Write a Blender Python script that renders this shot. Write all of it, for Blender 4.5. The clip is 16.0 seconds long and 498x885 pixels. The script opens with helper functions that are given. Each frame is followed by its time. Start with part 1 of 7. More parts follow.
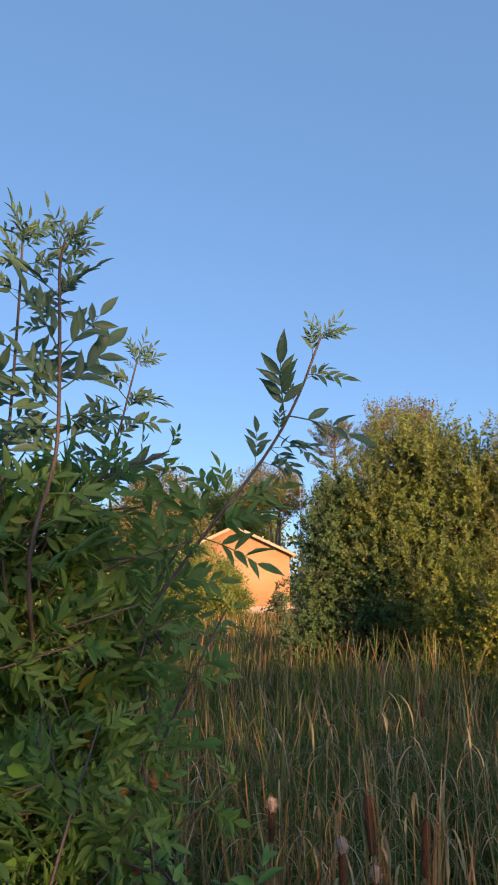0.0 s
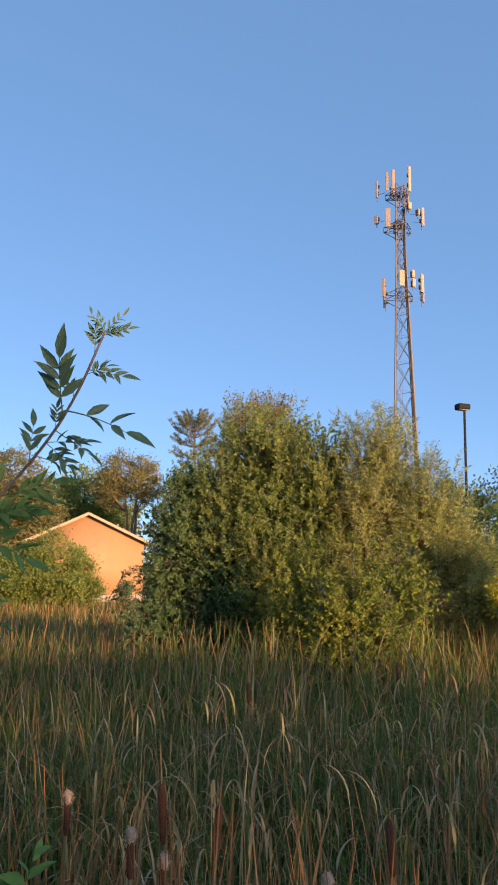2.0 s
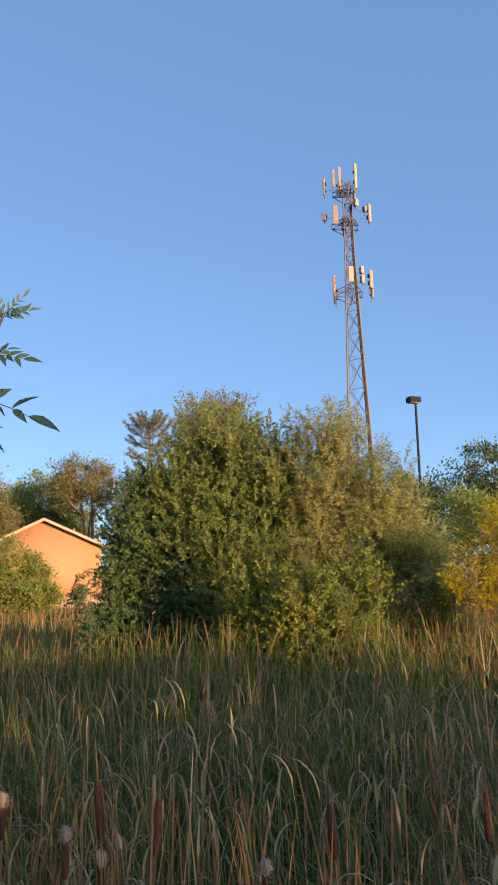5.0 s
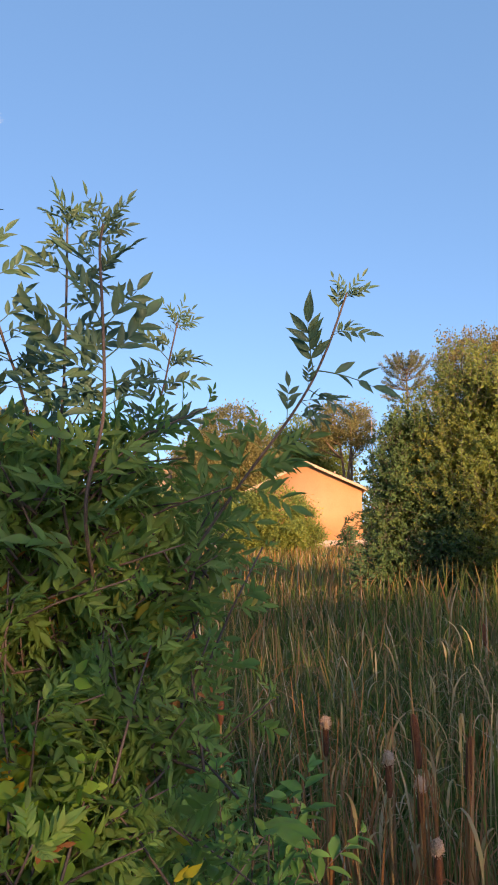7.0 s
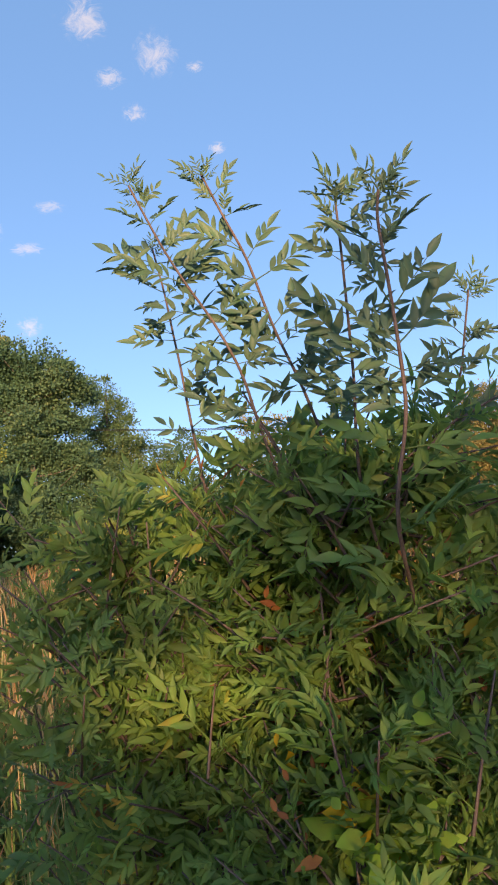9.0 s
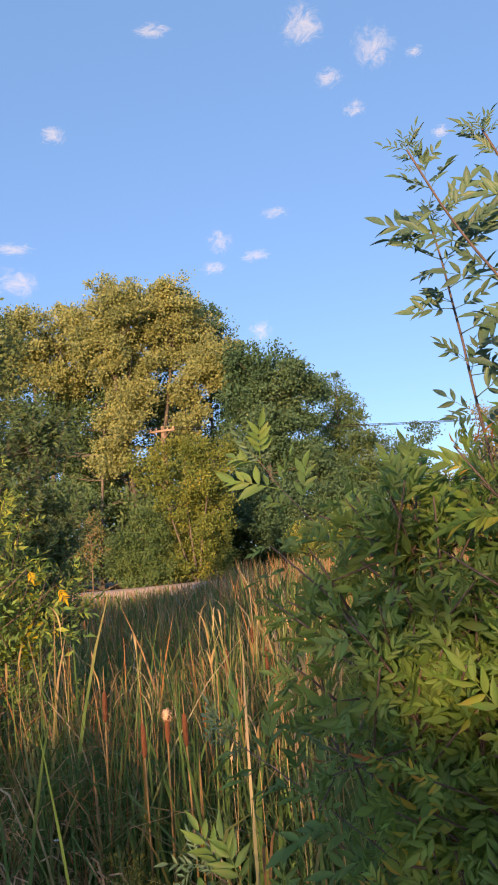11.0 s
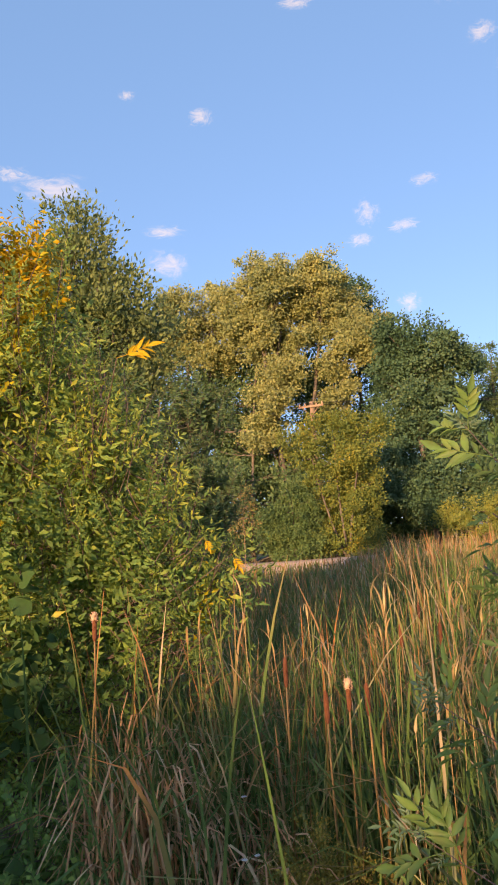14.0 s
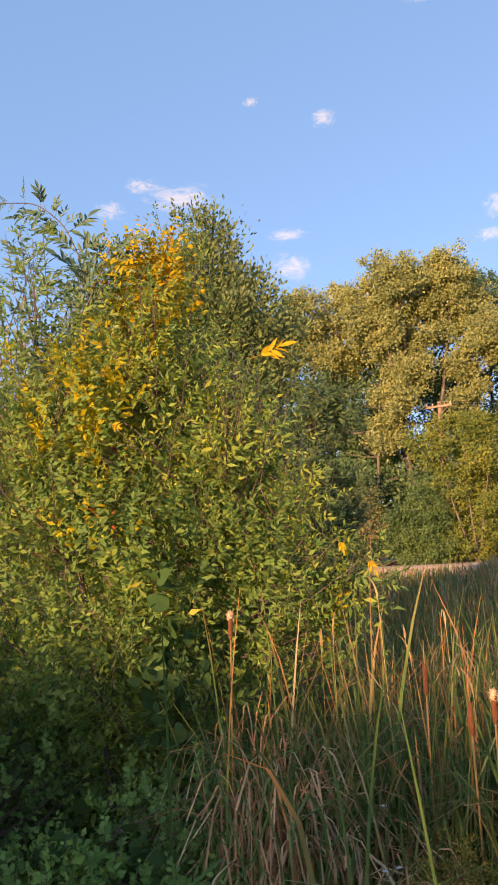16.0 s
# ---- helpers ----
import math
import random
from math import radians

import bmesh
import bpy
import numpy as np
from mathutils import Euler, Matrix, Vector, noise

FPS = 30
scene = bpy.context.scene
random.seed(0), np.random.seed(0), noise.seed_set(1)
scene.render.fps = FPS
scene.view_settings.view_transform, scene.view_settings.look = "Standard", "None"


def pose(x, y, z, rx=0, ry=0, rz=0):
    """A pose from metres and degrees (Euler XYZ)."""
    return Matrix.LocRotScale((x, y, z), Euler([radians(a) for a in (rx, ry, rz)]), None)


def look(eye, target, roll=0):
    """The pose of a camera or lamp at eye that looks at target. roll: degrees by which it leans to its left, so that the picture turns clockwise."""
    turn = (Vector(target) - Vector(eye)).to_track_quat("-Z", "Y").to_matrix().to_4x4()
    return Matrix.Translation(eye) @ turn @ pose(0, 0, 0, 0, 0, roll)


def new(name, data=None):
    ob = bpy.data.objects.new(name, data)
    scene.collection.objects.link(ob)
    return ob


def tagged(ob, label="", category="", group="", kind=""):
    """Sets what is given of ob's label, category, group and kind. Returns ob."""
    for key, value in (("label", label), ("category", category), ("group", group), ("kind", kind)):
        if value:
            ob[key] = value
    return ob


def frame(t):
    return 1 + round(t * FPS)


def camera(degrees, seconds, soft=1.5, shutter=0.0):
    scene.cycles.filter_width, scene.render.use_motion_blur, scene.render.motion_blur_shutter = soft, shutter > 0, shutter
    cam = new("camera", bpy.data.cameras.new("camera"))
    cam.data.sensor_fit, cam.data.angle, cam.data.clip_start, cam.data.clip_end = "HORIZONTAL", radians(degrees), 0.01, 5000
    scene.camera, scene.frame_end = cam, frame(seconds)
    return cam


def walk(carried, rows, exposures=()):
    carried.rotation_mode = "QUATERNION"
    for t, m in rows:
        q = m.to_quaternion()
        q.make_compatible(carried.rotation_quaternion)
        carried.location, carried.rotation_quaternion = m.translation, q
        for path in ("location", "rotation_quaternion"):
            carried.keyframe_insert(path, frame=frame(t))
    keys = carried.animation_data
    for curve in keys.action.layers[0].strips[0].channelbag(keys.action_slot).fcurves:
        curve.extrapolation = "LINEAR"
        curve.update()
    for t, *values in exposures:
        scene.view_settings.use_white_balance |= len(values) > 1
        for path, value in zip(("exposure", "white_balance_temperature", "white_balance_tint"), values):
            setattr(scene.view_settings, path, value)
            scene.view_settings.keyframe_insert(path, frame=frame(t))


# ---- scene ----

# ---- camera and walk: seconds, place, turn ----
cam = camera(36.1, 16.0, 1.9)
PATH = [
    (0.0, -0.244, 0.043, 2.029, 101.13, 0.11, 7.49),
    (0.5, -0.224, 0.002, 2.038, 100.75, 0.59, 6.79),
    (1.0, -0.196, 0.005, 2.039, 100.2, -0.79, 4.83),
    (1.5, -0.155, 0.041, 2.034, 100.08, -0.55, 1.2),
    (2.0, -0.098, 0.031, 2.042, 100.34, -0.41, -3.13),
    (2.5, -0.005, 0.094, 1.978, 100.65, -0.19, -7.87),
    (3.0, 0.031, 0.076, 1.99, 100.9, -0.01, -12.37),
    (3.2, 0.034, 0.072, 1.99, 101.01, 0.02, -13.86),
    (3.9, 0.02, 0.05, 2.0, 101.0, 0.4, -16.7),
    (4.6, -0.01, 0.05, 2.01, 100.7, 0.5, -10.5),
    (5.3, -0.022, 0.052, 2.011, 99.78, 2.68, -2.47),
    (5.5, -0.041, 0.055, 2.018, 99.29, 2.47, 0.04),
    (6.0, -0.086, -0.001, 2.024, 98.24, 2.21, 3.89),
    (6.5, -0.131, -0.03, 2.037, 97.11, 0.63, 7.84),
    (7.0, -0.155, -0.072, 2.038, 96.39, 0.82, 13.0),
    (7.5, -0.151, -0.041, 2.027, 96.42, 3.07, 19.61),
    (8.0, -0.18, -0.073, 2.007, 96.56, 3.71, 25.0),
    (8.5, -0.261, -0.045, 2.027, 96.75, 4.27, 28.3),
    (9.0, -0.284, 0.046, 2.064, 97.12, 5.75, 32.56),
    (9.5, -0.253, 0.058, 2.065, 97.8, 5.48, 37.2),
    (10.0, -0.343, 0.035, 2.047, 98.56, 5.27, 42.33),
    (10.2, -0.365, 0.027, 2.049, 98.77, 5.07, 44.26),
    (11.2, -0.368, 0.0, 2.035, 98.3, 5.4, 50.9),
    (12.3, -0.384, -0.042, 2.025, 97.69, 5.81, 55.47),
    (12.5, -0.387, -0.059, 2.033, 97.42, 5.77, 56.18),
    (13.0, -0.413, -0.074, 2.027, 97.4, 5.26, 58.15),
    (13.5, -0.42, -0.1, 2.034, 97.38, 4.36, 59.63),
    (14.0, -0.443, -0.099, 2.032, 97.49, 4.03, 60.83),
    (14.5, -0.468, -0.102, 2.03, 97.85, 3.5, 62.78),
    (15.0, -0.47, -0.115, 2.036, 98.27, 3.23, 65.35),
    (15.5, -0.485, -0.116, 2.031, 98.26, 3.31, 67.9),
    (16.0, -0.496, -0.128, 2.032, 98.17, 2.93, 70.05),
]
EXPOSURES = [(0.0, 1.25, 7550, 13), (5.5, 1.26, 7650, 13), (6.5, 1.35, 7800, 14), (8.0, 1.46, 7950, 15), (10.0, 1.48, 7950, 17), (13.0, 1.52, 8300, 19), (16.0, 1.67, 9000, 21)]
walk(cam, [(r[0], pose(*r[1:])) for r in PATH], EXPOSURES)

# ---- world and sun ----
SUN_AZ, SUN_EL = 143.0, 9.0          # degrees clockwise from +y, degrees up
world = bpy.data.worlds.new("sky")
scene.world = world
world.use_nodes = True
wn = world.node_tree
wn.nodes.clear()
sky = wn.nodes.new("ShaderNodeTexSky")
sky.sky_type = "NISHITA"
sky.sun_disc = False
sky.sun_elevation, sky.sun_rotation = radians(SUN_EL + 6), radians(SUN_AZ)
sky.air_density, sky.dust_density, sky.ozone_density = 0.85, 3.0, 4.0
sky.altitude = 1500
w_bg, w_out = wn.nodes.new("ShaderNodeBackground"), wn.nodes.new("ShaderNodeOutputWorld")
w_bg.inputs["Strength"].default_value = 0.062
haze, both = wn.nodes.new("ShaderNodeBackground"), wn.nodes.new("ShaderNodeAddShader")   # even high haze over the whole sky
haze.inputs[0].default_value, haze.inputs[1].default_value = (0.175, 0.44, 0.92, 1), 0.212
wn.links.new(sky.outputs[0], w_bg.inputs[0])
wn.links.new(w_bg.outputs[0], both.inputs[0])
wn.links.new(haze.outputs[0], both.inputs[1])
wn.links.new(both.outputs[0], w_out.inputs[0])
lamp = bpy.data.lights.new("sun", "SUN")
lamp.energy, lamp.angle, lamp.color = 3.2, radians(0.53), (1.0, 0.70, 0.42)
sun = new("sun", lamp)
TO_SUN = Vector((math.sin(radians(SUN_AZ)) * math.cos(radians(SUN_EL)), math.cos(radians(SUN_AZ)) * math.cos(radians(SUN_EL)), math.sin(radians(SUN_EL))))
sun.matrix_world = look(TO_SUN * 50, (0, 0, 0))


# ---- materials ----
def material(name):
    m = bpy.data.materials.new(name)
    m.use_nodes = True
    m.node_tree.nodes.clear()
    return m, m.node_tree.nodes, m.node_tree.links


def ramp_node(nodes, stops):
    r = nodes.new("ShaderNodeValToRGB")
    e = r.color_ramp.elements
    while len(e) < len(stops):
        e.new(0.5)
    for k, (at, col) in enumerate(stops):
        e[k].position, e[k].color = at, (*col, 1)
    return r


def leaf_material(name, stops, rough=0.45, through_light=0.35, noise_scale=1.2, gain=1.9, gloss=0.1):
    """Leaves: one colour a leaf, drifting over the plant, a little light through the blade."""
    m, n, l = material(name)
    geo = n.new("ShaderNodeNewGeometry")
    tex = n.new("ShaderNodeTexNoise")
    tex.inputs["Scale"].default_value = noise_scale
    mix = n.new("ShaderNodeMath")
    mix.operation = "MULTIPLY_ADD"
    mix.inputs[1].default_value = 0.55
    shift = n.new("ShaderNodeMath")
    shift.operation = "MULTIPLY_ADD"
    shift.inputs[1].default_value, shift.inputs[2].default_value = 0.9, -0.22
    l.new(geo.outputs["Position"], tex.inputs["Vector"])
    l.new(tex.outputs["Fac"], shift.inputs[0])
    l.new(geo.outputs["Random Per Island"], mix.inputs[0])
    l.new(shift.outputs[0], mix.inputs[2])
    ramp = ramp_node(n, [(at, tuple(min(0.72, c * gain * 1.1) for c in col)) for at, col in stops])
    l.new(mix.outputs[0], ramp.inputs[0])
    fine = n.new("ShaderNodeTexNoise")
    fine.inputs["Scale"].default_value, fine.inputs["Detail"].default_value = 42, 6
    bright = n.new("ShaderNodeMix")
    bright.data_type, bright.blend_type = "RGBA", "MULTIPLY"
    bright.inputs[0].default_value = 0.4
    l.new(geo.outputs["Position"], fine.inputs["Vector"])
    l.new(ramp.outputs[0], bright.inputs[6])
    l.new(fine.outputs["Color"], bright.inputs[7])
    p, tr, add, out = (n.new(k) for k in ("ShaderNodeBsdfPrincipled", "ShaderNodeBsdfTranslucent", "ShaderNodeMixShader", "ShaderNodeOutputMaterial"))
    p.inputs["Roughness"].default_value = rough
    p.inputs["Specular IOR Level"].default_value = gloss
    l.new(bright.outputs[2], p.inputs["Base Color"])
    l.new(bright.outputs[2], tr.inputs["Color"])
    add.inputs[0].default_value = through_light
    l.new(p.outputs[0], add.inputs[1])
    l.new(tr.outputs[0], add.inputs[2])
    l.new(add.outputs[0], out.inputs["Surface"])
    return m


def rough_material(name, low, high, scale=6.0, rough=0.8, bump=0.3, metal=0.0, stretch=(1, 1, 1), island=0.0):
    """A plain surface with stains at two scales and a fine relief."""
    m, n, l = material(name)
    co, mp = n.new("ShaderNodeTexCoord"), n.new("ShaderNodeMapping")
    mp.inputs["Scale"].default_value = stretch
    l.new(co.outputs["Object"], mp.inputs["Vector"])
    a, b = n.new("ShaderNodeTexNoise"), n.new("ShaderNodeTexNoise")
    a.inputs["Scale"].default_value, b.inputs["Scale"].default_value = scale, scale * 9
    a.inputs["Detail"].default_value = 6
    mix = n.new("ShaderNodeMath")
    mix.operation = "MULTIPLY_ADD"
    mix.inputs[1].default_value = 0.4
    half = n.new("ShaderNodeMath")
    half.operation = "MULTIPLY"
    half.inputs[1].default_value = 0.6
    for t in (a, b):
        l.new(mp.outputs[0], t.inputs["Vector"])
    l.new(a.outputs["Fac"], half.inputs[0])
    l.new(b.outputs["Fac"], mix.inputs[0])
    l.new(half.outputs[0], mix.inputs[2])
    ramp = ramp_node(n, [(0.3, low), (0.7, high)])
    l.new(mix.outputs[0], ramp.inputs[0])
    p, bp, out = n.new("ShaderNodeBsdfPrincipled"), n.new("ShaderNodeBump"), n.new("ShaderNodeOutputMaterial")
    bp.inputs["Strength"].default_value, bp.inputs["Distance"].default_value = bump, 0.02
    l.new(mix.outputs[0], bp.inputs["Height"])
    l.new(ramp.outputs[0], p.inputs["Base Color"])
    l.new(bp.outputs[0], p.inputs["Normal"])
    p.inputs["Roughness"].default_value, p.inputs["Metallic"].default_value = rough, metal
    l.new(p.outputs[0], out.inputs["Surface"])
    return m


def blade_material(name, green, straw, dry_from=1.66, dry_to=2.3):
    """Cattail leaves: green below, drying to straw and rust at the tip, each one at its own stage."""
    m, n, l = material(name)
    geo, att = n.new("ShaderNodeNewGeometry"), n.new("ShaderNodeAttribute")
    att.attribute_name = "along"
    drift = n.new("ShaderNodeTexNoise")
    drift.inputs["Scale"].default_value = 0.7
    l.new(geo.outputs["Position"], drift.inputs["Vector"])
    a = n.new("ShaderNodeMath")
    a.operation = "MULTIPLY_ADD"
    a.inputs[1].default_value = 1.15
    l.new(geo.outputs["Random Per Island"], a.inputs[0])
    l.new(att.outputs["Fac"], a.inputs[2])
    b = n.new("ShaderNodeMath")
    b.operation = "MULTIPLY_ADD"
    b.inputs[1].default_value = 0.9
    l.new(drift.outputs["Fac"], b.inputs[0])
    l.new(a.outputs[0], b.inputs[2])
    dry = n.new("ShaderNodeMapRange")
    dry.inputs["From Min"].default_value, dry.inputs["From Max"].default_value = dry_from, dry_to
    l.new(b.outputs[0], dry.inputs["Value"])
    wn2 = n.new("ShaderNodeTexWhiteNoise")
    wn2.noise_dimensions = "1D"
    l.new(geo.outputs["Random Per Island"], wn2.inputs["W"])
    rg, rs = ramp_node(n, green), ramp_node(n, straw)
    l.new(wn2.outputs["Value"], rg.inputs[0])
    l.new(wn2.outputs["Value"], rs.inputs[0])
    mix = n.new("ShaderNodeMix")
    mix.data_type = "RGBA"
    l.new(dry.outputs[0], mix.inputs[0])
    l.new(rg.outputs[0], mix.inputs[6])
    l.new(rs.outputs[0], mix.inputs[7])
    p, tr, add, out = (n.new(k) for k in ("ShaderNodeBsdfPrincipled", "ShaderNodeBsdfTranslucent", "ShaderNodeMixShader", "ShaderNodeOutputMaterial"))
    p.inputs["Roughness"].default_value = 0.8
    p.inputs["Specular IOR Level"].default_value = 0.05
    l.new(mix.outputs[2], p.inputs["Base Color"])
    l.new(mix.outputs[2], tr.inputs["Color"])
    add.inputs[0].default_value = 0.38
    l.new(p.outputs[0], add.inputs[1])
    l.new(tr.outputs[0], add.inputs[2])
    l.new(add.outputs[0], out.inputs["Surface"])
    return m


def cloud_material(name):
    m, n, l = material(name)
    co, tex, grad = n.new("ShaderNodeTexCoord"), n.new("ShaderNodeTexNoise"), n.new("ShaderNodeTexGradient")
    grad.gradient_type = "SPHERICAL"
    tex.inputs["Scale"].default_value, tex.inputs["Detail"].default_value, tex.inputs["Roughness"].default_value = 1.9, 10, 0.72
    tex.inputs["Distortion"].default_value = 0.9
    info, off = n.new("ShaderNodeObjectInfo"), n.new("ShaderNodeVectorMath")
    off.operation = "ADD"
    l.new(co.outputs["Object"], off.inputs[0])
    l.new(info.outputs["Location"], off.inputs[1])
    l.new(off.outputs[0], tex.inputs["Vector"])
    l.new(co.outputs["Object"], grad.inputs["Vector"])
    wisp, body, edge, dens = (n.new("ShaderNodeMath") for _ in range(4))
    wisp.operation, body.operation, edge.operation, dens.operation = "MULTIPLY_ADD", "MULTIPLY_ADD", "MULTIPLY", "MULTIPLY"
    wisp.inputs[1].default_value, wisp.inputs[2].default_value = 2.0, -1.12
    l.new(tex.outputs["Fac"], wisp.inputs[0])
    body.inputs[1].default_value = 0.75
    l.new(grad.outputs["Fac"], body.inputs[0])
    l.new(wisp.outputs[0], body.inputs[2])
    edge.inputs[1].default_value, edge.use_clamp = 2.6, True
    l.new(grad.outputs["Fac"], edge.inputs[0])
    rng = n.new("ShaderNodeMapRange")
    rng.interpolation_type = "SMOOTHSTEP"
    rng.inputs["From Min"].default_value, rng.inputs["From Max"].default_value, rng.inputs["To Max"].default_value = 0.0, 0.8, 0.46
    l.new(body.outputs[0], rng.inputs["Value"])
    l.new(rng.outputs[0], dens.inputs[0])
    l.new(edge.outputs[0], dens.inputs[1])
    em, tr, mix, out = (n.new(k) for k in ("ShaderNodeEmission", "ShaderNodeBsdfTransparent", "ShaderNodeMixShader", "ShaderNodeOutputMaterial"))
    em.inputs["Color"].default_value, em.inputs["Strength"].default_value = (1.0, 0.90, 0.88, 1), 0.42
    l.new(dens.outputs[0], mix.inputs[0])
    l.new(tr.outputs[0], mix.inputs[1])
    l.new(em.outputs[0], mix.inputs[2])
    l.new(mix.outputs[0], out.inputs["Surface"])
    return m


M_GROUND = rough_material("marsh_soil", (0.03, 0.04, 0.014), (0.085, 0.08, 0.035), 1.5, 0.95, 0.6)
M_ROAD = rough_material("pale_road", (0.34, 0.25, 0.20), (0.46, 0.35, 0.29), 2.0, 0.9, 0.2)
M_BARK = rough_material("grey_bark", (0.07, 0.055, 0.045), (0.17, 0.14, 0.11), 5.0, 0.9, 0.8, stretch=(1, 1, 0.25))
M_TWIG = rough_material("young_bark", (0.075, 0.05, 0.04), (0.165, 0.11, 0.095), 30.0, 0.7, 0.3)
M_REDBARK = rough_material("warm_bark", (0.13, 0.08, 0.05), (0.26, 0.17, 0.12), 5.0, 0.9, 0.8, stretch=(1, 1, 0.25))
M_WALL = rough_material("tan_siding", (0.46, 0.212, 0.103), (0.53, 0.262, 0.133), 1.2, 0.7, 0.08)
M_TRIM = rough_material("cream_trim", (0.46, 0.30, 0.19), (0.56, 0.38, 0.26), 3.0, 0.55, 0.05)
M_ROOF = rough_material("grey_shingle", (0.09, 0.08, 0.075), (0.16, 0.145, 0.13), 8.0, 0.9, 0.5)
M_STEEL = rough_material("galvanised_steel", (0.17, 0.13, 0.12), (0.27, 0.21, 0.20), 3.0, 0.6, 0.1, 0.2)
M_PANEL = rough_material("antenna_plastic", (0.46, 0.31, 0.21), (0.55, 0.39, 0.28), 3.0, 0.5, 0.03)
M_BRONZE = rough_material("dark_bronze_paint", (0.012, 0.010, 0.010), (0.022, 0.019, 0.018), 4.0, 0.9, 0.05)
M_CABLE = rough_material("cable_jacket", (0.05, 0.04, 0.04), (0.09, 0.075, 0.075), 4.0, 0.9, 0.05)
M_WOOD = rough_material("weathered_pole_wood", (0.20, 0.13, 0.09), (0.34, 0.24, 0.17), 4.0, 0.85, 0.4, stretch=(3, 3, 0.4))
M_BRICK = rough_material("dull_brick", (0.22, 0.12, 0.09), (0.33, 0.20, 0.16), 4.0, 0.9, 0.3)
M_SEED = rough_material("brown_seed_head", (0.11, 0.034, 0.016), (0.20, 0.068, 0.027), 60.0, 0.95, 0.6)
M_FLUFF = rough_material("pale_seed_fluff", (0.48, 0.27, 0.17), (0.68, 0.46, 0.32), 40.0, 1.0, 0.6)
M_STALK = rough_material("dry_stalk", (0.16, 0.10, 0.04), (0.30, 0.18, 0.07), 30.0, 0.8, 0.2)
M_DEAD = rough_material("bare_grey_twigs", (0.14, 0.11, 0.09), (0.26, 0.21, 0.18), 10.0, 0.9, 0.3)
M_CLOUD = cloud_material("cloud_vapour")

DARK, MID, LIGHT = (0.018, 0.040, 0.014), (0.045, 0.085, 0.022), (0.10, 0.15, 0.035)
OLIVE, GOLD, ORANGE, RUST = (0.12, 0.12, 0.03), (0.36, 0.22, 0.03), (0.42, 0.17, 0.03), (0.22, 0.085, 0.03)
L_ASH = leaf_material("ash_leaf", [(0.0, (0.042, 0.080, 0.050)), (0.5, (0.064, 0.108, 0.060)), (0.85, (0.092, 0.132, 0.064)), (1.0, (0.19, 0.17, 0.06))], 0.5, 0.32, 2.5, 1.85, 0.4)
L_ASHBUSH = leaf_material("bush_ash_leaf", [(0.0, (0.05, 0.088, 0.034)), (0.5, (0.085, 0.14, 0.042)), (0.82, (0.14, 0.185, 0.045)), (0.98, (0.30, 0.25, 0.045))], 0.55, 0.5, 2.5, 2.2)
# lit copy of the ash leaf: brighter, yellower colour stands for sunlight
L_LITASH = leaf_material("lit_ash_leaf", [(0.0, (0.07, 0.125, 0.038)), (0.5, (0.11, 0.18, 0.048)), (0.9, (0.16, 0.215, 0.06))], 0.5, 0.45, 2.5, 1.8, 0.35)
L_UNDER = leaf_material("undergrowth_leaf", [(0.0, (0.085, 0.13, 0.04)), (0.5, (0.12, 0.20, 0.05)), (0.74, (0.16, 0.23, 0.055)), (0.82, (0.32, 0.25, 0.045)), (0.88, (0.26, 0.1, 0.035))], 0.55, 0.5, 2.0, 1.92, 0.25)
L_DARKHERB = leaf_material("dark_herb_leaf", [(0.0, (0.05, 0.105, 0.038)), (0.6, (0.095, 0.18, 0.05)), (0.95, (0.15, 0.22, 0.055))], 0.6, 0.45, 2.0, 2.2)
# darker, cooler greens put the shade on the dogwood into its colour
L_DOGWOOD = leaf_material("dogwood_leaf", [(0.0, (0.042, 0.078, 0.034)), (0.5, (0.07, 0.115, 0.044)), (0.95, (0.115, 0.148, 0.05))], 0.6, 0.4, 0.8, 1.9)
L_SHRUB = leaf_material("shrub_leaf", [(0.0, (0.075, 0.105, 0.036)), (0.4, (0.13, 0.158, 0.046)), (0.75, (0.18, 0.185, 0.05)), (0.95, (0.27, 0.22, 0.05))], 0.5, 0.55, 0.8, 2.35)
L_LITSHRUB = leaf_material("bright_shrub_leaf", [(0.0, (0.09, 0.125, 0.03)), (0.5, (0.15, 0.185, 0.035)), (0.9, (0.27, 0.25, 0.045))], 0.5, 0.45, 0.8, 1.7)
L_WILLOW = leaf_material("willow_leaf", [(0.0, (0.12, 0.14, 0.05)), (0.5, (0.19, 0.205, 0.07)), (0.9, (0.28, 0.25, 0.09))], 0.55, 0.5, 0.8, 2.2)
L_YELLOW = leaf_material("turning_yellow_leaf", [(0.0, (0.20, 0.18, 0.03)), (0.25, (0.40, 0.275, 0.03)), (0.5, (0.49, 0.32, 0.03)), (0.8, (0.51, 0.30, 0.03)), (0.97, (0.46, 0.20, 0.04))], 0.5, 0.6, 1.2, 1.75)
L_YGREEN = leaf_material("yellowing_leaf", [(0.0, (0.05, 0.095, 0.038)), (0.4, (0.09, 0.148, 0.046)), (0.66, (0.155, 0.195, 0.05)), (0.92, (0.34, 0.27, 0.045))], 0.55, 0.55, 0.9, 2.4)
L_VINE = leaf_material("vine_leaf", [(0.0, (0.035, 0.085, 0.032)), (1.0, (0.075, 0.14, 0.045))], 0.55, 0.35, 2.0, 1.2)
L_TALL = leaf_material("cottonwood_leaf", [(0.0, (0.11, 0.14, 0.065)), (0.45, (0.18, 0.20, 0.088)), (0.8, (0.245, 0.245, 0.10)), (1.0, (0.31, 0.28, 0.115))], 0.5, 0.45, 0.35, 1.88)
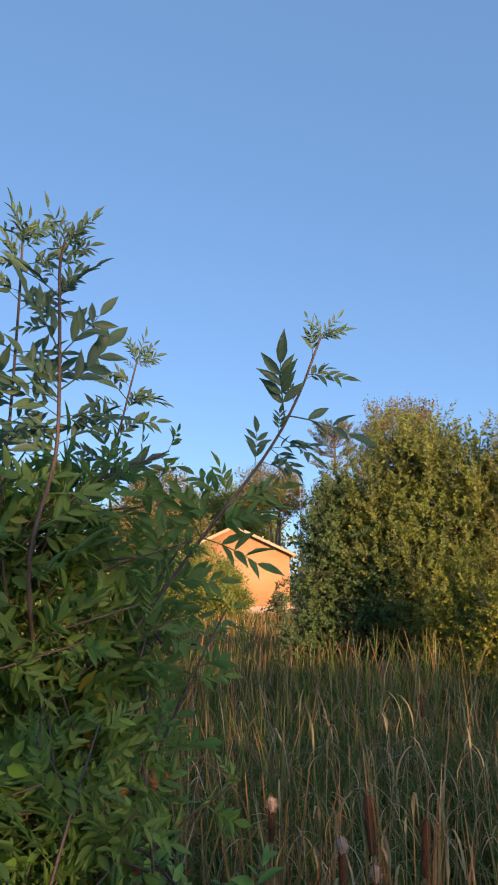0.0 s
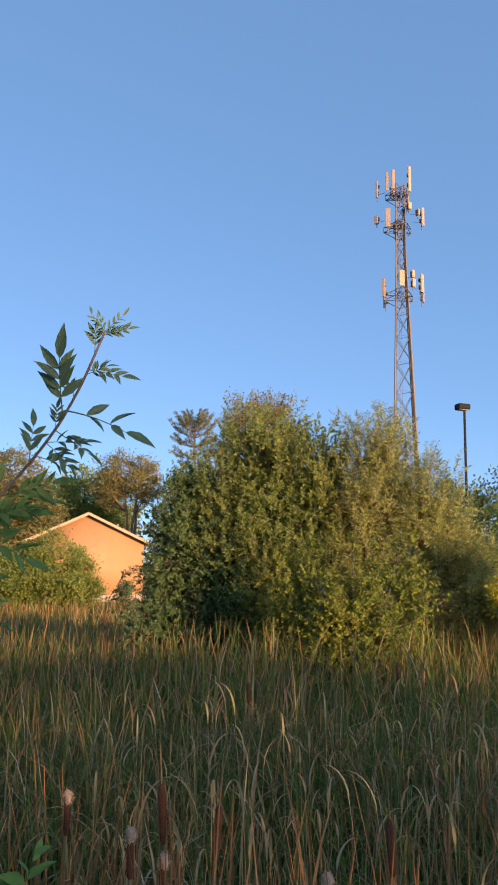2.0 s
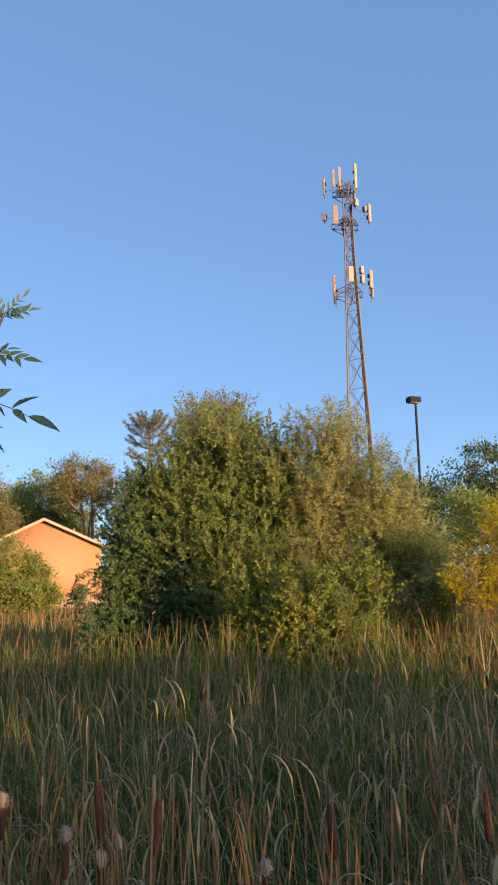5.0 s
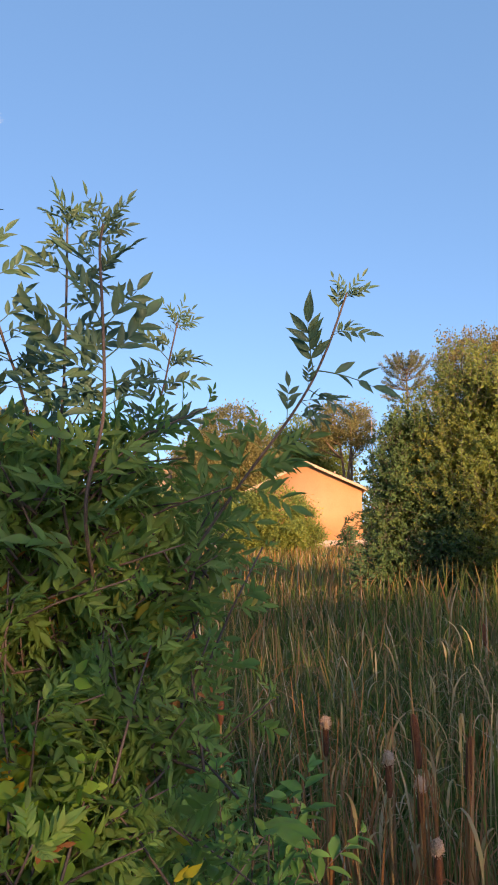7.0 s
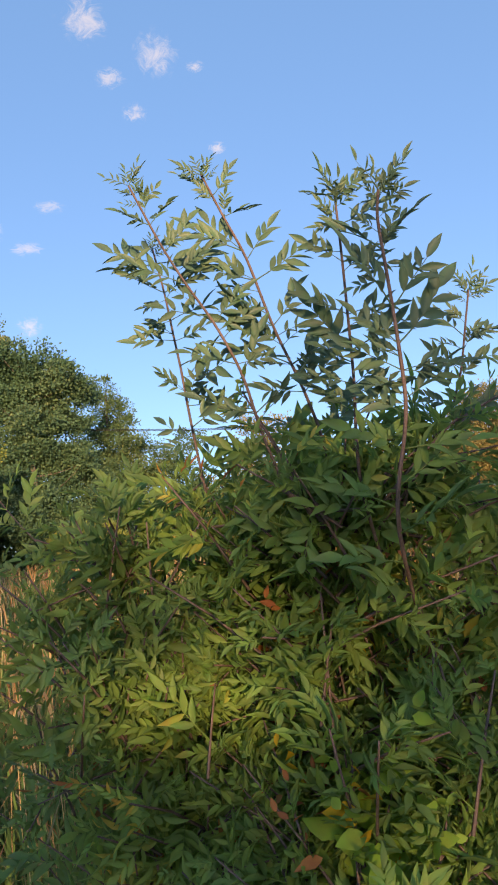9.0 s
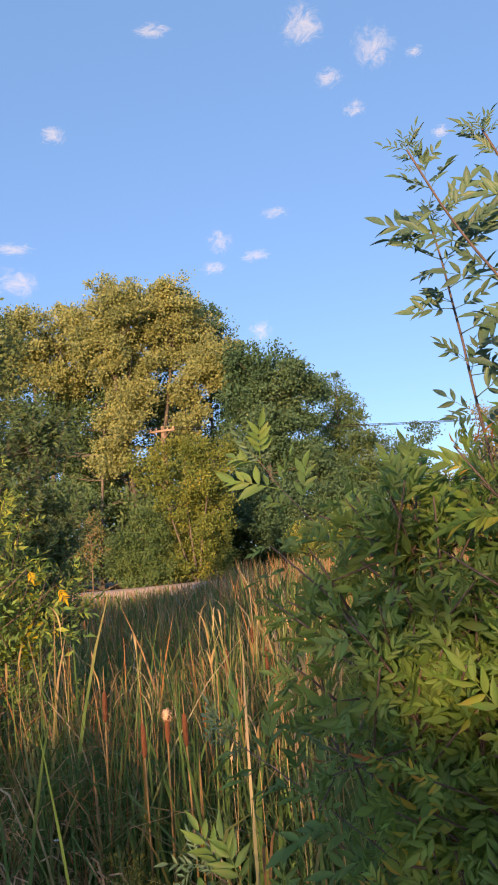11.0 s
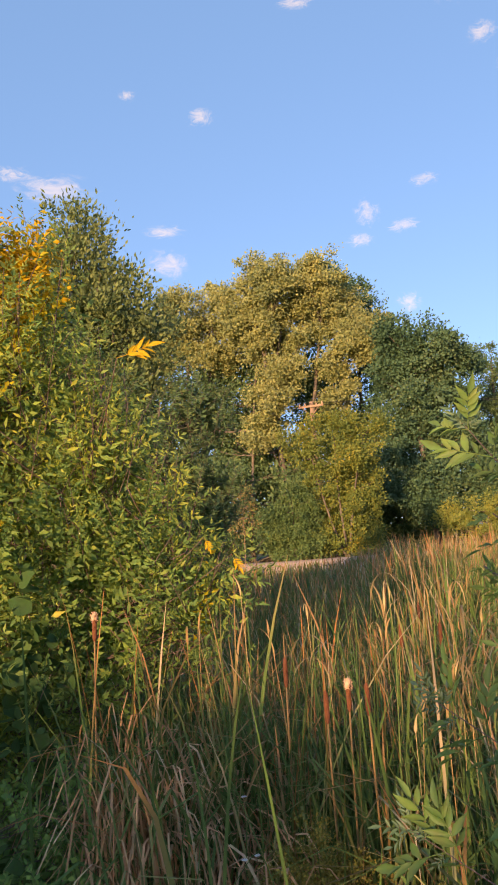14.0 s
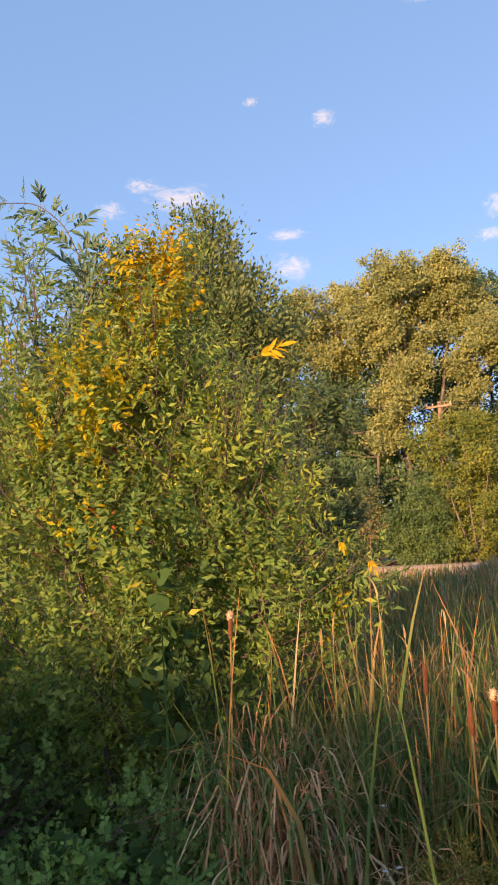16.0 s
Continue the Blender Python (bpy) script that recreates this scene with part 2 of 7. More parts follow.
# dark bluish greens: shade put into the leaf colour of maple and boxelder
L_TEAL = leaf_material("shade_toned_leaf", [(0.0, (0.020, 0.045, 0.027)), (0.6, (0.042, 0.078, 0.042)), (1.0, (0.085, 0.11, 0.05))], 0.5, 0.35, 0.3, 2.45)
L_DARKTREE = leaf_material("dark_tree_leaf", [(0.0, (0.028, 0.054, 0.028)), (0.6, (0.056, 0.094, 0.042)), (1.0, (0.115, 0.138, 0.055))], 0.5, 0.4, 0.3, 2.2)
L_FARTREE = leaf_material("hazy_green_leaf", [(0.0, (0.055, 0.08, 0.035)), (0.6, (0.095, 0.125, 0.05)), (1.0, (0.15, 0.17, 0.065))], 0.55, 0.4, 0.3)
L_ORANGE = leaf_material("autumn_orange_leaf", [(0.0, (0.11, 0.11, 0.05)), (0.5, (0.16, 0.145, 0.06)), (0.9, (0.21, 0.165, 0.075))], 0.6, 0.5, 0.3, 2.0)
L_BROWN = leaf_material("autumn_brown_leaf", [(0.0, (0.12, 0.11, 0.045)), (0.5, (0.17, 0.14, 0.055)), (0.9, (0.22, 0.155, 0.07))], 0.6, 0.5, 0.3, 2.0)
L_PINE = leaf_material("pine_needles", [(0.0, (0.07, 0.08, 0.045)), (0.6, (0.11, 0.115, 0.06)), (1.0, (0.17, 0.14, 0.085))], 0.6, 0.2, 0.5)
L_WOODS = leaf_material("far_woods_leaf", [(0.0, (0.03, 0.045, 0.02)), (0.5, (0.08, 0.085, 0.025)), (0.9, (0.17, 0.12, 0.04))], 0.6, 0.25, 0.12)
L_MAPLE = leaf_material("young_maple_leaf", [(0.0, (0.065, 0.10, 0.03)), (0.5, (0.11, 0.142, 0.04)), (0.8, (0.175, 0.18, 0.045)), (1.0, (0.36, 0.26, 0.04))], 0.5, 0.4, 0.5, 1.8)
L_YLEAF = leaf_material("clear_yellow_leaf", [(0.0, (0.52, 0.36, 0.03)), (1.0, (0.60, 0.36, 0.03))], 0.6, 0.35, 4.0, 1.0)
L_RUSTLEAF = leaf_material("shrivelled_leaf", [(0.0, (0.20, 0.08, 0.04)), (0.6, (0.32, 0.13, 0.05)), (1.0, (0.40, 0.22, 0.08))], 0.7, 0.35, 3.0, 1.2)
L_LIME = leaf_material("lime_leaf", [(0.0, (0.13, 0.22, 0.035)), (1.0, (0.17, 0.26, 0.045))], 0.5, 0.5, 3.0)
L_RED = leaf_material("red_leaf", [(0.0, (0.12, 0.03, 0.02)), (0.9, (0.30, 0.07, 0.03))], 0.6, 0.3, 1.0)
L_GOLDENROD = leaf_material("goldenrod_spray", [(0.0, (0.06, 0.08, 0.02)), (0.9, (0.20, 0.16, 0.04))], 0.7, 0.2, 4.0)
M_PETAL = leaf_material("white_petal", [(0.0, (0.72, 0.72, 0.74)), (1.0, (0.82, 0.82, 0.84))], 0.6, 0.3, 4.0, 1.0)
GREENS = [(0.0, (0.078, 0.118, 0.030)), (0.5, (0.12, 0.176, 0.040)), (0.85, (0.17, 0.22, 0.052)), (1.0, (0.27, 0.25, 0.085))]
STRAWS = [(0.0, (0.30, 0.14, 0.05)), (0.35, (0.40, 0.205, 0.08)), (0.6, (0.47, 0.21, 0.08)), (0.85, (0.48, 0.32, 0.17)), (1.0, (0.62, 0.47, 0.30))]
PALE_STRAWS = [(0.0, (0.30, 0.17, 0.08)), (0.35, (0.42, 0.24, 0.13)), (0.6, (0.48, 0.20, 0.08)), (0.85, (0.48, 0.34, 0.20)), (1.0, (0.62, 0.50, 0.35))]
M_BLADE = blade_material("cattail_leaf", GREENS, PALE_STRAWS, 1.72, 2.4)
# far leaves: extra straw colour stands for the orange sunlight on them
M_SUNBLADE = blade_material("sunlit_dry_cattail_leaf", GREENS, STRAWS, 1.42, 2.1)
BANK_GREENS = [(0.0, (0.072, 0.128, 0.042)), (0.5, (0.112, 0.192, 0.058)), (0.85, (0.158, 0.235, 0.074)), (1.0, (0.26, 0.265, 0.11))]
M_BANKBLADE = blade_material("bank_cattail_leaf", BANK_GREENS, PALE_STRAWS, 1.9, 2.5)
M_TANBLADE = blade_material("tan_cattail_leaf", BANK_GREENS, PALE_STRAWS, 1.5, 2.2)
M_GRASS = blade_material("bank_grass", [(0.0, (0.07, 0.125, 0.03)), (0.5, (0.11, 0.20, 0.04)), (1.0, (0.17, 0.25, 0.05))], [(0.0, (0.10, 0.12, 0.03)), (0.6, (0.2, 0.16, 0.06)), (1.0, (0.3, 0.24, 0.12))])


# ---- mesh helpers ----
def mesh(name, verts, faces, mat, smooth=False):
    """A mesh from arrays: verts (n, 3), faces (m, 3 or 4)."""
    verts, faces = np.asarray(verts, np.float32), np.asarray(faces, np.int32)
    me = bpy.data.meshes.new(name)
    k = faces.shape[1]
    me.vertices.add(len(verts))
    me.vertices.foreach_set("co", verts.ravel())
    me.loops.add(faces.size)
    me.loops.foreach_set("vertex_index", faces.ravel())
    me.polygons.add(len(faces))
    me.polygons.foreach_set("loop_start", np.arange(0, faces.size, k, dtype=np.int32))
    me.polygons.foreach_set("loop_total", np.full(len(faces), k, np.int32))
    me.update(calc_edges=True)
    me.validate()
    if smooth:
        me.polygons.foreach_set("use_smooth", np.ones(len(faces), bool))
    me.materials.append(mat)
    return me


def thing(name, at, label, category, group="", kind="", turn=0):
    ob = new(name)
    ob.matrix_basis = pose(*at, 0, 0, turn)
    return tagged(ob, label, category, group, kind)


def part(name, data, parent, label="", at=None, kind=""):
    ob = new(name, data)
    ob.parent = parent
    if at is not None:
        ob.matrix_basis = at
    return tagged(ob, label, kind=kind)


def unit(v):
    return v / np.maximum(np.linalg.norm(v, axis=-1, keepdims=True), 1e-9)


def bezier(a, b, c, n):
    t = np.linspace(0, 1, n)[:, None]
    a, b, c = (np.asarray(q, float) for q in (a, b, c))
    return (1 - t) ** 2 * a + 2 * t * (1 - t) * b + t ** 2 * c


class Soup:
    """Triangles and quads gathered into one mesh (quads kept as two triangles)."""

    def __init__(self):
        self.v, self.f, self.n = [], [], 0

    def add(self, v, f):
        self.v.append(np.asarray(v, float))
        self.f.append(np.asarray(f, int) + self.n)
        self.n += len(v)

    def tube(self, path, r0, r1, sides=6):
        path = np.asarray(path, float)
        d = unit(np.gradient(path, axis=0))
        ref = np.array([0.31, 0.17, 0.93]) if abs(d[0, 2]) < 0.9 else np.array([1.0, 0.2, 0.1])
        x = unit(np.cross(d, ref))
        y = np.cross(d, x)
        a = np.linspace(0, 2 * math.pi, sides, endpoint=False)
        r = np.linspace(r0, r1, len(path))[:, None, None]
        v = path[:, None] + r * (np.cos(a)[None, :, None] * x[:, None] + np.sin(a)[None, :, None] * y[:, None])
        i = np.arange(len(path) - 1)[:, None] * sides
        j = np.arange(sides)[None]
        p, q = (i + j).ravel(), (i + (j + 1) % sides).ravel()
        tri = np.concatenate([np.stack([p, q, q + sides], 1), np.stack([p, q + sides, p + sides], 1)])
        end = (len(path) - 1) * sides
        cap = np.array([[end, end + k, end + k + 1] for k in range(1, sides - 1)])
        self.add(v.reshape(-1, 3), np.concatenate([tri, cap]))

    def box(self, centre, size, turn=None):
        c = np.array([[x, y, z] for x in (-.5, .5) for y in (-.5, .5) for z in (-.5, .5)]) * np.asarray(size)
        if turn is not None:
            c = c @ np.asarray(turn.to_3x3()).T
        q = [(0, 1, 3, 2), (4, 6, 7, 5), (0, 4, 5, 1), (2, 3, 7, 6), (0, 2, 6, 4), (1, 5, 7, 3)]
        self.add(c + np.asarray(centre), [t for a, b, cc, d in q for t in ((a, b, cc), (a, cc, d))])

    def mesh(self, name, mat, smooth=False):
        return mesh(name, np.concatenate(self.v), np.concatenate(self.f), mat, smooth)


def bevelled_box(name, size, mat, width=0.02):
    bm = bmesh.new()
    bmesh.ops.create_cube(bm, size=1)
    bmesh.ops.scale(bm, vec=size, verts=bm.verts)
    bmesh.ops.bevel(bm, geom=bm.edges, offset=width, segments=2, affect="EDGES")
    me = bpy.data.meshes.new(name)
    bm.to_mesh(me)
    bm.free()
    me.materials.append(mat)
    return me


# leaf outlines along +y, normal +z, one unit long: (across, along, up)
DIAMOND = (np.array([(0, 0, 0), (0.5, 0.45, 0.04), (0, 1, 0), (-0.5, 0.45, 0.04)]), np.array([(0, 1, 2), (0, 2, 3)]))
FOLDED = (np.array([(0, 0, 0), (0.5, 0.42, 0.10), (0, 1, -0.08), (-0.5, 0.42, 0.10), (0, 0.45, 0.03)]),
          np.array([(0, 1, 4), (0, 4, 3), (1, 2, 4), (4, 2, 3)]))
OVAL = (np.array([(0, 0, 0), (0.36, 0.2, 0.06), (0.5, 0.45, 0.08), (0.3, 0.75, 0.03), (0, 1, -0.1), (-0.3, 0.75, 0.03), (-0.5, 0.45, 0.08), (-0.36, 0.2, 0.06), (0, 0.3, 0.0), (0, 0.65, -0.02)]),
        np.array([(0, 1, 8), (1, 2, 8), (2, 9, 8), (2, 3, 9), (3, 4, 9), (9, 4, 5), (9, 5, 6), (8, 9, 6), (8, 6, 7), (0, 8, 7)]))


def scattered(shape, at, along, normal, length, width):
    """Copies of a leaf outline: arrays of places, directions, normals and sizes to verts and faces."""
    sv, sf = shape
    y = unit(along)
    x = unit(np.cross(y, normal))
    z = np.cross(x, y)
    length, width = np.broadcast_to(length, len(at))[:, None, None], np.broadcast_to(width, len(at))[:, None, None]
    v = at[:, None] + sv[None, :, :1] * width * x[:, None] + sv[None, :, 1:2] * length * y[:, None] + sv[None, :, 2:] * length * z[:, None]
    f = sf[None] + (np.arange(len(at)) * len(sv))[:, None, None]
    return v.reshape(-1, 3), f.reshape(-1, 3)


def ellipsoid_points(rng, lobe, n, shell=0.45):
    c, r = np.array(lobe[:3]), np.array(lobe[3:6])
    d = unit(rng.normal(size=(n, 3)))
    rad = shell + (1 - shell) * rng.random(n) ** 0.6
    bump = 1 + 0.16 * np.sin(d[:, 0] * 5 + c[0]) * np.sin(d[:, 1] * 4 + 1.3 * c[1]) + 0.12 * np.sin(d[:, 2] * 7 + c[2])
    return c + d * r * (rad * bump)[:, None]


def crown(rng, lobes, n_clump, per_clump, clump, length, width, shape, upright=0.2, droop=0.0, low=None):
    """Leaves in clumps over lobes (x, y, z, rx, ry, rz). Returns verts, faces and the clump centres."""
    vol = np.array([(l[3] * l[4] * l[5]) ** 0.6 for l in lobes])
    counts = np.maximum(1, (vol / vol.sum() * n_clump).astype(int))
    centres = np.concatenate([ellipsoid_points(rng, l, c) for l, c in zip(lobes, counts)])
    mids = np.concatenate([np.repeat([l[:3]], c, 0) for l, c in zip(lobes, counts)])
    if low is not None:
        keep = centres[:, 2] > low
        centres, mids = centres[keep], mids[keep]
    size = clump * rng.uniform(0.55, 1.35, len(centres))
    n = np.maximum(3, (per_clump * rng.uniform(0.5, 1.5, len(centres))).astype(int))
    at = np.repeat(centres, n, 0)
    off = rng.normal(size=at.shape) * np.repeat(size, n)[:, None] * np.array([0.55, 0.55, 0.42])
    at = at + off
    out = unit(at - np.repeat(mids, n, 0))
    along = unit(out * 0.5 + unit(off) * 0.5 + rng.normal(size=at.shape) * 0.6 + np.array([0, 0, upright - droop]))
    normal = unit(rng.normal(size=at.shape) * 0.5 + np.array([0, 0, 0.2]) + out)
    ln = length * rng.uniform(0.6, 1.3, len(at))
    v, f = scattered(shape, at, along, normal, ln, width * rng.uniform(0.7, 1.2, len(at)))
    return v, f, centres


def woody(rng, base, stems, centres, r, n_limb, r_limb, sides=6):
    """Trunk or stems from base, and limbs from them to some of the clump centres."""
    s = Soup()
    base = np.asarray(base, float)
    paths = []
    for top in stems:
        top = np.asarray(top, float)
        mid = (base + top) / 2 + rng.normal(size=3) * np.array([0.05, 0.05, 0.0]) * np.linalg.norm(top - base)
        p = bezier(base + rng.normal(size=3) * np.array([r, r, 0]) * (1.5 if len(stems) > 1 else 0), mid, top, 10)
        paths.append(p)
        s.tube(p, r, r * 0.22, sides)
    pick = rng.choice(len(centres), min(n_limb, len(centres)), replace=False)
    for c in centres[pick]:
        best = min(paths, key=lambda p: np.abs(p[:, :2] - c[:2]).sum(1).min())
        below = [q for q in best if q[2] < c[2] - 0.25 * np.linalg.norm(q[:2] - c[:2])]
        start = below[-1] if below else best[0]
        bend = start * 0.5 + c * 0.5 + np.array([0, 0, -0.12]) * np.linalg.norm(c - start)
        s.tube(bezier(start, bend, c, 6), r_limb, r_limb * 0.18, 5)
    return s


def sprayed(rng, lobes, n, k, length, up, droop, size, width, shape, soups=None):
    """Leafy twigs through lobes: each a thin stem with k leaves along it. Returns verts, faces, twig paths."""
    vol = np.array([(l[3] * l[4] * l[5]) ** 0.7 for l in lobes])
    counts = np.maximum(1, (vol / vol.sum() * n).astype(int))
    foot = np.concatenate([ellipsoid_points(rng, l, c, 0.12) for l, c in zip(lobes, counts)])
    mids = np.concatenate([np.repeat([l[:3]], c, 0) for l, c in zip(lobes, counts)])
    out = unit((foot - mids) * np.array([1, 1, 0.5]))
    d = unit(out * 0.7 + np.array([0, 0, up]) + rng.normal(size=foot.shape) * 0.3)
    ln = length * rng.uniform(0.55, 1.25, len(foot))
    foot = foot - d * (ln * 0.6)[:, None]
    t = np.linspace(0.12, 1, k)
    jit = rng.uniform(-0.4, 0.4, (len(foot), k)) / k
    tt = np.clip(t[None] + jit, 0.05, 1)[..., None]
    at = foot[:, None] + d[:, None] * ln[:, None, None] * tt + np.array([0, 0, -droop]) * ln[:, None, None] * tt ** 2
    r = rng.normal(size=at.shape)
    perp = unit(r - (r * d[:, None]).sum(-1, keepdims=True) * d[:, None])
    along = unit(d[:, None] * 0.6 + perp + rng.normal(size=at.shape) * 0.2 - np.array([0, 0, 0.5 * droop])).reshape(-1, 3)
    normal = unit(out[:, None] + np.array([0, 0, 0.25]) + rng.normal(size=at.shape) * 0.55).reshape(-1, 3)
    grow = ((1.1 - 0.55 * tt[..., 0]) * rng.uniform(0.6, 1.25, tt.shape[:2])).ravel()
    at = at.reshape(-1, 3)
    twigs = [np.array([f, f + dd * l * 0.5 + (0, 0, -droop * l * 0.25), f + dd * l + (0, 0, -droop * l)]) for f, dd, l in zip(foot, d, ln)]
    if soups is None:
        v, f = scattered(shape, at, along, normal, size * grow, width * grow)
        return v, f, twigs
    which = rng.integers(len(soups), size=len(at))
    V, F, total = [], [], 0
    for s_i, src in enumerate(soups):
        m = which == s_i
        if m.any():
            v, f = scattered((np.concatenate(src.v), np.concatenate(src.f)), at[m], along[m], normal[m], size * grow[m], size * grow[m])
            V.append(v)
            F.append(f + total)
            total += len(v)
    return np.concatenate(V), np.concatenate(F), twigs


def spray_bush(name, label, base, lobes, leaf, bark, stems, n, k, length, size, width=1.0, shape=FOLDED, soups=None, up=0.9, droop=0.0, trunk_r=0.02, twig_r=0.003, category="bush", seed=1, group="", more=()):
    """A bush of leafy twigs: stems, twigs and leaves as parts. more: further (lobes, leaf, n, k, length, size, width, shape) layers."""
    rng = np.random.default_rng(seed)
    base = np.asarray(base, float)
    root = thing(name, base, label, category, group)
    s = Soup()
    paths = []
    for top in stems:
        top = np.asarray(top, float)
        p = bezier(base + rng.normal(size=3) * np.array([0.12, 0.12, 0]), (base + top) / 2 + rng.normal(size=3) * 0.06, top, 9) - base
        paths.append(p)
        s.tube(p, trunk_r, trunk_r * 0.3, 6)
    part("framework", s.mesh("framework", bark, True), root)
    spine = np.concatenate(paths)
    s = Soup()
    v, f, twigs = sprayed(rng, lobes, n, k, length, up, droop, size, width, shape, soups)
    for w in twigs:
        s.tube(w - base, twig_r, twig_r * 0.4, 3)
    for w in twigs[::4]:
        a = w[0] - base
        low = spine[spine[:, 2] < a[2] - 0.02]
        if len(low):
            q = low[np.argmin(np.linalg.norm(low - a, axis=1))]
            s.tube(bezier(q, (q + a) / 2 - np.array((0, 0, 0.1)) * np.linalg.norm(a - q), a, 4), twig_r * 1.6, twig_r, 4)
    part("twigwork", s.mesh("twigwork", bark), root, kind="stuff")
    part("foliage", mesh("foliage", v - base, f, leaf), root, kind="stuff")
    for lobes2, leaf2, n2, k2, length2, size2, width2, shape2 in more:
        v, f, twigs = sprayed(rng, lobes2, n2, k2, length2, up, droop, size2, width2, shape2)
        part("foliage", mesh("foliage", v - base, f, leaf2), root, kind="stuff")
    return root


def lumpy(rng, lobes, n, r):
    """Small round lumps set over the outside of large lobes, with the lobes themselves kept as a thinner core."""
    vol = np.array([(l[3] * l[4] * l[5]) ** 0.66 for l in lobes])
    out = []
    for l, c in zip(lobes, np.maximum(3, (vol / vol.sum() * n).astype(int))):
        for p in ellipsoid_points(rng, l, c, 0.72):
            k = r * rng.uniform(0.6, 1.3)
            out.append((*p, k * rng.uniform(0.9, 1.3), k * rng.uniform(0.9, 1.3), k * rng.uniform(0.7, 1.1)))
    return out + [(*l[:3], *(0.8 * np.array(l[3:6]))) for l in lobes]


def tree(name, label, base, lobes, leaf, bark=M_BARK, category="tree", stems=None, trunk_r=0.25, leaves=(160, 120), clump=0.8,
         size=(0.16, 0.10), shape=DIAMOND, limbs=40, limb_r=0.06, seed=1, group="", upright=0.2, droop=0.0, low=None, lumps=None):
    """A tree or bush: woody stems and limbs in one part, the crown of leaves in another."""
    rng = np.random.default_rng(seed)
    base = np.asarray(base, float)
    v, f, centres = crown(rng, lumpy(rng, lobes, *lumps) if lumps else lobes, leaves[0], leaves[1], clump, size[0], size[1], shape, upright, droop, low)
    if stems is None:
        top = max(lobes, key=lambda l: l[2] + l[5] * 0.5)
        stems = [(top[0] * 0.6 + base[0] * 0.4, top[1] * 0.6 + base[1] * 0.4, top[2] + top[5] * 0.55)]
    s = woody(rng, base, stems, centres, trunk_r, limbs, limb_r)
    root = thing(name, base, label, category, group)
    wood = s.mesh("trunk", bark, True)
    wood.transform(Matrix.Translation(-Vector(base)))
    part("trunk", wood, root)
    part("crown", mesh("crown", v - base, f, leaf), root)
    return root


def compound_leaf(seed, pairs):
    """One pinnate leaf along +y, one unit long, kept light: a thin stalk with paired leaflets and one at the tip."""
    rng = np.random.default_rng(seed)
    s = Soup()
    t = np.linspace(0, 1, 4)
    path = np.column_stack([0.03 * np.sin(t * 2), t, rng.uniform(-0.25, 0.1) * t ** 2])
    s.tube(path, 0.006, 0.0027, 3)
    at, along, normal, ln = [], [], [], []
    for k in range(pairs):
        p = path[int(round((0.34 + 0.6 * k / pairs) * 3))]
        for sx in (-1, 1):
            at.append(p)
            along.append((sx * rng.uniform(0.65, 1.0), rng.uniform(0.5, 0.8), rng.uniform(-0.15, 0.35)))
            normal.append((rng.normal() * 0.35, rng.normal() * 0.35 - 0.1, 1))
            ln.append(rng.uniform(0.36, 0.48) * (0.8 + 0.25 * k / pairs))
    at.append(path[-1])
    along.append((rng.normal() * 0.2, 1, rng.uniform(-0.2, 0.2)))
    normal.append((rng.normal() * 0.3, 0, 1))
    ln = np.array(ln + [0.5])
    s.add(*scattered(FOLDED, np.array(at), np.array(along), np.array(normal), ln, ln * 0.31))
    return s


LANCE = (np.array([(0, 0, 0), (0.30, 0.14, 0.05), (0.5, 0.38, 0.09), (0.40, 0.62, 0.06), (0.16, 0.85, 0.0), (0, 1, -0.07), (-0.16, 0.85, 0.0), (-0.40, 0.62, 0.06), (-0.5, 0.38, 0.09), (-0.30, 0.14, 0.05), (0, 0.38, 0.0), (0, 0.70, -0.02)]),
         np.array([(0, 1, 10), (1, 2, 10), (2, 3, 10), (3, 11, 10), (3, 4, 11), (4, 5, 11), (11, 5, 6), (11, 6, 7), (10, 11, 7), (10, 7, 8), (10, 8, 9), (0, 10, 9)]))


def ash_leaf(seed, pairs, young=False):
    """One pinnate leaf along +y, one unit long, normal +z: a bare stalk, then pointed leaflets in pairs and one at the tip."""
    rng = np.random.default_rng(seed)
    s = Soup()
    t = np.linspace(0, 1, 8)
    bow, side = rng.uniform(-0.22, 0.05), rng.uniform(-0.12, 0.12)
    path = np.column_stack([side * t ** 2, t * 0.68, bow * t ** 2])
    s.tube(path, 0.010, 0.004, 4)
    at, along, normal, ln = [], [], [], []
    for k in range(pairs):
        u = 0.34 + 0.56 * k / max(1, pairs - 0.6) if not young else 0.22 + 0.7 * k / pairs
        for sx in (-1, 1):
            v = u + rng.uniform(-0.03, 0.03)
            at.append([np.interp(v, t, path[:, c]) for c in range(3)])
            spread = rng.uniform(0.55, 1.05)
            along.append((sx * math.sin(spread), math.cos(spread), rng.uniform(-0.25, 0.35)))
            normal.append((rng.normal() * 0.5 - sx * 0.25, rng.normal() * 0.25 - 0.15, 1))
            ln.append(rng.uniform(0.28, 0.38) * (0.85 if young else 1.0))
    at.append(path[-1])
    along.append((side + rng.normal() * 0.15, 1, bow + rng.uniform(-0.2, 0.1)))
    normal.append((rng.normal() * 0.4, 0, 1))
    ln.append(rng.uniform(0.34, 0.42))
    ln = np.array(ln)
    s.add(*scattered(LANCE, np.array(at), np.array(along), np.array(normal), ln, ln * (0.26 if young else rng.uniform(0.28, 0.36))))
    return s


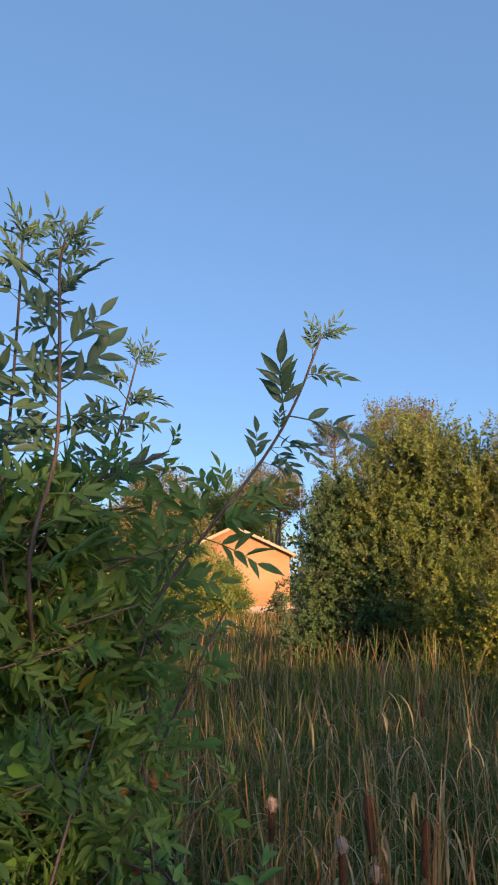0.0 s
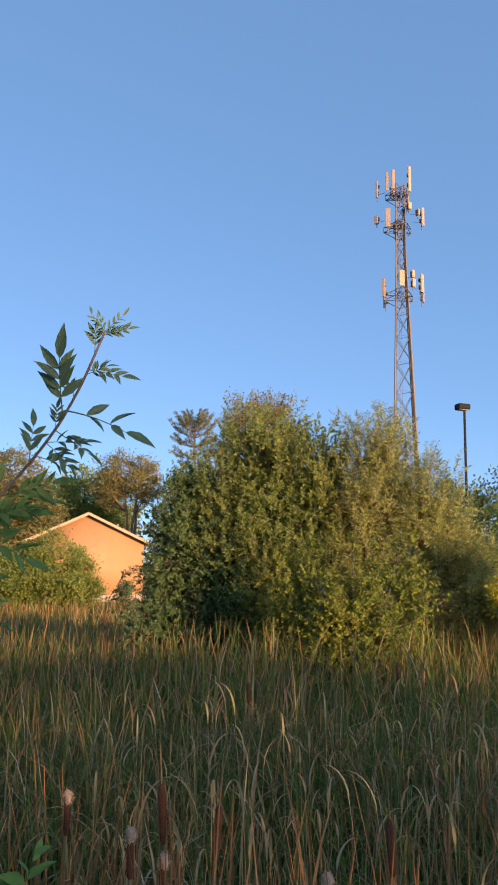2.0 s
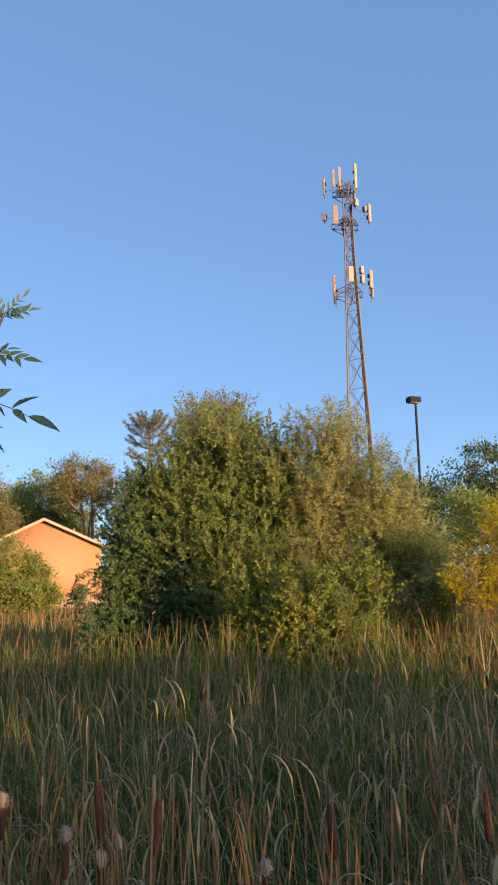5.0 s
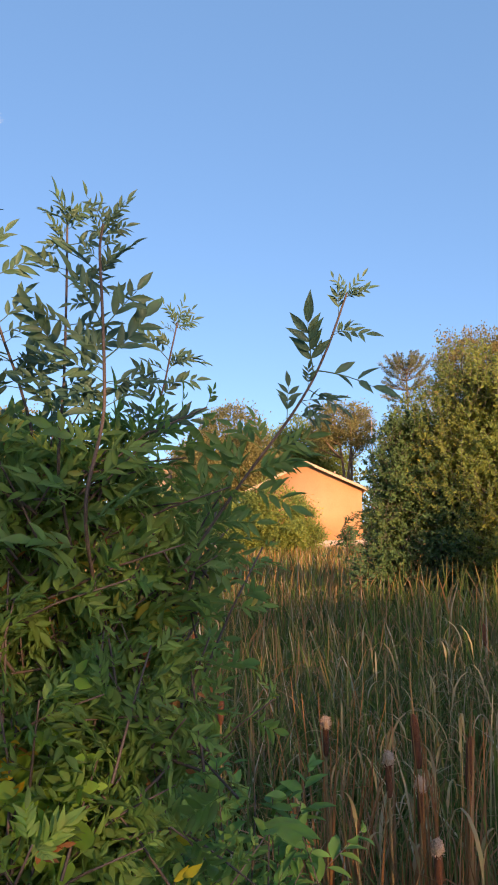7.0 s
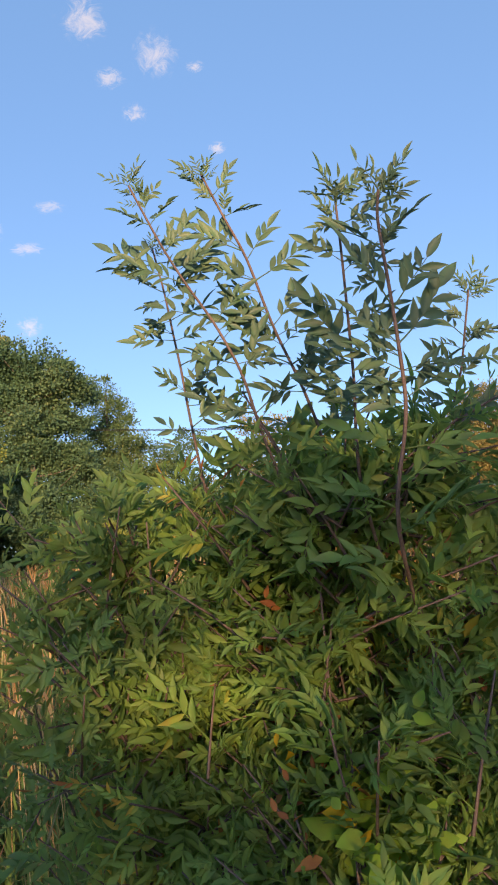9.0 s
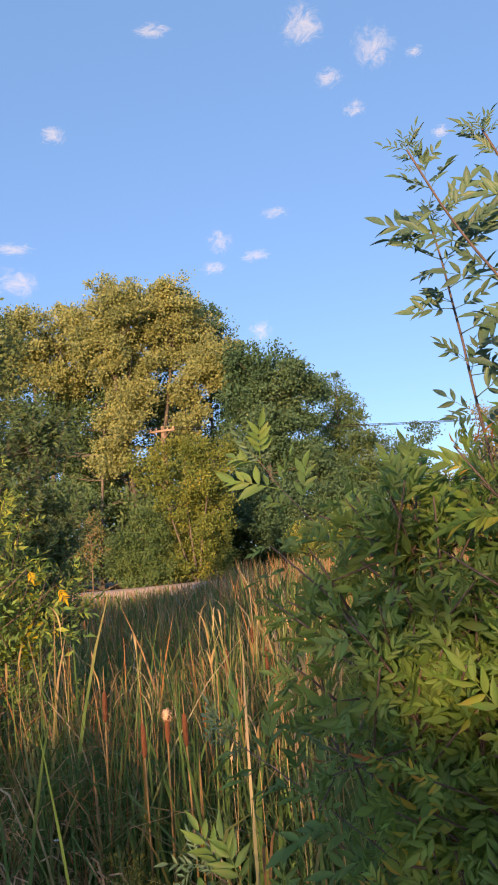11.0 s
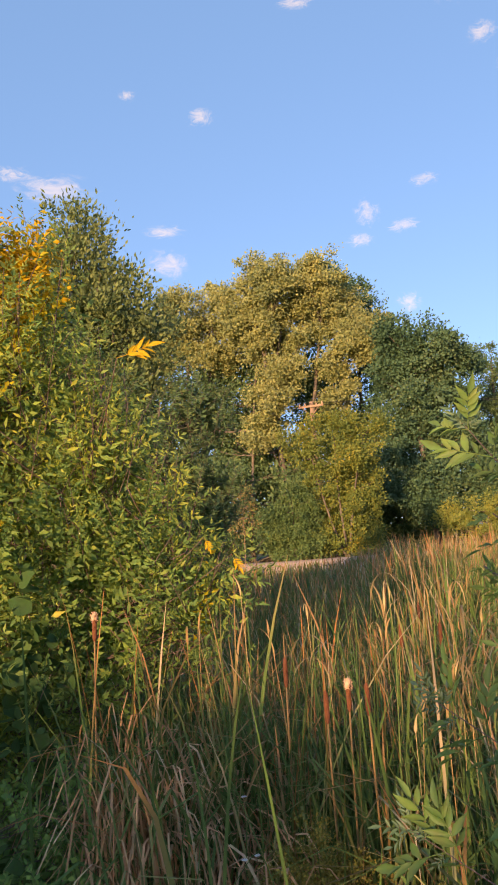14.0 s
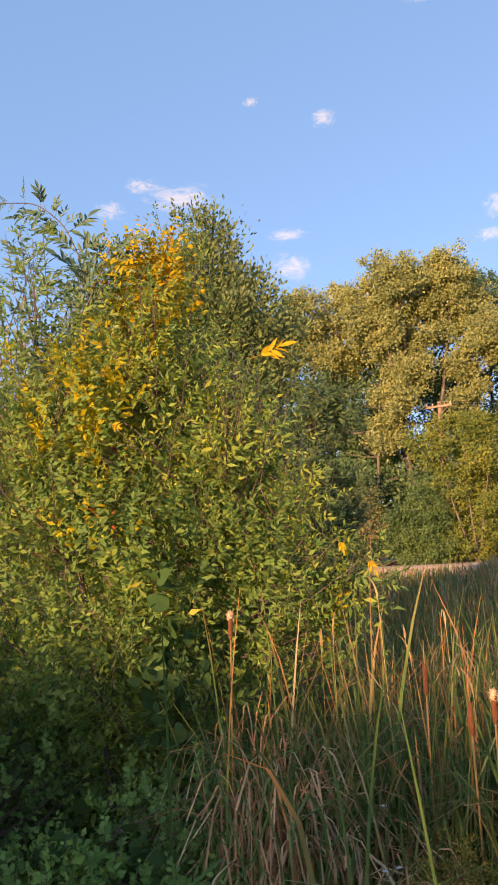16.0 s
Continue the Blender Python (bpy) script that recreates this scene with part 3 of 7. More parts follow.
ASH_SOUPS = [ash_leaf(100 + k, (3, 4, 3, 3, 4, 2, 3, 4)[k]) for k in range(8)]
LEAF_MESHES = [s.mesh("leaf", L_ASH) for s in ASH_SOUPS]
LIT_MESHES = [s.mesh("leaf", L_LITASH) for s in ASH_SOUPS]
SMALL_MESHES = [ash_leaf(200 + k, 3 + k % 2, True).mesh("leaf", L_ASH) for k in range(4)]
UNIT_SOUPS = [compound_leaf(300 + k, 2 + k % 3) for k in range(5)]


# ---- ground, bank, road ----
def smooth(a, b, x):
    t = np.clip((x - a) / (b - a), 0, 1)
    return t * t * (3 - 2 * t)


def ground_z(x, y):
    """Marsh at about 0; a grassy bank along the near side; firm ground further off."""
    x, y = np.asarray(x, float), np.asarray(y, float)
    edge = 0.75 + 0.25 * np.sin(x * 0.9) + 0.12 * np.sin(x * 2.3)
    bank = 0.5 * (1 - smooth(edge - 0.6, edge + 1.2, y)) * (1 - 0.25 * smooth(8, 30, np.abs(x)))
    far = 0.75 * smooth(24, 46, np.hypot(x, y)) * smooth(0, 6, y)
    return bank + np.maximum(far - bank * 0.5, 0) + 0.03 * np.sin(x * 1.7 + y) * np.sin(y * 1.3)


rings, segs = 90, 128
rad = np.concatenate([[0.0], np.geomspace(0.3, 3500, rings)])
ang = np.linspace(0, 2 * math.pi, segs, endpoint=False)
gx, gy = np.outer(rad, np.cos(ang)), np.outer(rad, np.sin(ang))
gz = ground_z(gx, gy)
i, j = np.meshgrid(np.arange(rings), np.arange(segs), indexing="ij")
a, b = i * segs + j, i * segs + (j + 1) % segs
faces = np.stack([a, a + segs, b + segs, b], -1).reshape(-1, 4)
ground = new("ground", mesh("ground", np.stack([gx, gy, gz], -1).reshape(-1, 3), faces, M_GROUND, True))
tagged(ground, "dark wet marsh soil with a low grassy bank", "ground", kind="structure")

# the road beyond the marsh, on a low embankment
road_dir, road_side = np.array([0.52, 0.854]), np.array([-0.854, 0.52])
road_mid = np.array([-35.0, 20.5])
rs = Soup()
for lo, hi, k in ((-60, -20, 8), (-20, 20, 8), (20, 60, 8)):
    s = np.linspace(lo, hi, k)
    rows = []
    for off, z in ((-3.3, 0.1), (-2.85, 0.86), (0.0, 0.95), (2.8, 0.9), (3.8, 0.3)):
        p = road_mid + s[:, None] * road_dir + off * road_side
        rows.append(np.column_stack([p, np.full(k, z)]))
    v = np.stack(rows, 1).reshape(-1, 3)
    q = [(r * 5 + c, r * 5 + c + 1, (r + 1) * 5 + c + 1, (r + 1) * 5 + c) for r in range(k - 1) for c in range(4)]
    rs.add(v, [t for a, b, c, d in q for t in ((a, b, c), (a, c, d))])
tagged(new("road", rs.mesh("road", M_ROAD)), "pale sunlit gravel road on a steep low bank", "road", kind="structure")


# ---- cattail marsh ----
def bearing(x, y):
    return np.degrees(np.arctan2(-x, y))


def reed_height(x, y):
    b, r = bearing(x, y), np.hypot(x, y)
    h = np.interp(b, [-45, -25, -8, 0, 8, 20, 32, 42, 50.5, 55, 62, 65, 90], [1.45, 1.5, 1.6, 1.5, 1.3, 1.25, 1.6, 1.95, 1.9, 1.25, 1.2, 1.65, 1.65])
    near = np.interp(b, [-40, 20, 45, 66, 90], [1.3, 1.3, 1.55, 1.8, 1.8])
    k = smooth(4, 11, r)
    return near * (1 - k) + h * k


KEEP_OFF = [(-1.05, 1.45, 0.6), (-5.1, 0.9, 0.7), (-5.8, -0.4, 1.4), (-6.9, 0.2, 1.1), (-0.62, 1.8, 0.42), (-0.3, 1.75, 0.3), (1.6, 13.6, 1.6), (3.2, 13.2, 1.3), (0.0, 14.2, 1.2), (2.0, 11.0, 0.6), (5.3, 10.57, 0.9), (-2.5, 1.25, 0.35), (-2.9, 1.42, 0.3), (-3.0, 1.2, 0.25),
            (-14.9, 4.3, 1.8), (-11.8, 4.3, 1.2), (-7.4, 37.4, 2.2)]


def reeds(seed, r0, r1, density, segments, width, bend, sector):
    """Cattail leaves in a ring from r0 to r1 and a sector of bearings."""
    rng = np.random.default_rng(seed)
    az0, az1 = radians(sector[0]), radians(sector[1])
    n = int(density * (r1 ** 2 - r0 ** 2) / 2 * (az1 - az0))
    r = np.sqrt(rng.uniform(r0 ** 2, r1 ** 2, n))
    az = rng.uniform(az0, az1, n)
    x, y = -r * np.sin(az), r * np.cos(az)
    clump = np.sin(x * 2.1 + 1.3 * np.sin(y * 1.7)) * np.sin(y * 2.4 + 1.1 * np.sin(x * 1.9))
    keep = rng.random(n) < 0.55 + 0.45 * clump
    keep &= y > np.interp(x, [-7, -4.6, -4.0, -3.4, -2, -0.5, 3], [2.1, 1.4, 1.0, 1.0, 1.1, 1.3, 1.4]) + 0.16 * rng.normal(size=n)
    keep &= (x - road_mid[0]) * road_side[0] + (y - road_mid[1]) * road_side[1] < -3.4
    keep &= y < 40 + 3 * np.sin(x)
    keep &= (np.hypot(x, y) > 2.2) | (bearing(x, y) < 38)
    for cx, cy, cr in KEEP_OFF:
        keep &= np.hypot(x - cx, y - cy) > cr
    x, y = x[keep], y[keep]
    n = len(x)
    z = ground_z(x, y) * 0.9 - 0.02
    h = (reed_height(x, y) - z) * np.clip(rng.normal(0.86, 0.13, n), 0.45, 1.12)
    lean = rng.uniform(0, 2 * math.pi, n)
    tilt = np.abs(rng.normal(0, 0.19, n)) + 0.02
    kink = np.where(rng.random(n) < 0.10, rng.uniform(1.0, 2.3, n), 0.0)
    fold = rng.uniform(0.5, 0.85, n)
    curl = np.where(rng.random(n) < bend, rng.uniform(0.5, 1.9, n), rng.uniform(0.0, 0.3, n))
    s = np.linspace(0, 1, segments + 1)
    theta = tilt[:, None] + curl[:, None] * np.clip((s[None] - 0.55) / 0.45, 0, 1) ** 1.5 * 1.7 + kink[:, None] * smooth(fold[:, None] - 0.02, fold[:, None] + 0.1, s[None])
    step = (h / segments)[:, None]
    up = np.concatenate([np.zeros((n, 1)), np.cumsum(np.cos(theta[:, 1:]) * step, 1)], 1)
    out = np.concatenate([np.zeros((n, 1)), np.cumsum(np.sin(theta[:, 1:]) * step, 1)], 1)
    px = x[:, None] + np.cos(lean)[:, None] * out
    py = y[:, None] + np.sin(lean)[:, None] * out
    pz = z[:, None] + up
    face = lean + math.pi / 2 + rng.normal(0, 0.6, n)
    taper = np.interp(s, [0, 0.5, 0.85, 1.0], [1.0, 0.95, 0.6, 0.08])
    broad = 1 + 0.3 * smooth(32, 48, bearing(x, y)) * smooth(6.0, 3.5, np.hypot(x, y))
    w = (width * broad * rng.uniform(0.6, 1.4, n))[:, None] * taper[None] / 2
    dx, dy = np.cos(face)[:, None] * w, np.sin(face)[:, None] * w
    v = np.stack([np.stack([px - dx, py - dy, pz], -1), np.stack([px + dx, py + dy, pz], -1)], 2)
    m = segments + 1
    base = (np.arange(n) * m * 2)[:, None]
    k = np.arange(segments) * 2
    f = np.stack([base + k, base + k + 1, base + k + 3, base + k + 2], -1).reshape(-1, 4)
    return v.reshape(-1, 3), f, np.tile(np.repeat(s * 1.35 - 0.15, 2), n)


OPEN, BANK = (-48, 34), (34, 88)       # the open marsh, and the part beside the bank bushes
for seed, r0, r1, density, segments, width, bend in ((11, 1.75, 7.0, 700, 7, 0.0108, 0.72), (12, 7.0, 16.0, 165, 5, 0.019, 0.42), (13, 16.0, 42.0, 34, 3, 0.036, 0.12)):
    for sector, near_leaf, far_leaf in ((OPEN, M_BLADE, M_SUNBLADE), (BANK, M_BANKBLADE, M_TANBLADE)):
        v, f, along = reeds(seed, r0, r1, density, segments, width, bend, sector)
        me = mesh("cattail_leaves", v, f, near_leaf if r0 < 12 else far_leaf)
        me.attributes.new("along", "FLOAT", "POINT").data.foreach_set("value", along.astype(np.float32))
        tagged(new("cattail_leaves", me), "dense green and straw-brown cattail leaves standing in the marsh" if sector is OPEN else "tall green cattail leaves with tan and orange tips beside the bank", "cattail", kind="stuff")


def grass(seed, n, area, height, width):
    """Short bent grass on the bank inside (x0, x1, y0, y1)."""
    rng = np.random.default_rng(seed)
    x, y = rng.uniform(area[0], area[1], n), rng.uniform(area[2], area[3], n)
    keep = y < 1.3 + 0.3 * np.sin(x * 0.9) + 0.2 * rng.normal(size=n)
    x, y = x[keep], y[keep]
    n = len(x)
    z, h, a = ground_z(x, y) - 0.01, height * rng.uniform(0.4, 1.3, n), rng.uniform(0, 6.28, n)
    lean = rng.uniform(0.1, 0.9, n)
    s = np.array([0, 0.4, 0.75, 1.0])
    out, up = (s ** 1.8)[None] * (h * lean)[:, None], s[None] * (h * (1 - 0.3 * lean))[:, None]
    px, py, pz = x[:, None] + np.cos(a)[:, None] * out, y[:, None] + np.sin(a)[:, None] * out, z[:, None] + up
    w = width * np.array([1, 0.9, 0.6, 0.06])[None] / 2 * rng.uniform(0.6, 1.4, n)[:, None]
    b = a + 1.57 + rng.normal(0, 0.5, n)
    dx, dy = np.cos(b)[:, None] * w, np.sin(b)[:, None] * w
    v = np.stack([np.stack([px - dx, py - dy, pz], -1), np.stack([px + dx, py + dy, pz], -1)], 2)
    base, k = (np.arange(n) * 8)[:, None], np.arange(3) * 2
    f = np.stack([base + k, base + k + 1, base + k + 3, base + k + 2], -1).reshape(-1, 4)
    return v.reshape(-1, 3), f, np.tile(np.repeat(s * 0.5, 2), n)


for seed, n, area, height, width in ((51, 17000, (-8, -1.2, -2.5, 1.8), 0.26, 0.006), (52, 4000, (-2.0, 4, -0.8, 1.8), 0.3, 0.007), (53, 9000, (-9, 9, -9, -0.6), 0.28, 0.014)):
    v, f, along = grass(seed, n, area, height, width)
    me = mesh("bank_grass", v, f, M_GRASS)
    me.attributes.new("along", "FLOAT", "POINT").data.foreach_set("value", along.astype(np.float32))
    tagged(new("bank_grass", me), "short dark green grass on the bank", "grass", kind="stuff")


def lathe(profile, sides=10, wobble=0.0, seed=0):
    rng = np.random.default_rng(seed)
    a = np.linspace(0, 2 * math.pi, sides, endpoint=False)
    v = []
    for r, z in profile:
        rr = r * (1 + wobble * rng.normal(size=sides))
        v.append(np.column_stack([rr * np.cos(a), rr * np.sin(a), np.full(sides, z)]))
    k = len(profile)
    f = []
    for i in range(k - 1):
        for j in range(sides):
            p, q = i * sides + j, i * sides + (j + 1) % sides
            f += [(p, q, q + sides), (p, q + sides, p + sides)]
    return np.concatenate(v), np.array(f)


HEAD = lathe([(0.003, -0.01), (0.010, 0.0), (0.0135, 0.02), (0.0145, 0.08), (0.014, 0.13), (0.0105, 0.155), (0.003, 0.165)], 12, 0.05, 3)
SPIKE = lathe([(0.003, 0.16), (0.0035, 0.2), (0.0025, 0.26), (0.0008, 0.30)], 6)


def fluff_mesh(seed):
    """A burst seed head: a ragged core of down with loose tufts."""
    rng = np.random.default_rng(seed)
    s = Soup()
    s.add(*lathe([(0.006, 0.105), (0.013, 0.115), (0.019, 0.13), (0.020, 0.145), (0.015, 0.16), (0.004, 0.17)], 12, 0.2, seed))
    n = 150
    zz = rng.uniform(0.105, 0.17, n)
    a = rng.uniform(0, 2 * math.pi, n)
    rr = np.interp(zz, [0.105, 0.125, 0.145, 0.17], [0.009, 0.018, 0.019, 0.006])
    at = np.column_stack([rr * np.cos(a), rr * np.sin(a), zz])
    d = unit(np.column_stack([np.cos(a), np.sin(a), rng.normal(0.1, 0.6, n)]))
    s.add(*scattered(DIAMOND, at, d, rng.normal(size=(n, 3)), rng.uniform(0.006, 0.015, n), 0.004))
    return s.mesh("seed_fluff", M_FLUFF)


head_mesh, spike_mesh = mesh("seed_head", *HEAD, M_SEED, True), mesh("spike", *SPIKE, M_STALK, True)
fluffs = [fluff_mesh(k) for k in (1, 2, 3)]


def cattail(x, y, z, lean, turn, fluffy, k):
    """One flowering cattail: stalk, seed head and dry spike or burst down. z: the foot of the seed head."""
    foot = float(ground_z(x, y)) - 0.03
    top = Vector((x, y, z))
    tip = Vector((math.cos(turn) * math.sin(lean), math.sin(turn) * math.sin(lean), math.cos(lean)))
    root_at = Vector((x, y, foot)) - Vector((tip.x, tip.y, 0)) * (z - foot) * 0.9
    root = thing("cattail", root_at, "cattail stalk with a burst pale fluffy seed head" if fluffy else "cattail stalk with a brown sausage-shaped seed head", "cattail", "cattails in the marsh")
    s = Soup()
    s.tube(bezier((0, 0, 0), (top - root_at) * 0.5 + Vector((0, 0, 0.05)), top - root_at, 8), 0.006, 0.004, 6)
    part("stalk", s.mesh("stalk", M_STALK, True), root)
    at = Matrix.Translation(top - root_at) @ Vector((0, 0, 1)).rotation_difference(tip).to_matrix().to_4x4() @ Matrix.Scale(0.72 if fluffy or x < -2 else 0.9, 4)
    if fluffy:
        part("seed_fluff", fluffs[k % 3], root, "pale bursting down", at)
    part("seed_head", head_mesh, root, "dark brown velvety seed head", at)
    if not fluffy:
        part("spike", spike_mesh, root, at=at)


HEADS = [(-0.949, 2.84, 1.30, 0), (-0.286, 2.215, 1.28, 1), (-0.205, 2.333, 1.33, 0), (-0.203, 2.265, 1.20, 1), (-0.06, 2.43, 1.25, 0), (-0.159, 2.005, 1.13, 1), (-0.498, 2.471, 1.31, 1), (0.217, 2.12, 1.20, 1), (0.452, 2.388, 1.22, 0),
         (-2.971, 1.708, 1.36, 1), (-3.264, 1.606, 1.43, 0), (-3.771, 0.955, 1.66, 1), (-2.86, 1.717, 1.36, 0), (-2.94, 1.581, 1.34, 0), (1.0, 2.6, 1.16, 0), (-2.3, 2.9, 1.38, 0)]
rng = np.random.default_rng(5)
for k, (x, y, z, fl) in enumerate(HEADS):
    cattail(x, y, z, abs(rng.normal(0.05, 0.04)), rng.uniform(0, 6.28), fl, k)
for k in range(14):
    az, r = radians(rng.uniform(-38, 75)), rng.uniform(3.6, 8.5)
    x, y = -r * math.sin(az), r * math.cos(az)
    if y > 1.6 and math.hypot(x + 1.05, y - 1.45) > 1.0 and math.hypot(x + 5.1, y - 0.9) > 1.5:
        cattail(x, y, float(reed_height(x, y)) - rng.uniform(0.12, 0.35), abs(rng.normal(0.05, 0.05)), rng.uniform(0, 6.28), rng.random() < 0.15, k)

# ---- sky: small fair-weather clouds, far off ----
CLOUDS = [(36.2, 34.4, 2.6, 2.8), (40.1, 33.1, 1.9, 1.3), (41.6, 36.5, 3.0, 2.6), (38.3, 30.9, 1.5, 1.3), (33.2, 33.5, 1.2, 0.8), (32.0, 28.3, 1.3, 0.9),
          (73.9, 26.0, 5.1, 2.1), (77.1, 26.9, 2.3, 1.2), (62.4, 30.7, 1.8, 1.3), (68.1, 32.2, 1.0, 0.8), (65.8, 23.2, 2.8, 1.0), (65.6, 20.9, 3.2, 2.1), (49.9, 23.3, 1.6, 1.9),
          (47.3, 22.1, 2.1, 1.0), (50.6, 21.5, 1.9, 1.1), (54.0, 37.1, 2.3, 1.0), (45.4, 24.9, 1.9, 0.9), (47.4, 16.7, 1.6, 1.5), (79.6, 25.2, 2.1, 1.3)]
cloud_plane = mesh("cloud", [(-1, -1, 0), (1, -1, 0), (1, 1, 0), (-1, 1, 0)], [(0, 1, 2, 3)], M_CLOUD)
for az, el, w, h in CLOUDS:
    d = Vector((-math.sin(radians(az)) * math.cos(radians(el)), math.cos(radians(az)) * math.cos(radians(el)), math.sin(radians(el))))
    c = new("cloud", cloud_plane)
    c.matrix_basis = look(d * 2000, (0, 0, 2)) @ Matrix.Diagonal((2000 * radians(w) * 0.72, 2000 * radians(h) * 0.66, 1, 1))
    tagged(c, "small thin white cloud in the evening sky", "cloud", "clouds", "structure")


# ---- house beyond the marsh ----
def house(name, label, at, turn, half, depth, eave, peak, wall, roof, vents=True):
    root = thing(name, at, label, "house", turn=turn)
    t = 0.2
    for y0, y1 in ((0, t), (depth - t, depth)):
        s = Soup()
        v = [(x, y, z) for y in (y0, y1) for x, z in ((-half, 0), (half, 0), (half, eave), (0, peak), (-half, eave))]
        f = [(0, 1, 2), (0, 2, 3), (0, 3, 4), (5, 7, 6), (5, 8, 7), (5, 9, 8)] + [q for k in range(5) for q in ((k, 5 + k, 5 + (k + 1) % 5), (k, 5 + (k + 1) % 5, (k + 1) % 5))]
        s.add(v, f)
        part("gable_wall", s.mesh("gable_wall", wall), root)
    for sx in (-1, 1):
        s = Soup()
        s.box((sx * (half - t / 2), depth / 2, eave / 2), (t, depth - 2 * t, eave))
        part("side_wall", s.mesh("side_wall", wall), root)
    over, slope = 0.35, math.atan2(peak - eave, half)
    run = half / math.cos(slope) + over
    for sx in (-1, 1):
        m = Matrix.Translation((sx * (half + over * math.cos(slope)) / 2, depth / 2, peak + 0.08 - run * math.sin(slope) / 2)) @ Matrix.Rotation(sx * slope, 4, "Y")
        r = part("roof", bevelled_box("roof", (run, depth + 0.7, 0.14), roof, 0.02), root, at=m)
        part("fascia", bevelled_box("fascia", (run + 0.04, 0.05, 0.17), M_TRIM, 0.01), r, "white painted rake board", Matrix.Translation((0, -depth / 2 - 0.38, -0.03)))
        s = Soup()
        s.box((sx * (half + over * math.cos(slope) + 0.05), depth / 2, eave - over * math.sin(slope) + 0.06), (0.12, depth + 0.7, 0.13))
        part("gutter", s.mesh("gutter", M_TRIM), root, "white gutter")
    s = Soup()
    s.box((0, -0.012, 0.25), (2 * half + 0.02, 0.03, 0.5))
    part("foundation", s.mesh("foundation", M_ROAD), root, "pale concrete foundation strip")
    if vents:
        for x, y in ((1.9, 1.5), (2.35, 2.6)):
            s = Soup()
            z = peak - (peak - eave) * x / half
            s.tube([(x, y, z - 0.2), (x, y, z + 0.45)], 0.06, 0.06, 8)
            part("vent_pipe", s.mesh("vent_pipe", M_TRIM), root, "white plastic vent pipe")
    return root


house("house", "single-storey tan gabled house lit orange by low sun", (-7.66, 49.26, 0.68), 8.85, 3.55, 11, 3.84, 5.5, M_WALL, M_ROOF)
house("white_house", "pale white gabled house half hidden behind trees", (-18.6, 58.5, 0.7), 25, 3.2, 9, 5.2, 7.6, M_TRIM, M_ROOF, False)

# thin mast beside the house
root = thing("antenna_mast", (-4.1, 61.0, 0.7), "thin pale radio mast standing beside the house", "mast")
s = Soup()
s.tube([(0, 0, 0), (0, 0, 10.0)], 0.06, 0.04, 8)
part("pole", s.mesh("pole", M_TRIM, True), root)
s = Soup()
s.tube([(-0.25, 0, 1.0), (-0.25, 0, 7.0)], 0.035, 0.03, 6)
for z in (1.5, 3.5, 5.2, 6.8):
    s.tube([(-0.25, 0, z), (0, 0, z)], 0.02, 0.02, 5)
part("guide_rail", s.mesh("guide_rail", M_TRIM), root)


# ---- cell tower ----
def lathe_ring(r, z, n=20):
    return [(math.cos(a) * r, math.sin(a) * r, z) for a in np.linspace(0, 2 * math.pi, n)]


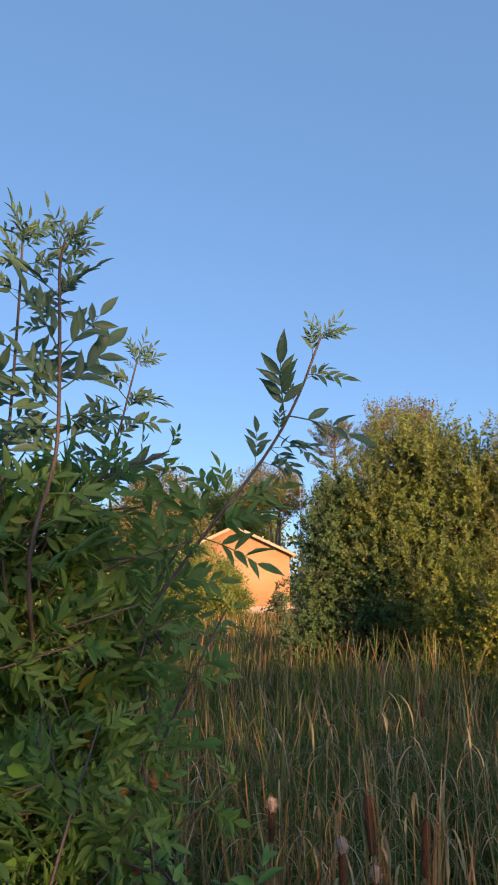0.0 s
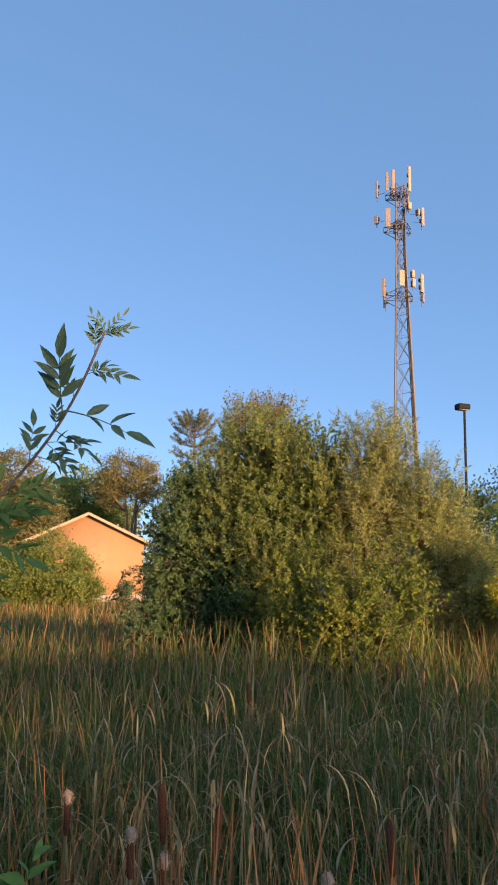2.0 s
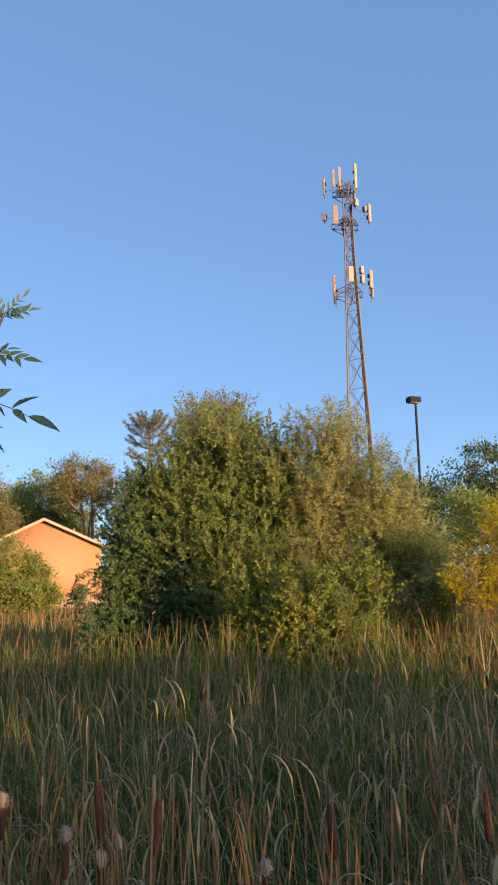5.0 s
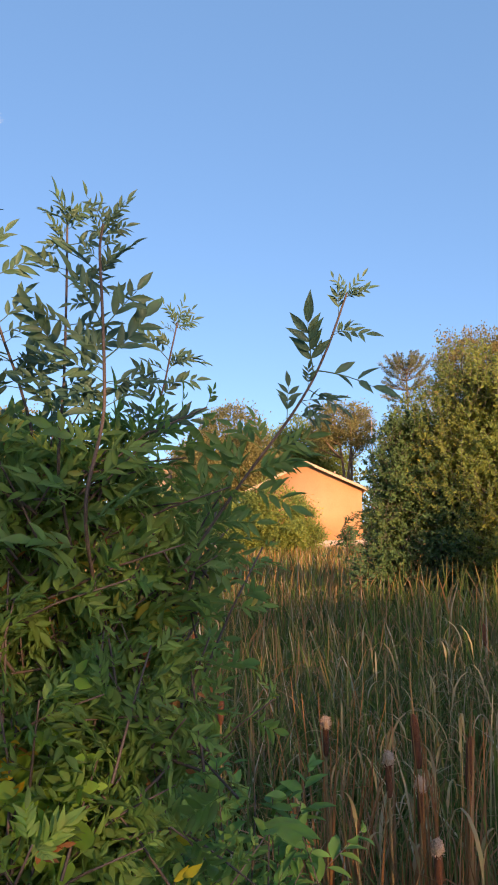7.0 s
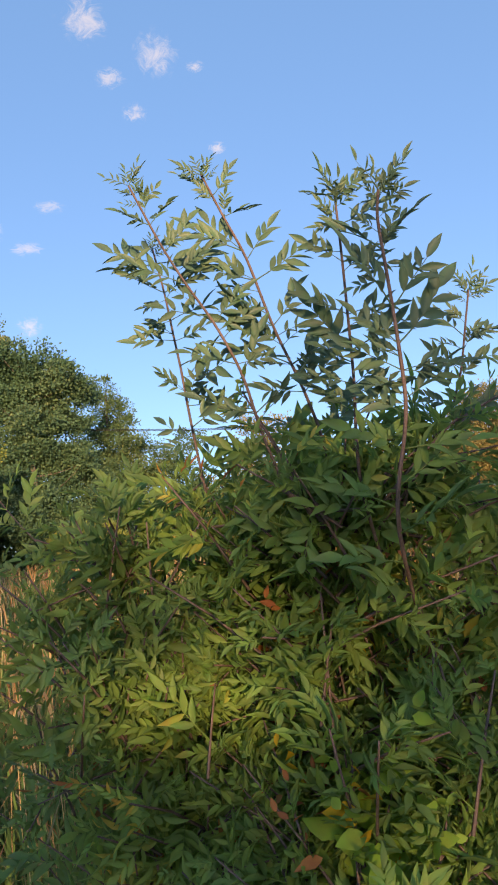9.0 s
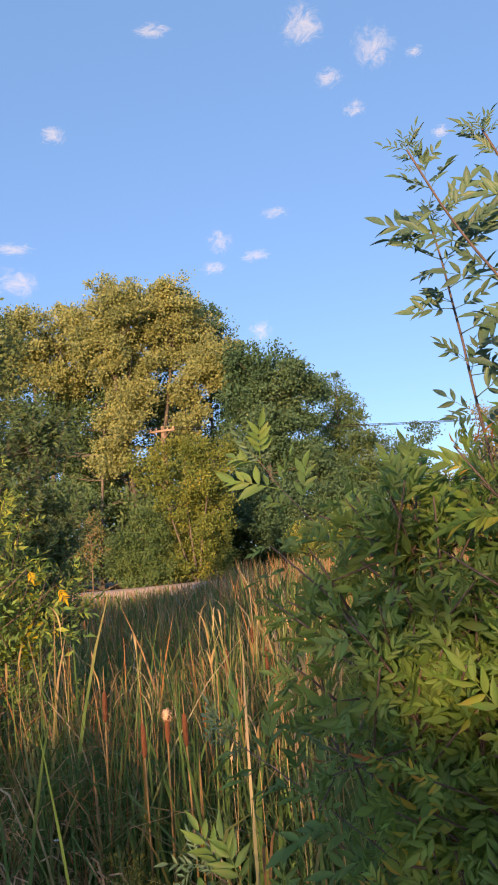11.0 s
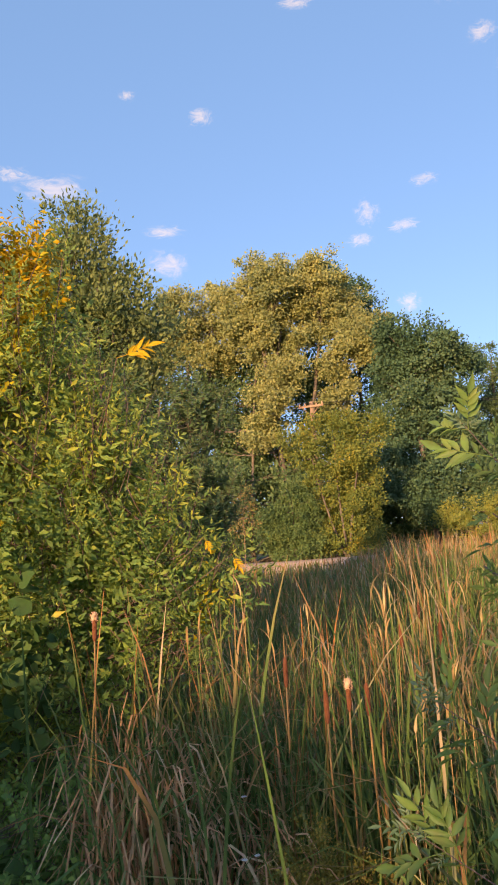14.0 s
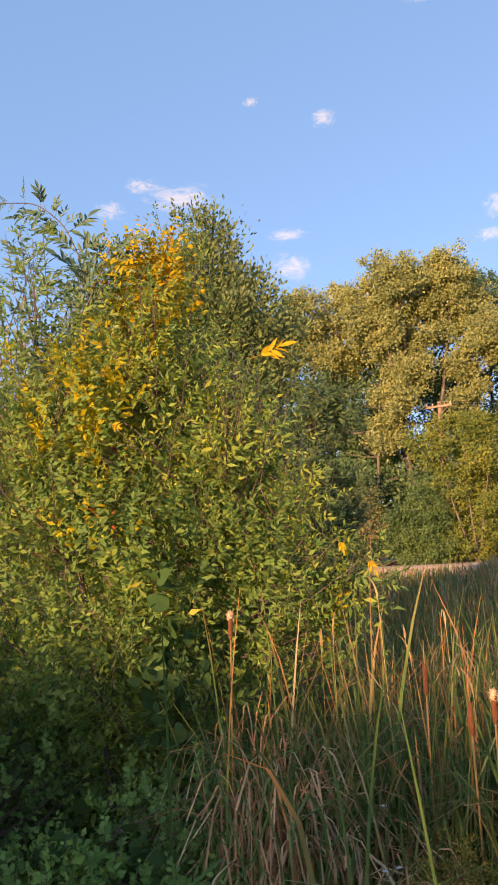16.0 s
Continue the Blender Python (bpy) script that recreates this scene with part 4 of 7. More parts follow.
def cell_tower(at):
    root = thing("cell_tower", at, "tall lattice steel cell tower with three rings of antennas", "cell tower", turn=14)
    top = 44.9
    wid = lambda z: 3.7 - 0.071 * z if z < 38 else 1.0
    corners = [radians(a) for a in (90, 210, 330)]
    point = lambda k, z: np.array((math.cos(corners[k % 3]) * wid(z) * 0.577, math.sin(corners[k % 3]) * wid(z) * 0.577, z))
    for k in range(3):
        s = Soup()
        s.tube([point(k, z) for z in np.linspace(0, top, 12)], 0.11, 0.07, 8)
        part("leg", s.mesh("leg", M_STEEL, True), root)
    s = Soup()
    z = 0.3
    while z < top - 1:
        h = max(0.9, wid(z) * 1.45)
        for k in range(3):
            s.tube([point(k, z), point(k + 1, min(z + h, top))], 0.032, 0.032, 4)
            s.tube([point(k + 1, z), point(k, min(z + h, top))], 0.032, 0.032, 4)
            s.tube([point(k, z), point(k + 1, z)], 0.028, 0.028, 4)
        z += h
    part("bracing", s.mesh("bracing", M_STEEL), root)
    for a in (0.0, 1.2, 2.4, 3.6, 4.8):
        s = Soup()
        s.tube([point(2, z) * np.array((0.86, 0.86, 1)) + np.array((math.cos(a) * 0.11, math.sin(a) * 0.11, 0)) for z in np.linspace(0, 42, 9)], 0.055, 0.055, 6)
        part("feed_cable", s.mesh("feed_cable", M_CABLE), root, "dark cable running up beside one leg")
    for z in (40.2, 43.6):
        s = Soup()
        s.tube(lathe_ring(0.95, z), 0.05, 0.05, 5)
        s.tube(lathe_ring(0.6, z), 0.04, 0.04, 5)
        for a in np.linspace(0, 6.28, 10, endpoint=False):
            s.tube([(0, 0, z), (math.cos(a) * 0.95, math.sin(a) * 0.95, z)], 0.035, 0.035, 4)
        part("platform", s.mesh("platform", M_STEEL), root, "round open grating platform round the mast head")
    s = Soup()
    for x in (-0.22, 0.02):
        s.tube([(x, -0.15, 0), (x, -0.15, 42)], 0.018, 0.018, 4)
    for z in np.arange(0.4, 42, 0.4):
        s.tube([(-0.22, -0.15, z), (0.02, -0.15, z)], 0.012, 0.012, 4)
    part("ladder", s.mesh("ladder", M_STEEL), root)
    # antennas: (east, north, height of the middle, length, width) about the tower's axis
    for zc, reach, panels in ((43.7, 1.45, ((-2.5, -0.6, 43.9, 2.0, .2), (-1.6, -1.4, 44.4, 2.1, .24), (-0.95, -1.5, 44.6, 2.2, .26), (0.8, -1.4, 44.8, 2.9, .28), (1.15, 0.5, 43.4, 2.6, .24), (-0.2, 1.6, 45.0, 1.4, .26))),
                              (40.0, 1.7, ((-2.6, -0.6, 40.4, 0.9, .38), (-1.6, -1.6, 40.2, 2.1, .44), (0.9, -1.0, 42.0, 0.8, .4), (1.85, -1.0, 41.3, 0.7, .3), (2.25, -1.0, 40.8, 2.1, .4), (0.2, 2.0, 40.8, 2.0, .36))),
                              (32.4, 1.8, ((-1.95, -0.9, 32.8, 2.0, .24), (-1.5, 0.6, 32.3, 2.2, .3), (-0.3, -1.9, 33.5, 1.7, .46), (1.0, -1.5, 34.2, 0.8, .32), (1.05, -1.5, 33.2, 0.9, .34), (2.05, -1.0, 33.4, 2.0, .46), (2.5, 0.2, 32.6, 1.7, .26)))):
        s = Soup()
        ring = [np.array((math.cos(radians(a)) * reach, math.sin(radians(a)) * reach, zc + dz)) for dz in (-0.28, 0.28) for a in (16, 136, 256)]
        for k in range(3):
            s = Soup()
            for lvl in (0, 3):
                s.tube([(0, 0, ring[lvl + k][2]), ring[lvl + k], ring[lvl + (k + 1) % 3]], 0.038, 0.038, 5)
            s.tube([ring[k], ring[k + 3]], 0.03, 0.03, 5)
            s.tube([(0, 0, zc - 1.5), ring[k]], 0.045, 0.045, 5)
            part("mounting_frame", s.mesh("mounting_frame", M_STEEL), root, "one side of the triangular antenna frame")
        for x, y, z, h, w in panels:
            w *= 1.2
            x, y = x * 0.970 + y * 0.242, y * 0.970 - x * 0.242
            turn = math.atan2(x, -y)
            m = Matrix.Translation((x, y, z)) @ Matrix.Rotation(turn * 0.6, 4, "Z")
            p = part("antenna", bevelled_box("antenna", (w, 0.16, h), M_PANEL, 0.04), root, "cream panel antenna", m)
            s = Soup()
            s.tube([(0, 0.16, -h / 2 - 0.35), (0, 0.16, h / 2 + 0.1)], 0.045, 0.045, 6)
            s.box((0, 0.26, -h * 0.2), (w * 0.6, 0.14, 0.4))
            s.box((0.05, 0.3, h * 0.2), (w * 0.7, 0.16, 0.34))
            s.tube([(0, 0.16, -h * 0.3), (-x * 0.35, -y * 0.35 + 0.2, -h * 0.3)], 0.03, 0.03, 4)
            part("mount", s.mesh("mount", M_STEEL), p)
    return root


tower = cell_tower((19.0, 74.4, -0.9))
tower.matrix_basis = pose(19.0, 74.4, -0.9, 0, 0.95, 14)

# ---- car-park lamp and low wall past the shrubs ----
root = thing("parking_lamp", (11.86, 34.96, 0.3), "dark bronze square-headed car-park lamp on a tall pole", "street lamp", turn=12)
root.matrix_basis = pose(11.86, 34.96, 0.3, 0, 1.1, 12)
s = Soup()
s.tube([(0, 0, 0.5), (0, 0, 9.95)], 0.095, 0.075, 4)
part("pole", s.mesh("pole", M_BRONZE), root)
s = Soup()
s.tube([(0, 0, -0.1), (0, 0, 0.62)], 0.26, 0.24, 14)
part("footing", s.mesh("footing", M_ROAD, True), root, "round concrete footing")
hd = part("head", bevelled_box("head", (0.62, 0.45, 0.27), M_BRONZE, 0.03), root, at=Matrix.Translation((-0.1, 0, 10.02)))
s = Soup()
s.box((0, 0, -0.145), (0.5, 0.34, 0.02))
part("lens", s.mesh("lens", M_PANEL), hd, "pale flat lens under the lamp head")
wall_root = thing("low_brick_wall", (10.0, 28.6, 0.4), "low dull red brick wall past the shrubs", "wall", turn=-18)
part("core", bevelled_box("core", (3.2, 0.3, 1.6), M_BRICK, 0.02), wall_root, at=Matrix.Translation((0, 0, 0.8)))
part("coping", bevelled_box("coping", (3.3, 0.4, 0.12), M_ROAD, 0.02), wall_root, "pale stone coping", Matrix.Translation((0, 0, 1.66)))

# ---- utility pole by the road ----
root = thing("utility_pole", (-43.0, 29.3, 0.7), "weathered wooden utility pole with one crossarm", "utility pole", turn=38)
s = Soup()
s.tube([(0, 0, 0), (0, 0, 10.6)], 0.19, 0.14, 10)
part("pole", s.mesh("pole", M_WOOD, True), root)
part("crossarm", bevelled_box("crossarm", (1.8, 0.11, 0.14), M_WOOD, 0.015), root, at=Matrix.Translation((0, -0.2, 10.25)))
s = Soup()
for sx in (-1, 1):
    s.tube([(sx * 0.6, -0.22, 10.2), (0, -0.2, 9.55)], 0.03, 0.03, 5)
part("brace", s.mesh("brace", M_WOOD), root, "two diagonal crossarm braces")
ins = mesh("insulator", *lathe([(0.02, 0), (0.055, 0.02), (0.05, 0.08), (0.065, 0.1), (0.045, 0.15), (0.01, 0.18)], 8), M_PANEL, True)
for x in (-0.8, -0.4, 0.4, 0.8):
    part("insulator", ins, root, at=Matrix.Translation((x, -0.2, 10.32)))
wire_root = thing("power_lines", (-43.0, 29.3, 10.9), "thin dark sagging power lines", "power line")
for x in (-0.8, -0.4, 0.4, 0.8):
    s = Soup()
    o = Matrix.Rotation(radians(38), 3, "Z") @ Vector((x, -0.2, 0.25))
    for sgn in (-1, 1):
        end = np.array((road_dir[0] * 45 * sgn + o.x, road_dir[1] * 45 * sgn + o.y, 0.2))
        s.tube(bezier(o, (np.array(o) + end) / 2 - np.array((0, 0, 1.6)), end, 10), 0.012, 0.012, 4)
    part("wire", s.mesh("wire", M_BRONZE), wire_root)

# ---- trees, far to near ----
# far woods that close the horizon
rng = np.random.default_rng(40)
lobes = []
for az in np.arange(-62, 100, 2.1):
    r = rng.uniform(84, 100)
    h = rng.uniform(6.5, 10) + (2.5 if az < -14 else 0) + (2.0 if 10 < az < 30 else 0)
    lobes.append((-r * math.sin(radians(az)), r * math.cos(radians(az)), h * 0.5, 3.6, 3.2, h * 0.55))
for az in np.arange(-62, 100, 2.0):
    lobes.append((-82 * math.sin(radians(az)), 82 * math.cos(radians(az)), 1.8 + rng.uniform(0, 1.2), 2.2, 1.6, 2.2))
v, f, _ = crown(rng, lobes, 1900, 20, 1.1, 0.7, 0.52, DIAMOND)
tagged(new("far_woods", mesh("far_woods", v, f, L_WOODS)), "distant belt of mixed green and brown autumn woods", "woods", kind="stuff")

# behind the house
tree("maple_tree", "round orange-brown autumn tree behind the house", (-15.2, 58.0, 0.7), [(-15.3, 57.9, 7.6, 3.4, 3.2, 3.5), (-17.2, 57.6, 6.2, 2.4, 2.4, 2.8), (-13.4, 58.4, 6.4, 2.2, 2.2, 2.9)],
     L_ORANGE, M_REDBARK, leaves=(560, 85), clump=0.7, size=(0.18, 0.14), seed=3, limbs=40)
tree("oak_tree", "dark green broad tree behind the house", (-11.2, 70, 0.7), [(-13.5, 69, 8.2, 2.8, 2.4, 2.6), (-11.2, 69.4, 9.0, 2.6, 2.4, 2.8), (-9.0, 69.8, 8.0, 2.6, 2.4, 2.8), (-16.4, 68.6, 7.4, 2.4, 2.2, 2.6)],
     L_SHRUB, leaves=(480, 55), clump=0.8, size=(0.26, 0.18), seed=4, limbs=30)
tree("elm_tree", "thin brown autumn tree with bare reddish limbs showing", (-6.3, 61.8, 0.7), [(-6.8, 61.6, 10.3, 2.4, 2.2, 2.2), (-5.2, 61.9, 9.8, 1.6, 1.6, 2.0), (-8.2, 61.5, 9.6, 1.2, 1.2, 1.6)],
     L_ORANGE, M_REDBARK, stems=[(-7.2, 61.6, 11.0), (-5.4, 61.8, 10.8), (-6.2, 62.0, 11.6)], leaves=(230, 60), clump=0.5, size=(0.17, 0.11), seed=5, limbs=60, trunk_r=0.2, limb_r=0.085)
tree("hedge_tree", "green tree beside the mast behind the house", (-2.6, 56.0, 0.7), [(-1.9, 56, 6.0, 1.5, 1.6, 4.0), (-0.4, 56.4, 6.5, 1.8, 1.8, 4.6)],
     L_SHRUB, leaves=(230, 60), clump=0.6, size=(0.22, 0.14), seed=6)
tree("house_bush", "dense rounded green bush growing against the house", (-7.4, 38.0, 0.55), [(-7.6, 38.0, 2.3, 1.9, 1.5, 1.9), (-9.0, 37.8, 1.9, 1.2, 1.1, 1.6), (-6.3, 38.2, 1.6, 1.0, 1.1, 1.5)],
     L_SHRUB, category="bush", leaves=(620, 50), clump=0.34, size=(0.13, 0.09), seed=7, limbs=26, trunk_r=0.1, limb_r=0.03)
tree("yellow_bush", "sunlit yellow-green bush at the marsh's far edge", (-15.6, 42.2, 0.55), [(-15.0, 42.3, 2.2, 1.7, 1.5, 2.0), (-17.2, 41.4, 1.8, 1.6, 1.5, 1.6), (-19.6, 40.6, 2.0, 1.5, 1.5, 1.9), (-12.4, 43.4, 1.6, 1.3, 1.3, 1.5)],
     L_YGREEN, category="bush", leaves=(360, 45), clump=0.36, size=(0.14, 0.09), seed=8, limbs=26, trunk_r=0.1, limb_r=0.03)
tree("far_bush", "brown and green bush at the marsh's far edge", (-24.5, 44, 0.6), [(-24, 44.5, 2.4, 2.2, 2.0, 2.4), (-28, 42.5, 2.6, 2.2, 2.0, 2.6), (-32, 41, 2.4, 2.0, 2.0, 2.6)],
     L_WOODS, category="bush", leaves=(330, 45), clump=0.45, size=(0.18, 0.12), seed=9, limbs=26, trunk_r=0.1, limb_r=0.03)

tree("far_thicket", "distant olive and brown thicket beyond the marsh", (-30.0, 54.0, 0.7), [(-27, 55, 4.2, 3.0, 2.6, 3.8), (-31, 53, 4.4, 3.0, 2.6, 4.2), (-35, 51, 4.0, 2.8, 2.6, 3.8), (-38, 49, 3.4, 2.6, 2.6, 3.4), (-42, 48, 4.4, 2.8, 2.6, 4.4)],
     L_WOODS, category="bush", leaves=(520, 42), clump=0.6, size=(0.26, 0.18), seed=41, limbs=30, trunk_r=0.1, limb_r=0.03)

# old pine with upswept, half-bare branches
def pine(at, height):
    rng = np.random.default_rng(21)
    root = thing("pine_tree", at, "old pine with sparse upswept tiers of needles", "tree")
    s, foot, dirs = Soup(), [], []
    s.tube(bezier((0, 0, 0), (0.2, 0, height * 0.5), (0, 0, height), 12), 0.22, 0.04, 8)
    for z, reach, k, lift in ((10.6, 1.1, 4, 0.2), (11.5, 1.6, 6, 0.22), (12.5, 1.75, 7, 0.35), (13.3, 1.6, 7, 0.55), (13.8, 1.35, 7, 0.75), (14.1, 0.8, 6, 1.0)):
        for a in np.linspace(0, 6.28, k, endpoint=False) + rng.uniform(0, 1):
            ln = reach * rng.uniform(0.75, 1.1)
            d = np.array((math.cos(a), math.sin(a), 0))
            p = bezier((0, 0, z - 0.3), d * ln * 0.6 + np.array((0, 0, z - 0.25)), d * ln + np.array((0, 0, z + ln * lift)), 8)
            s.tube(p, 0.045, 0.01, 5)
            for q in range(3, 8):
                for sg in (-1, 0, 1):
                    e = p[q] + unit(d + np.array((-d[1], d[0], 0)) * sg * 0.9 + np.array((0, 0, lift * 0.8)) + rng.normal(size=3) * 0.15) * 0.34
                    s.tube([p[q], e], 0.012, 0.005, 3)
                    foot += [e, (e * 0.6 + p[q] * 0.4)]
                    dirs += [e - p[q]] * 2
    foot, dirs = np.repeat(np.array(foot), 7, 0), unit(np.repeat(np.array(dirs), 7, 0))
    part("trunk", s.mesh("trunk", M_REDBARK, True), root)
    v, f = scattered(DIAMOND, foot + rng.normal(size=foot.shape) * 0.05, unit(rng.normal(size=foot.shape) * 0.4 + dirs + (0, 0, 0.25)), rng.normal(size=foot.shape), 0.26, 0.04)
    part("crown", mesh("crown", v, f, L_PINE), root)


pine((-1.3, 62.0, 0.7), 14.4)
tree("tall_ash", "tall thin autumn tree with rusty brown crown", (4.3, 66.0, 0.7), [(4.2, 65.9, 15.8, 3.2, 2.6, 2.9), (2.2, 66.0, 13.6, 2.2, 2.2, 2.8), (6.2, 65.8, 13.8, 2.4, 2.2, 2.8)], L_BROWN, M_REDBARK,
     stems=[(4.2, 65.9, 17.6), (2.6, 66, 15.6), (6.0, 65.8, 15.8)], leaves=(420, 46), clump=0.6, size=(0.2, 0.13), seed=44, limbs=60, limb_r=0.05)

# behind the car park
tree("locust_tree", "tall dark green tree with open layered crown", (27.5, 53.5, 0.7), [(24.4, 55, 9.0, 2.4, 2.0, 2.6), (27.3, 53.6, 11.0, 1.5, 1.5, 2.0), (27.6, 53.4, 7.5, 3.0, 2.6, 3.2), (30.6, 51.6, 11.0, 1.8, 1.8, 2.0), (31, 51.5, 7, 3, 3, 4)],
     L_FARTREE, leaves=(640, 55), clump=0.6, size=(0.24, 0.15), seed=10)
tree("birch_tree", "dark green tree at the far edge of the car park", (36, 46, 0.7), [(35, 47, 7.5, 3, 3, 5), (39.5, 43, 7, 3, 3, 5)], L_FARTREE, leaves=(300, 55), clump=0.7, size=(0.24, 0.14), seed=11)
tree("linden_tree", "sunlit yellow-green tree behind the car-park lamp", (20.0, 56.5, 0.7), [(18.4, 57, 6.4, 2.6, 2.4, 3.6), (21.3, 56.2, 6.4, 2.6, 2.4, 3.6), (15.4, 58, 6.0, 2.4, 2.4, 3.4)],
     L_FARTREE, leaves=(340, 50), clump=0.7, size=(0.24, 0.16), seed=12)
tree("red_sumac", "small rust-red sumac at the marsh edge", (12.0, 24.3, 0.3), [(11.9, 24.2, 4.5, 0.75, 0.7, 0.95), (12.4, 24.0, 3.2, 0.7, 0.7, 0.9)], L_RUSTLEAF, M_REDBARK, category="bush", leaves=(60, 30), clump=0.3, size=(0.16, 0.06), seed=13, trunk_r=0.05, limbs=20, limb_r=0.02)
tree("alder_bush", "green bush behind the willow clump", (8.2, 20.5, 0.1), [(6.4, 20.4, 3.0, 0.9, 0.9, 1.1), (7.4, 20.1, 3.3, 0.9, 0.9, 1.1), (8.3, 19.8, 3.4, 0.8, 0.8, 1.1), (7.0, 20.3, 2.0, 1.2, 0.8, 0.9), (9.2, 19.8, 3.0, 0.9, 0.9, 1.2), (10.3, 19.5, 3.0, 0.9, 0.9, 1.3), (11.4, 19.2, 2.9, 0.9, 0.9, 1.3), (13.4, 18.0, 2.6, 1.3, 1.2, 1.6), (9.6, 20.0, 1.8, 1.6, 0.9, 1.0)],
     L_SHRUB, category="bush", leaves=(520, 50), clump=0.26, size=(0.11, 0.06), lumps=(50, 0.45), seed=14, limbs=30, trunk_r=0.06, limb_r=0.025)

# big clump in the marsh
# the dogwood's shade is in its leaf colour, not cast
spray_bush("dogwood_bush", "leafy green bush rising from the cattails, shade darkened into its leaf colour", (-0.4, 14.3, 0.0), [(-0.72, 14.2, 2.5, 0.6, 0.7, 1.5), (-0.45, 14.4, 3.3, 0.5, 0.6, 1.1), (-0.95, 13.9, 1.4, 0.45, 0.6, 0.8), (0.2, 14.0, 2.0, 0.7, 0.7, 1.4), (-0.5, 13.8, 1.0, 0.6, 0.5, 0.7), (0.2, 13.7, 1.0, 0.6, 0.5, 0.7)],
           L_DOGWOOD, M_BARK, [(-0.75, 14.2, 3.4), (-0.4, 14.4, 4.0), (0.3, 14.1, 3.2), (-0.95, 13.9, 2.0)], 2100, 28, 0.5, 0.09, 0.042, DIAMOND, None, 0.35, 0.2, 0.04, 0.005, seed=15)
spray_bush("buckthorn_bush", "tall dense olive-green bush turning gold on top", (1.1, 14.2, 0.0), [(0.9, 14.2, 3.85, 1.0, 1.0, 1.75), (0.3, 14.3, 2.9, 0.9, 0.9, 1.8), (1.8, 14.0, 3.5, 0.8, 0.9, 1.75), (1.2, 13.6, 1.8, 1.1, 0.8, 1.3), (2.3, 14.1, 3.3, 0.6, 0.6, 1.4), (0.7, 13.6, 1.1, 0.8, 0.5, 0.7)],
           L_SHRUB, M_BARK, [(0.6, 14.2, 4.6), (1.1, 14.2, 5.0), (1.8, 14.0, 4.5), (0.2, 14.2, 3.8)], 3800, 28, 0.6, 0.088, 0.047, DIAMOND, None, 0.75, 0.15, 0.05, 0.005, seed=16)
spray_bush("willow_bush", "feathery brown-green willow bush with long thin leaves", (3.1, 13.5, 0.0), [(3.0, 13.6, 4.1, 0.8, 0.8, 1.35), (3.8, 13.3, 3.1, 0.8, 0.8, 1.5), (2.6, 13.6, 2.6, 0.8, 0.8, 1.5), (4.4, 13.1, 2.1, 0.6, 0.7, 1.1), (3.6, 13.1, 1.2, 0.8, 0.5, 0.8), (4.8, 13.0, 1.4, 0.5, 0.5, 0.8)],
           L_WILLOW, M_REDBARK, [(2.6, 13.7, 4.7), (3.1, 13.5, 5.1), (3.9, 13.3, 4.3), (4.4, 13.2, 3.2), (3.5, 13.6, 4.8)], 2300, 36, 0.85, 0.11, 0.024, DIAMOND, None, 1.1, 0.3, 0.03, 0.004, seed=17)
spray_bush("currant_bush", "low bright yellow-green bush in front of the clump", (2.0, 11.0, 0.0), [(2.0, 11.0, 1.8, 0.55, 0.45, 0.85), (2.3, 10.9, 1.3, 0.45, 0.4, 0.7), (1.6, 11.1, 1.4, 0.4, 0.4, 0.7), (2.9, 11.8, 1.9, 0.55, 0.55, 1.0), (1.4, 11.9, 1.9, 0.5, 0.5, 0.9)],
           L_LITSHRUB, M_BARK, [(2.0, 11.0, 2.4), (2.4, 10.9, 1.9), (1.6, 11.1, 1.9), (2.9, 11.8, 2.7)], 760, 26, 0.5, 0.075, 0.042, FOLDED, None, 0.9, 0.2, 0.02, 0.004, seed=18)
spray_bush("sumac_sapling", "young sumac with drooping leaves in front of the house", (-1.25, 12.2, 0.0), [(-1.35, 12.1, 1.95, 0.3, 0.28, 0.4), (-1.25, 12.3, 1.4, 0.3, 0.3, 0.5)],
           L_DARKTREE, M_REDBARK, [(-1.4, 12.1, 2.2), (-1.2, 12.3, 1.9)], 60, 18, 0.5, 0.10, 0.04, FOLDED, None, 0.5, 0.5, 0.018, 0.005, category="sapling", seed=19)
spray_bush("yellow_ash", "small ash tree turned bright yellow and orange", (5.3, 10.9, 0.0), [(4.9, 11.0, 2.6, 0.4, 0.4, 0.5), (5.3, 10.8, 2.75, 0.33, 0.33, 0.4), (5.8, 10.8, 2.6, 0.42, 0.42, 0.5), (4.7, 11.1, 1.9, 0.4, 0.4, 0.4), (5.4, 11.0, 2.0, 0.5, 0.5, 0.5), (6.0, 10.9, 1.9, 0.4, 0.4, 0.5), (4.3, 11.2, 1.9, 0.26, 0.26, 0.28), (5.3, 11.1, 1.4, 0.5, 0.3, 0.3), (6.6, 10.6, 2.2, 0.5, 0.5, 0.9)],
           L_YELLOW, M_TWIG, [(4.8, 11.0, 2.9), (5.3, 10.8, 3.1), (5.8, 10.8, 3.0), (6.5, 10.6, 2.8), (4.3, 11.2, 2.1), (5.0, 11.0, 2.6), (6.0, 10.9, 2.7)], 430, 8, 0.5, 0.2, 1.0, FOLDED, UNIT_SOUPS, 1.2, 0.1, 0.016, 0.004, category="tree", seed=20)

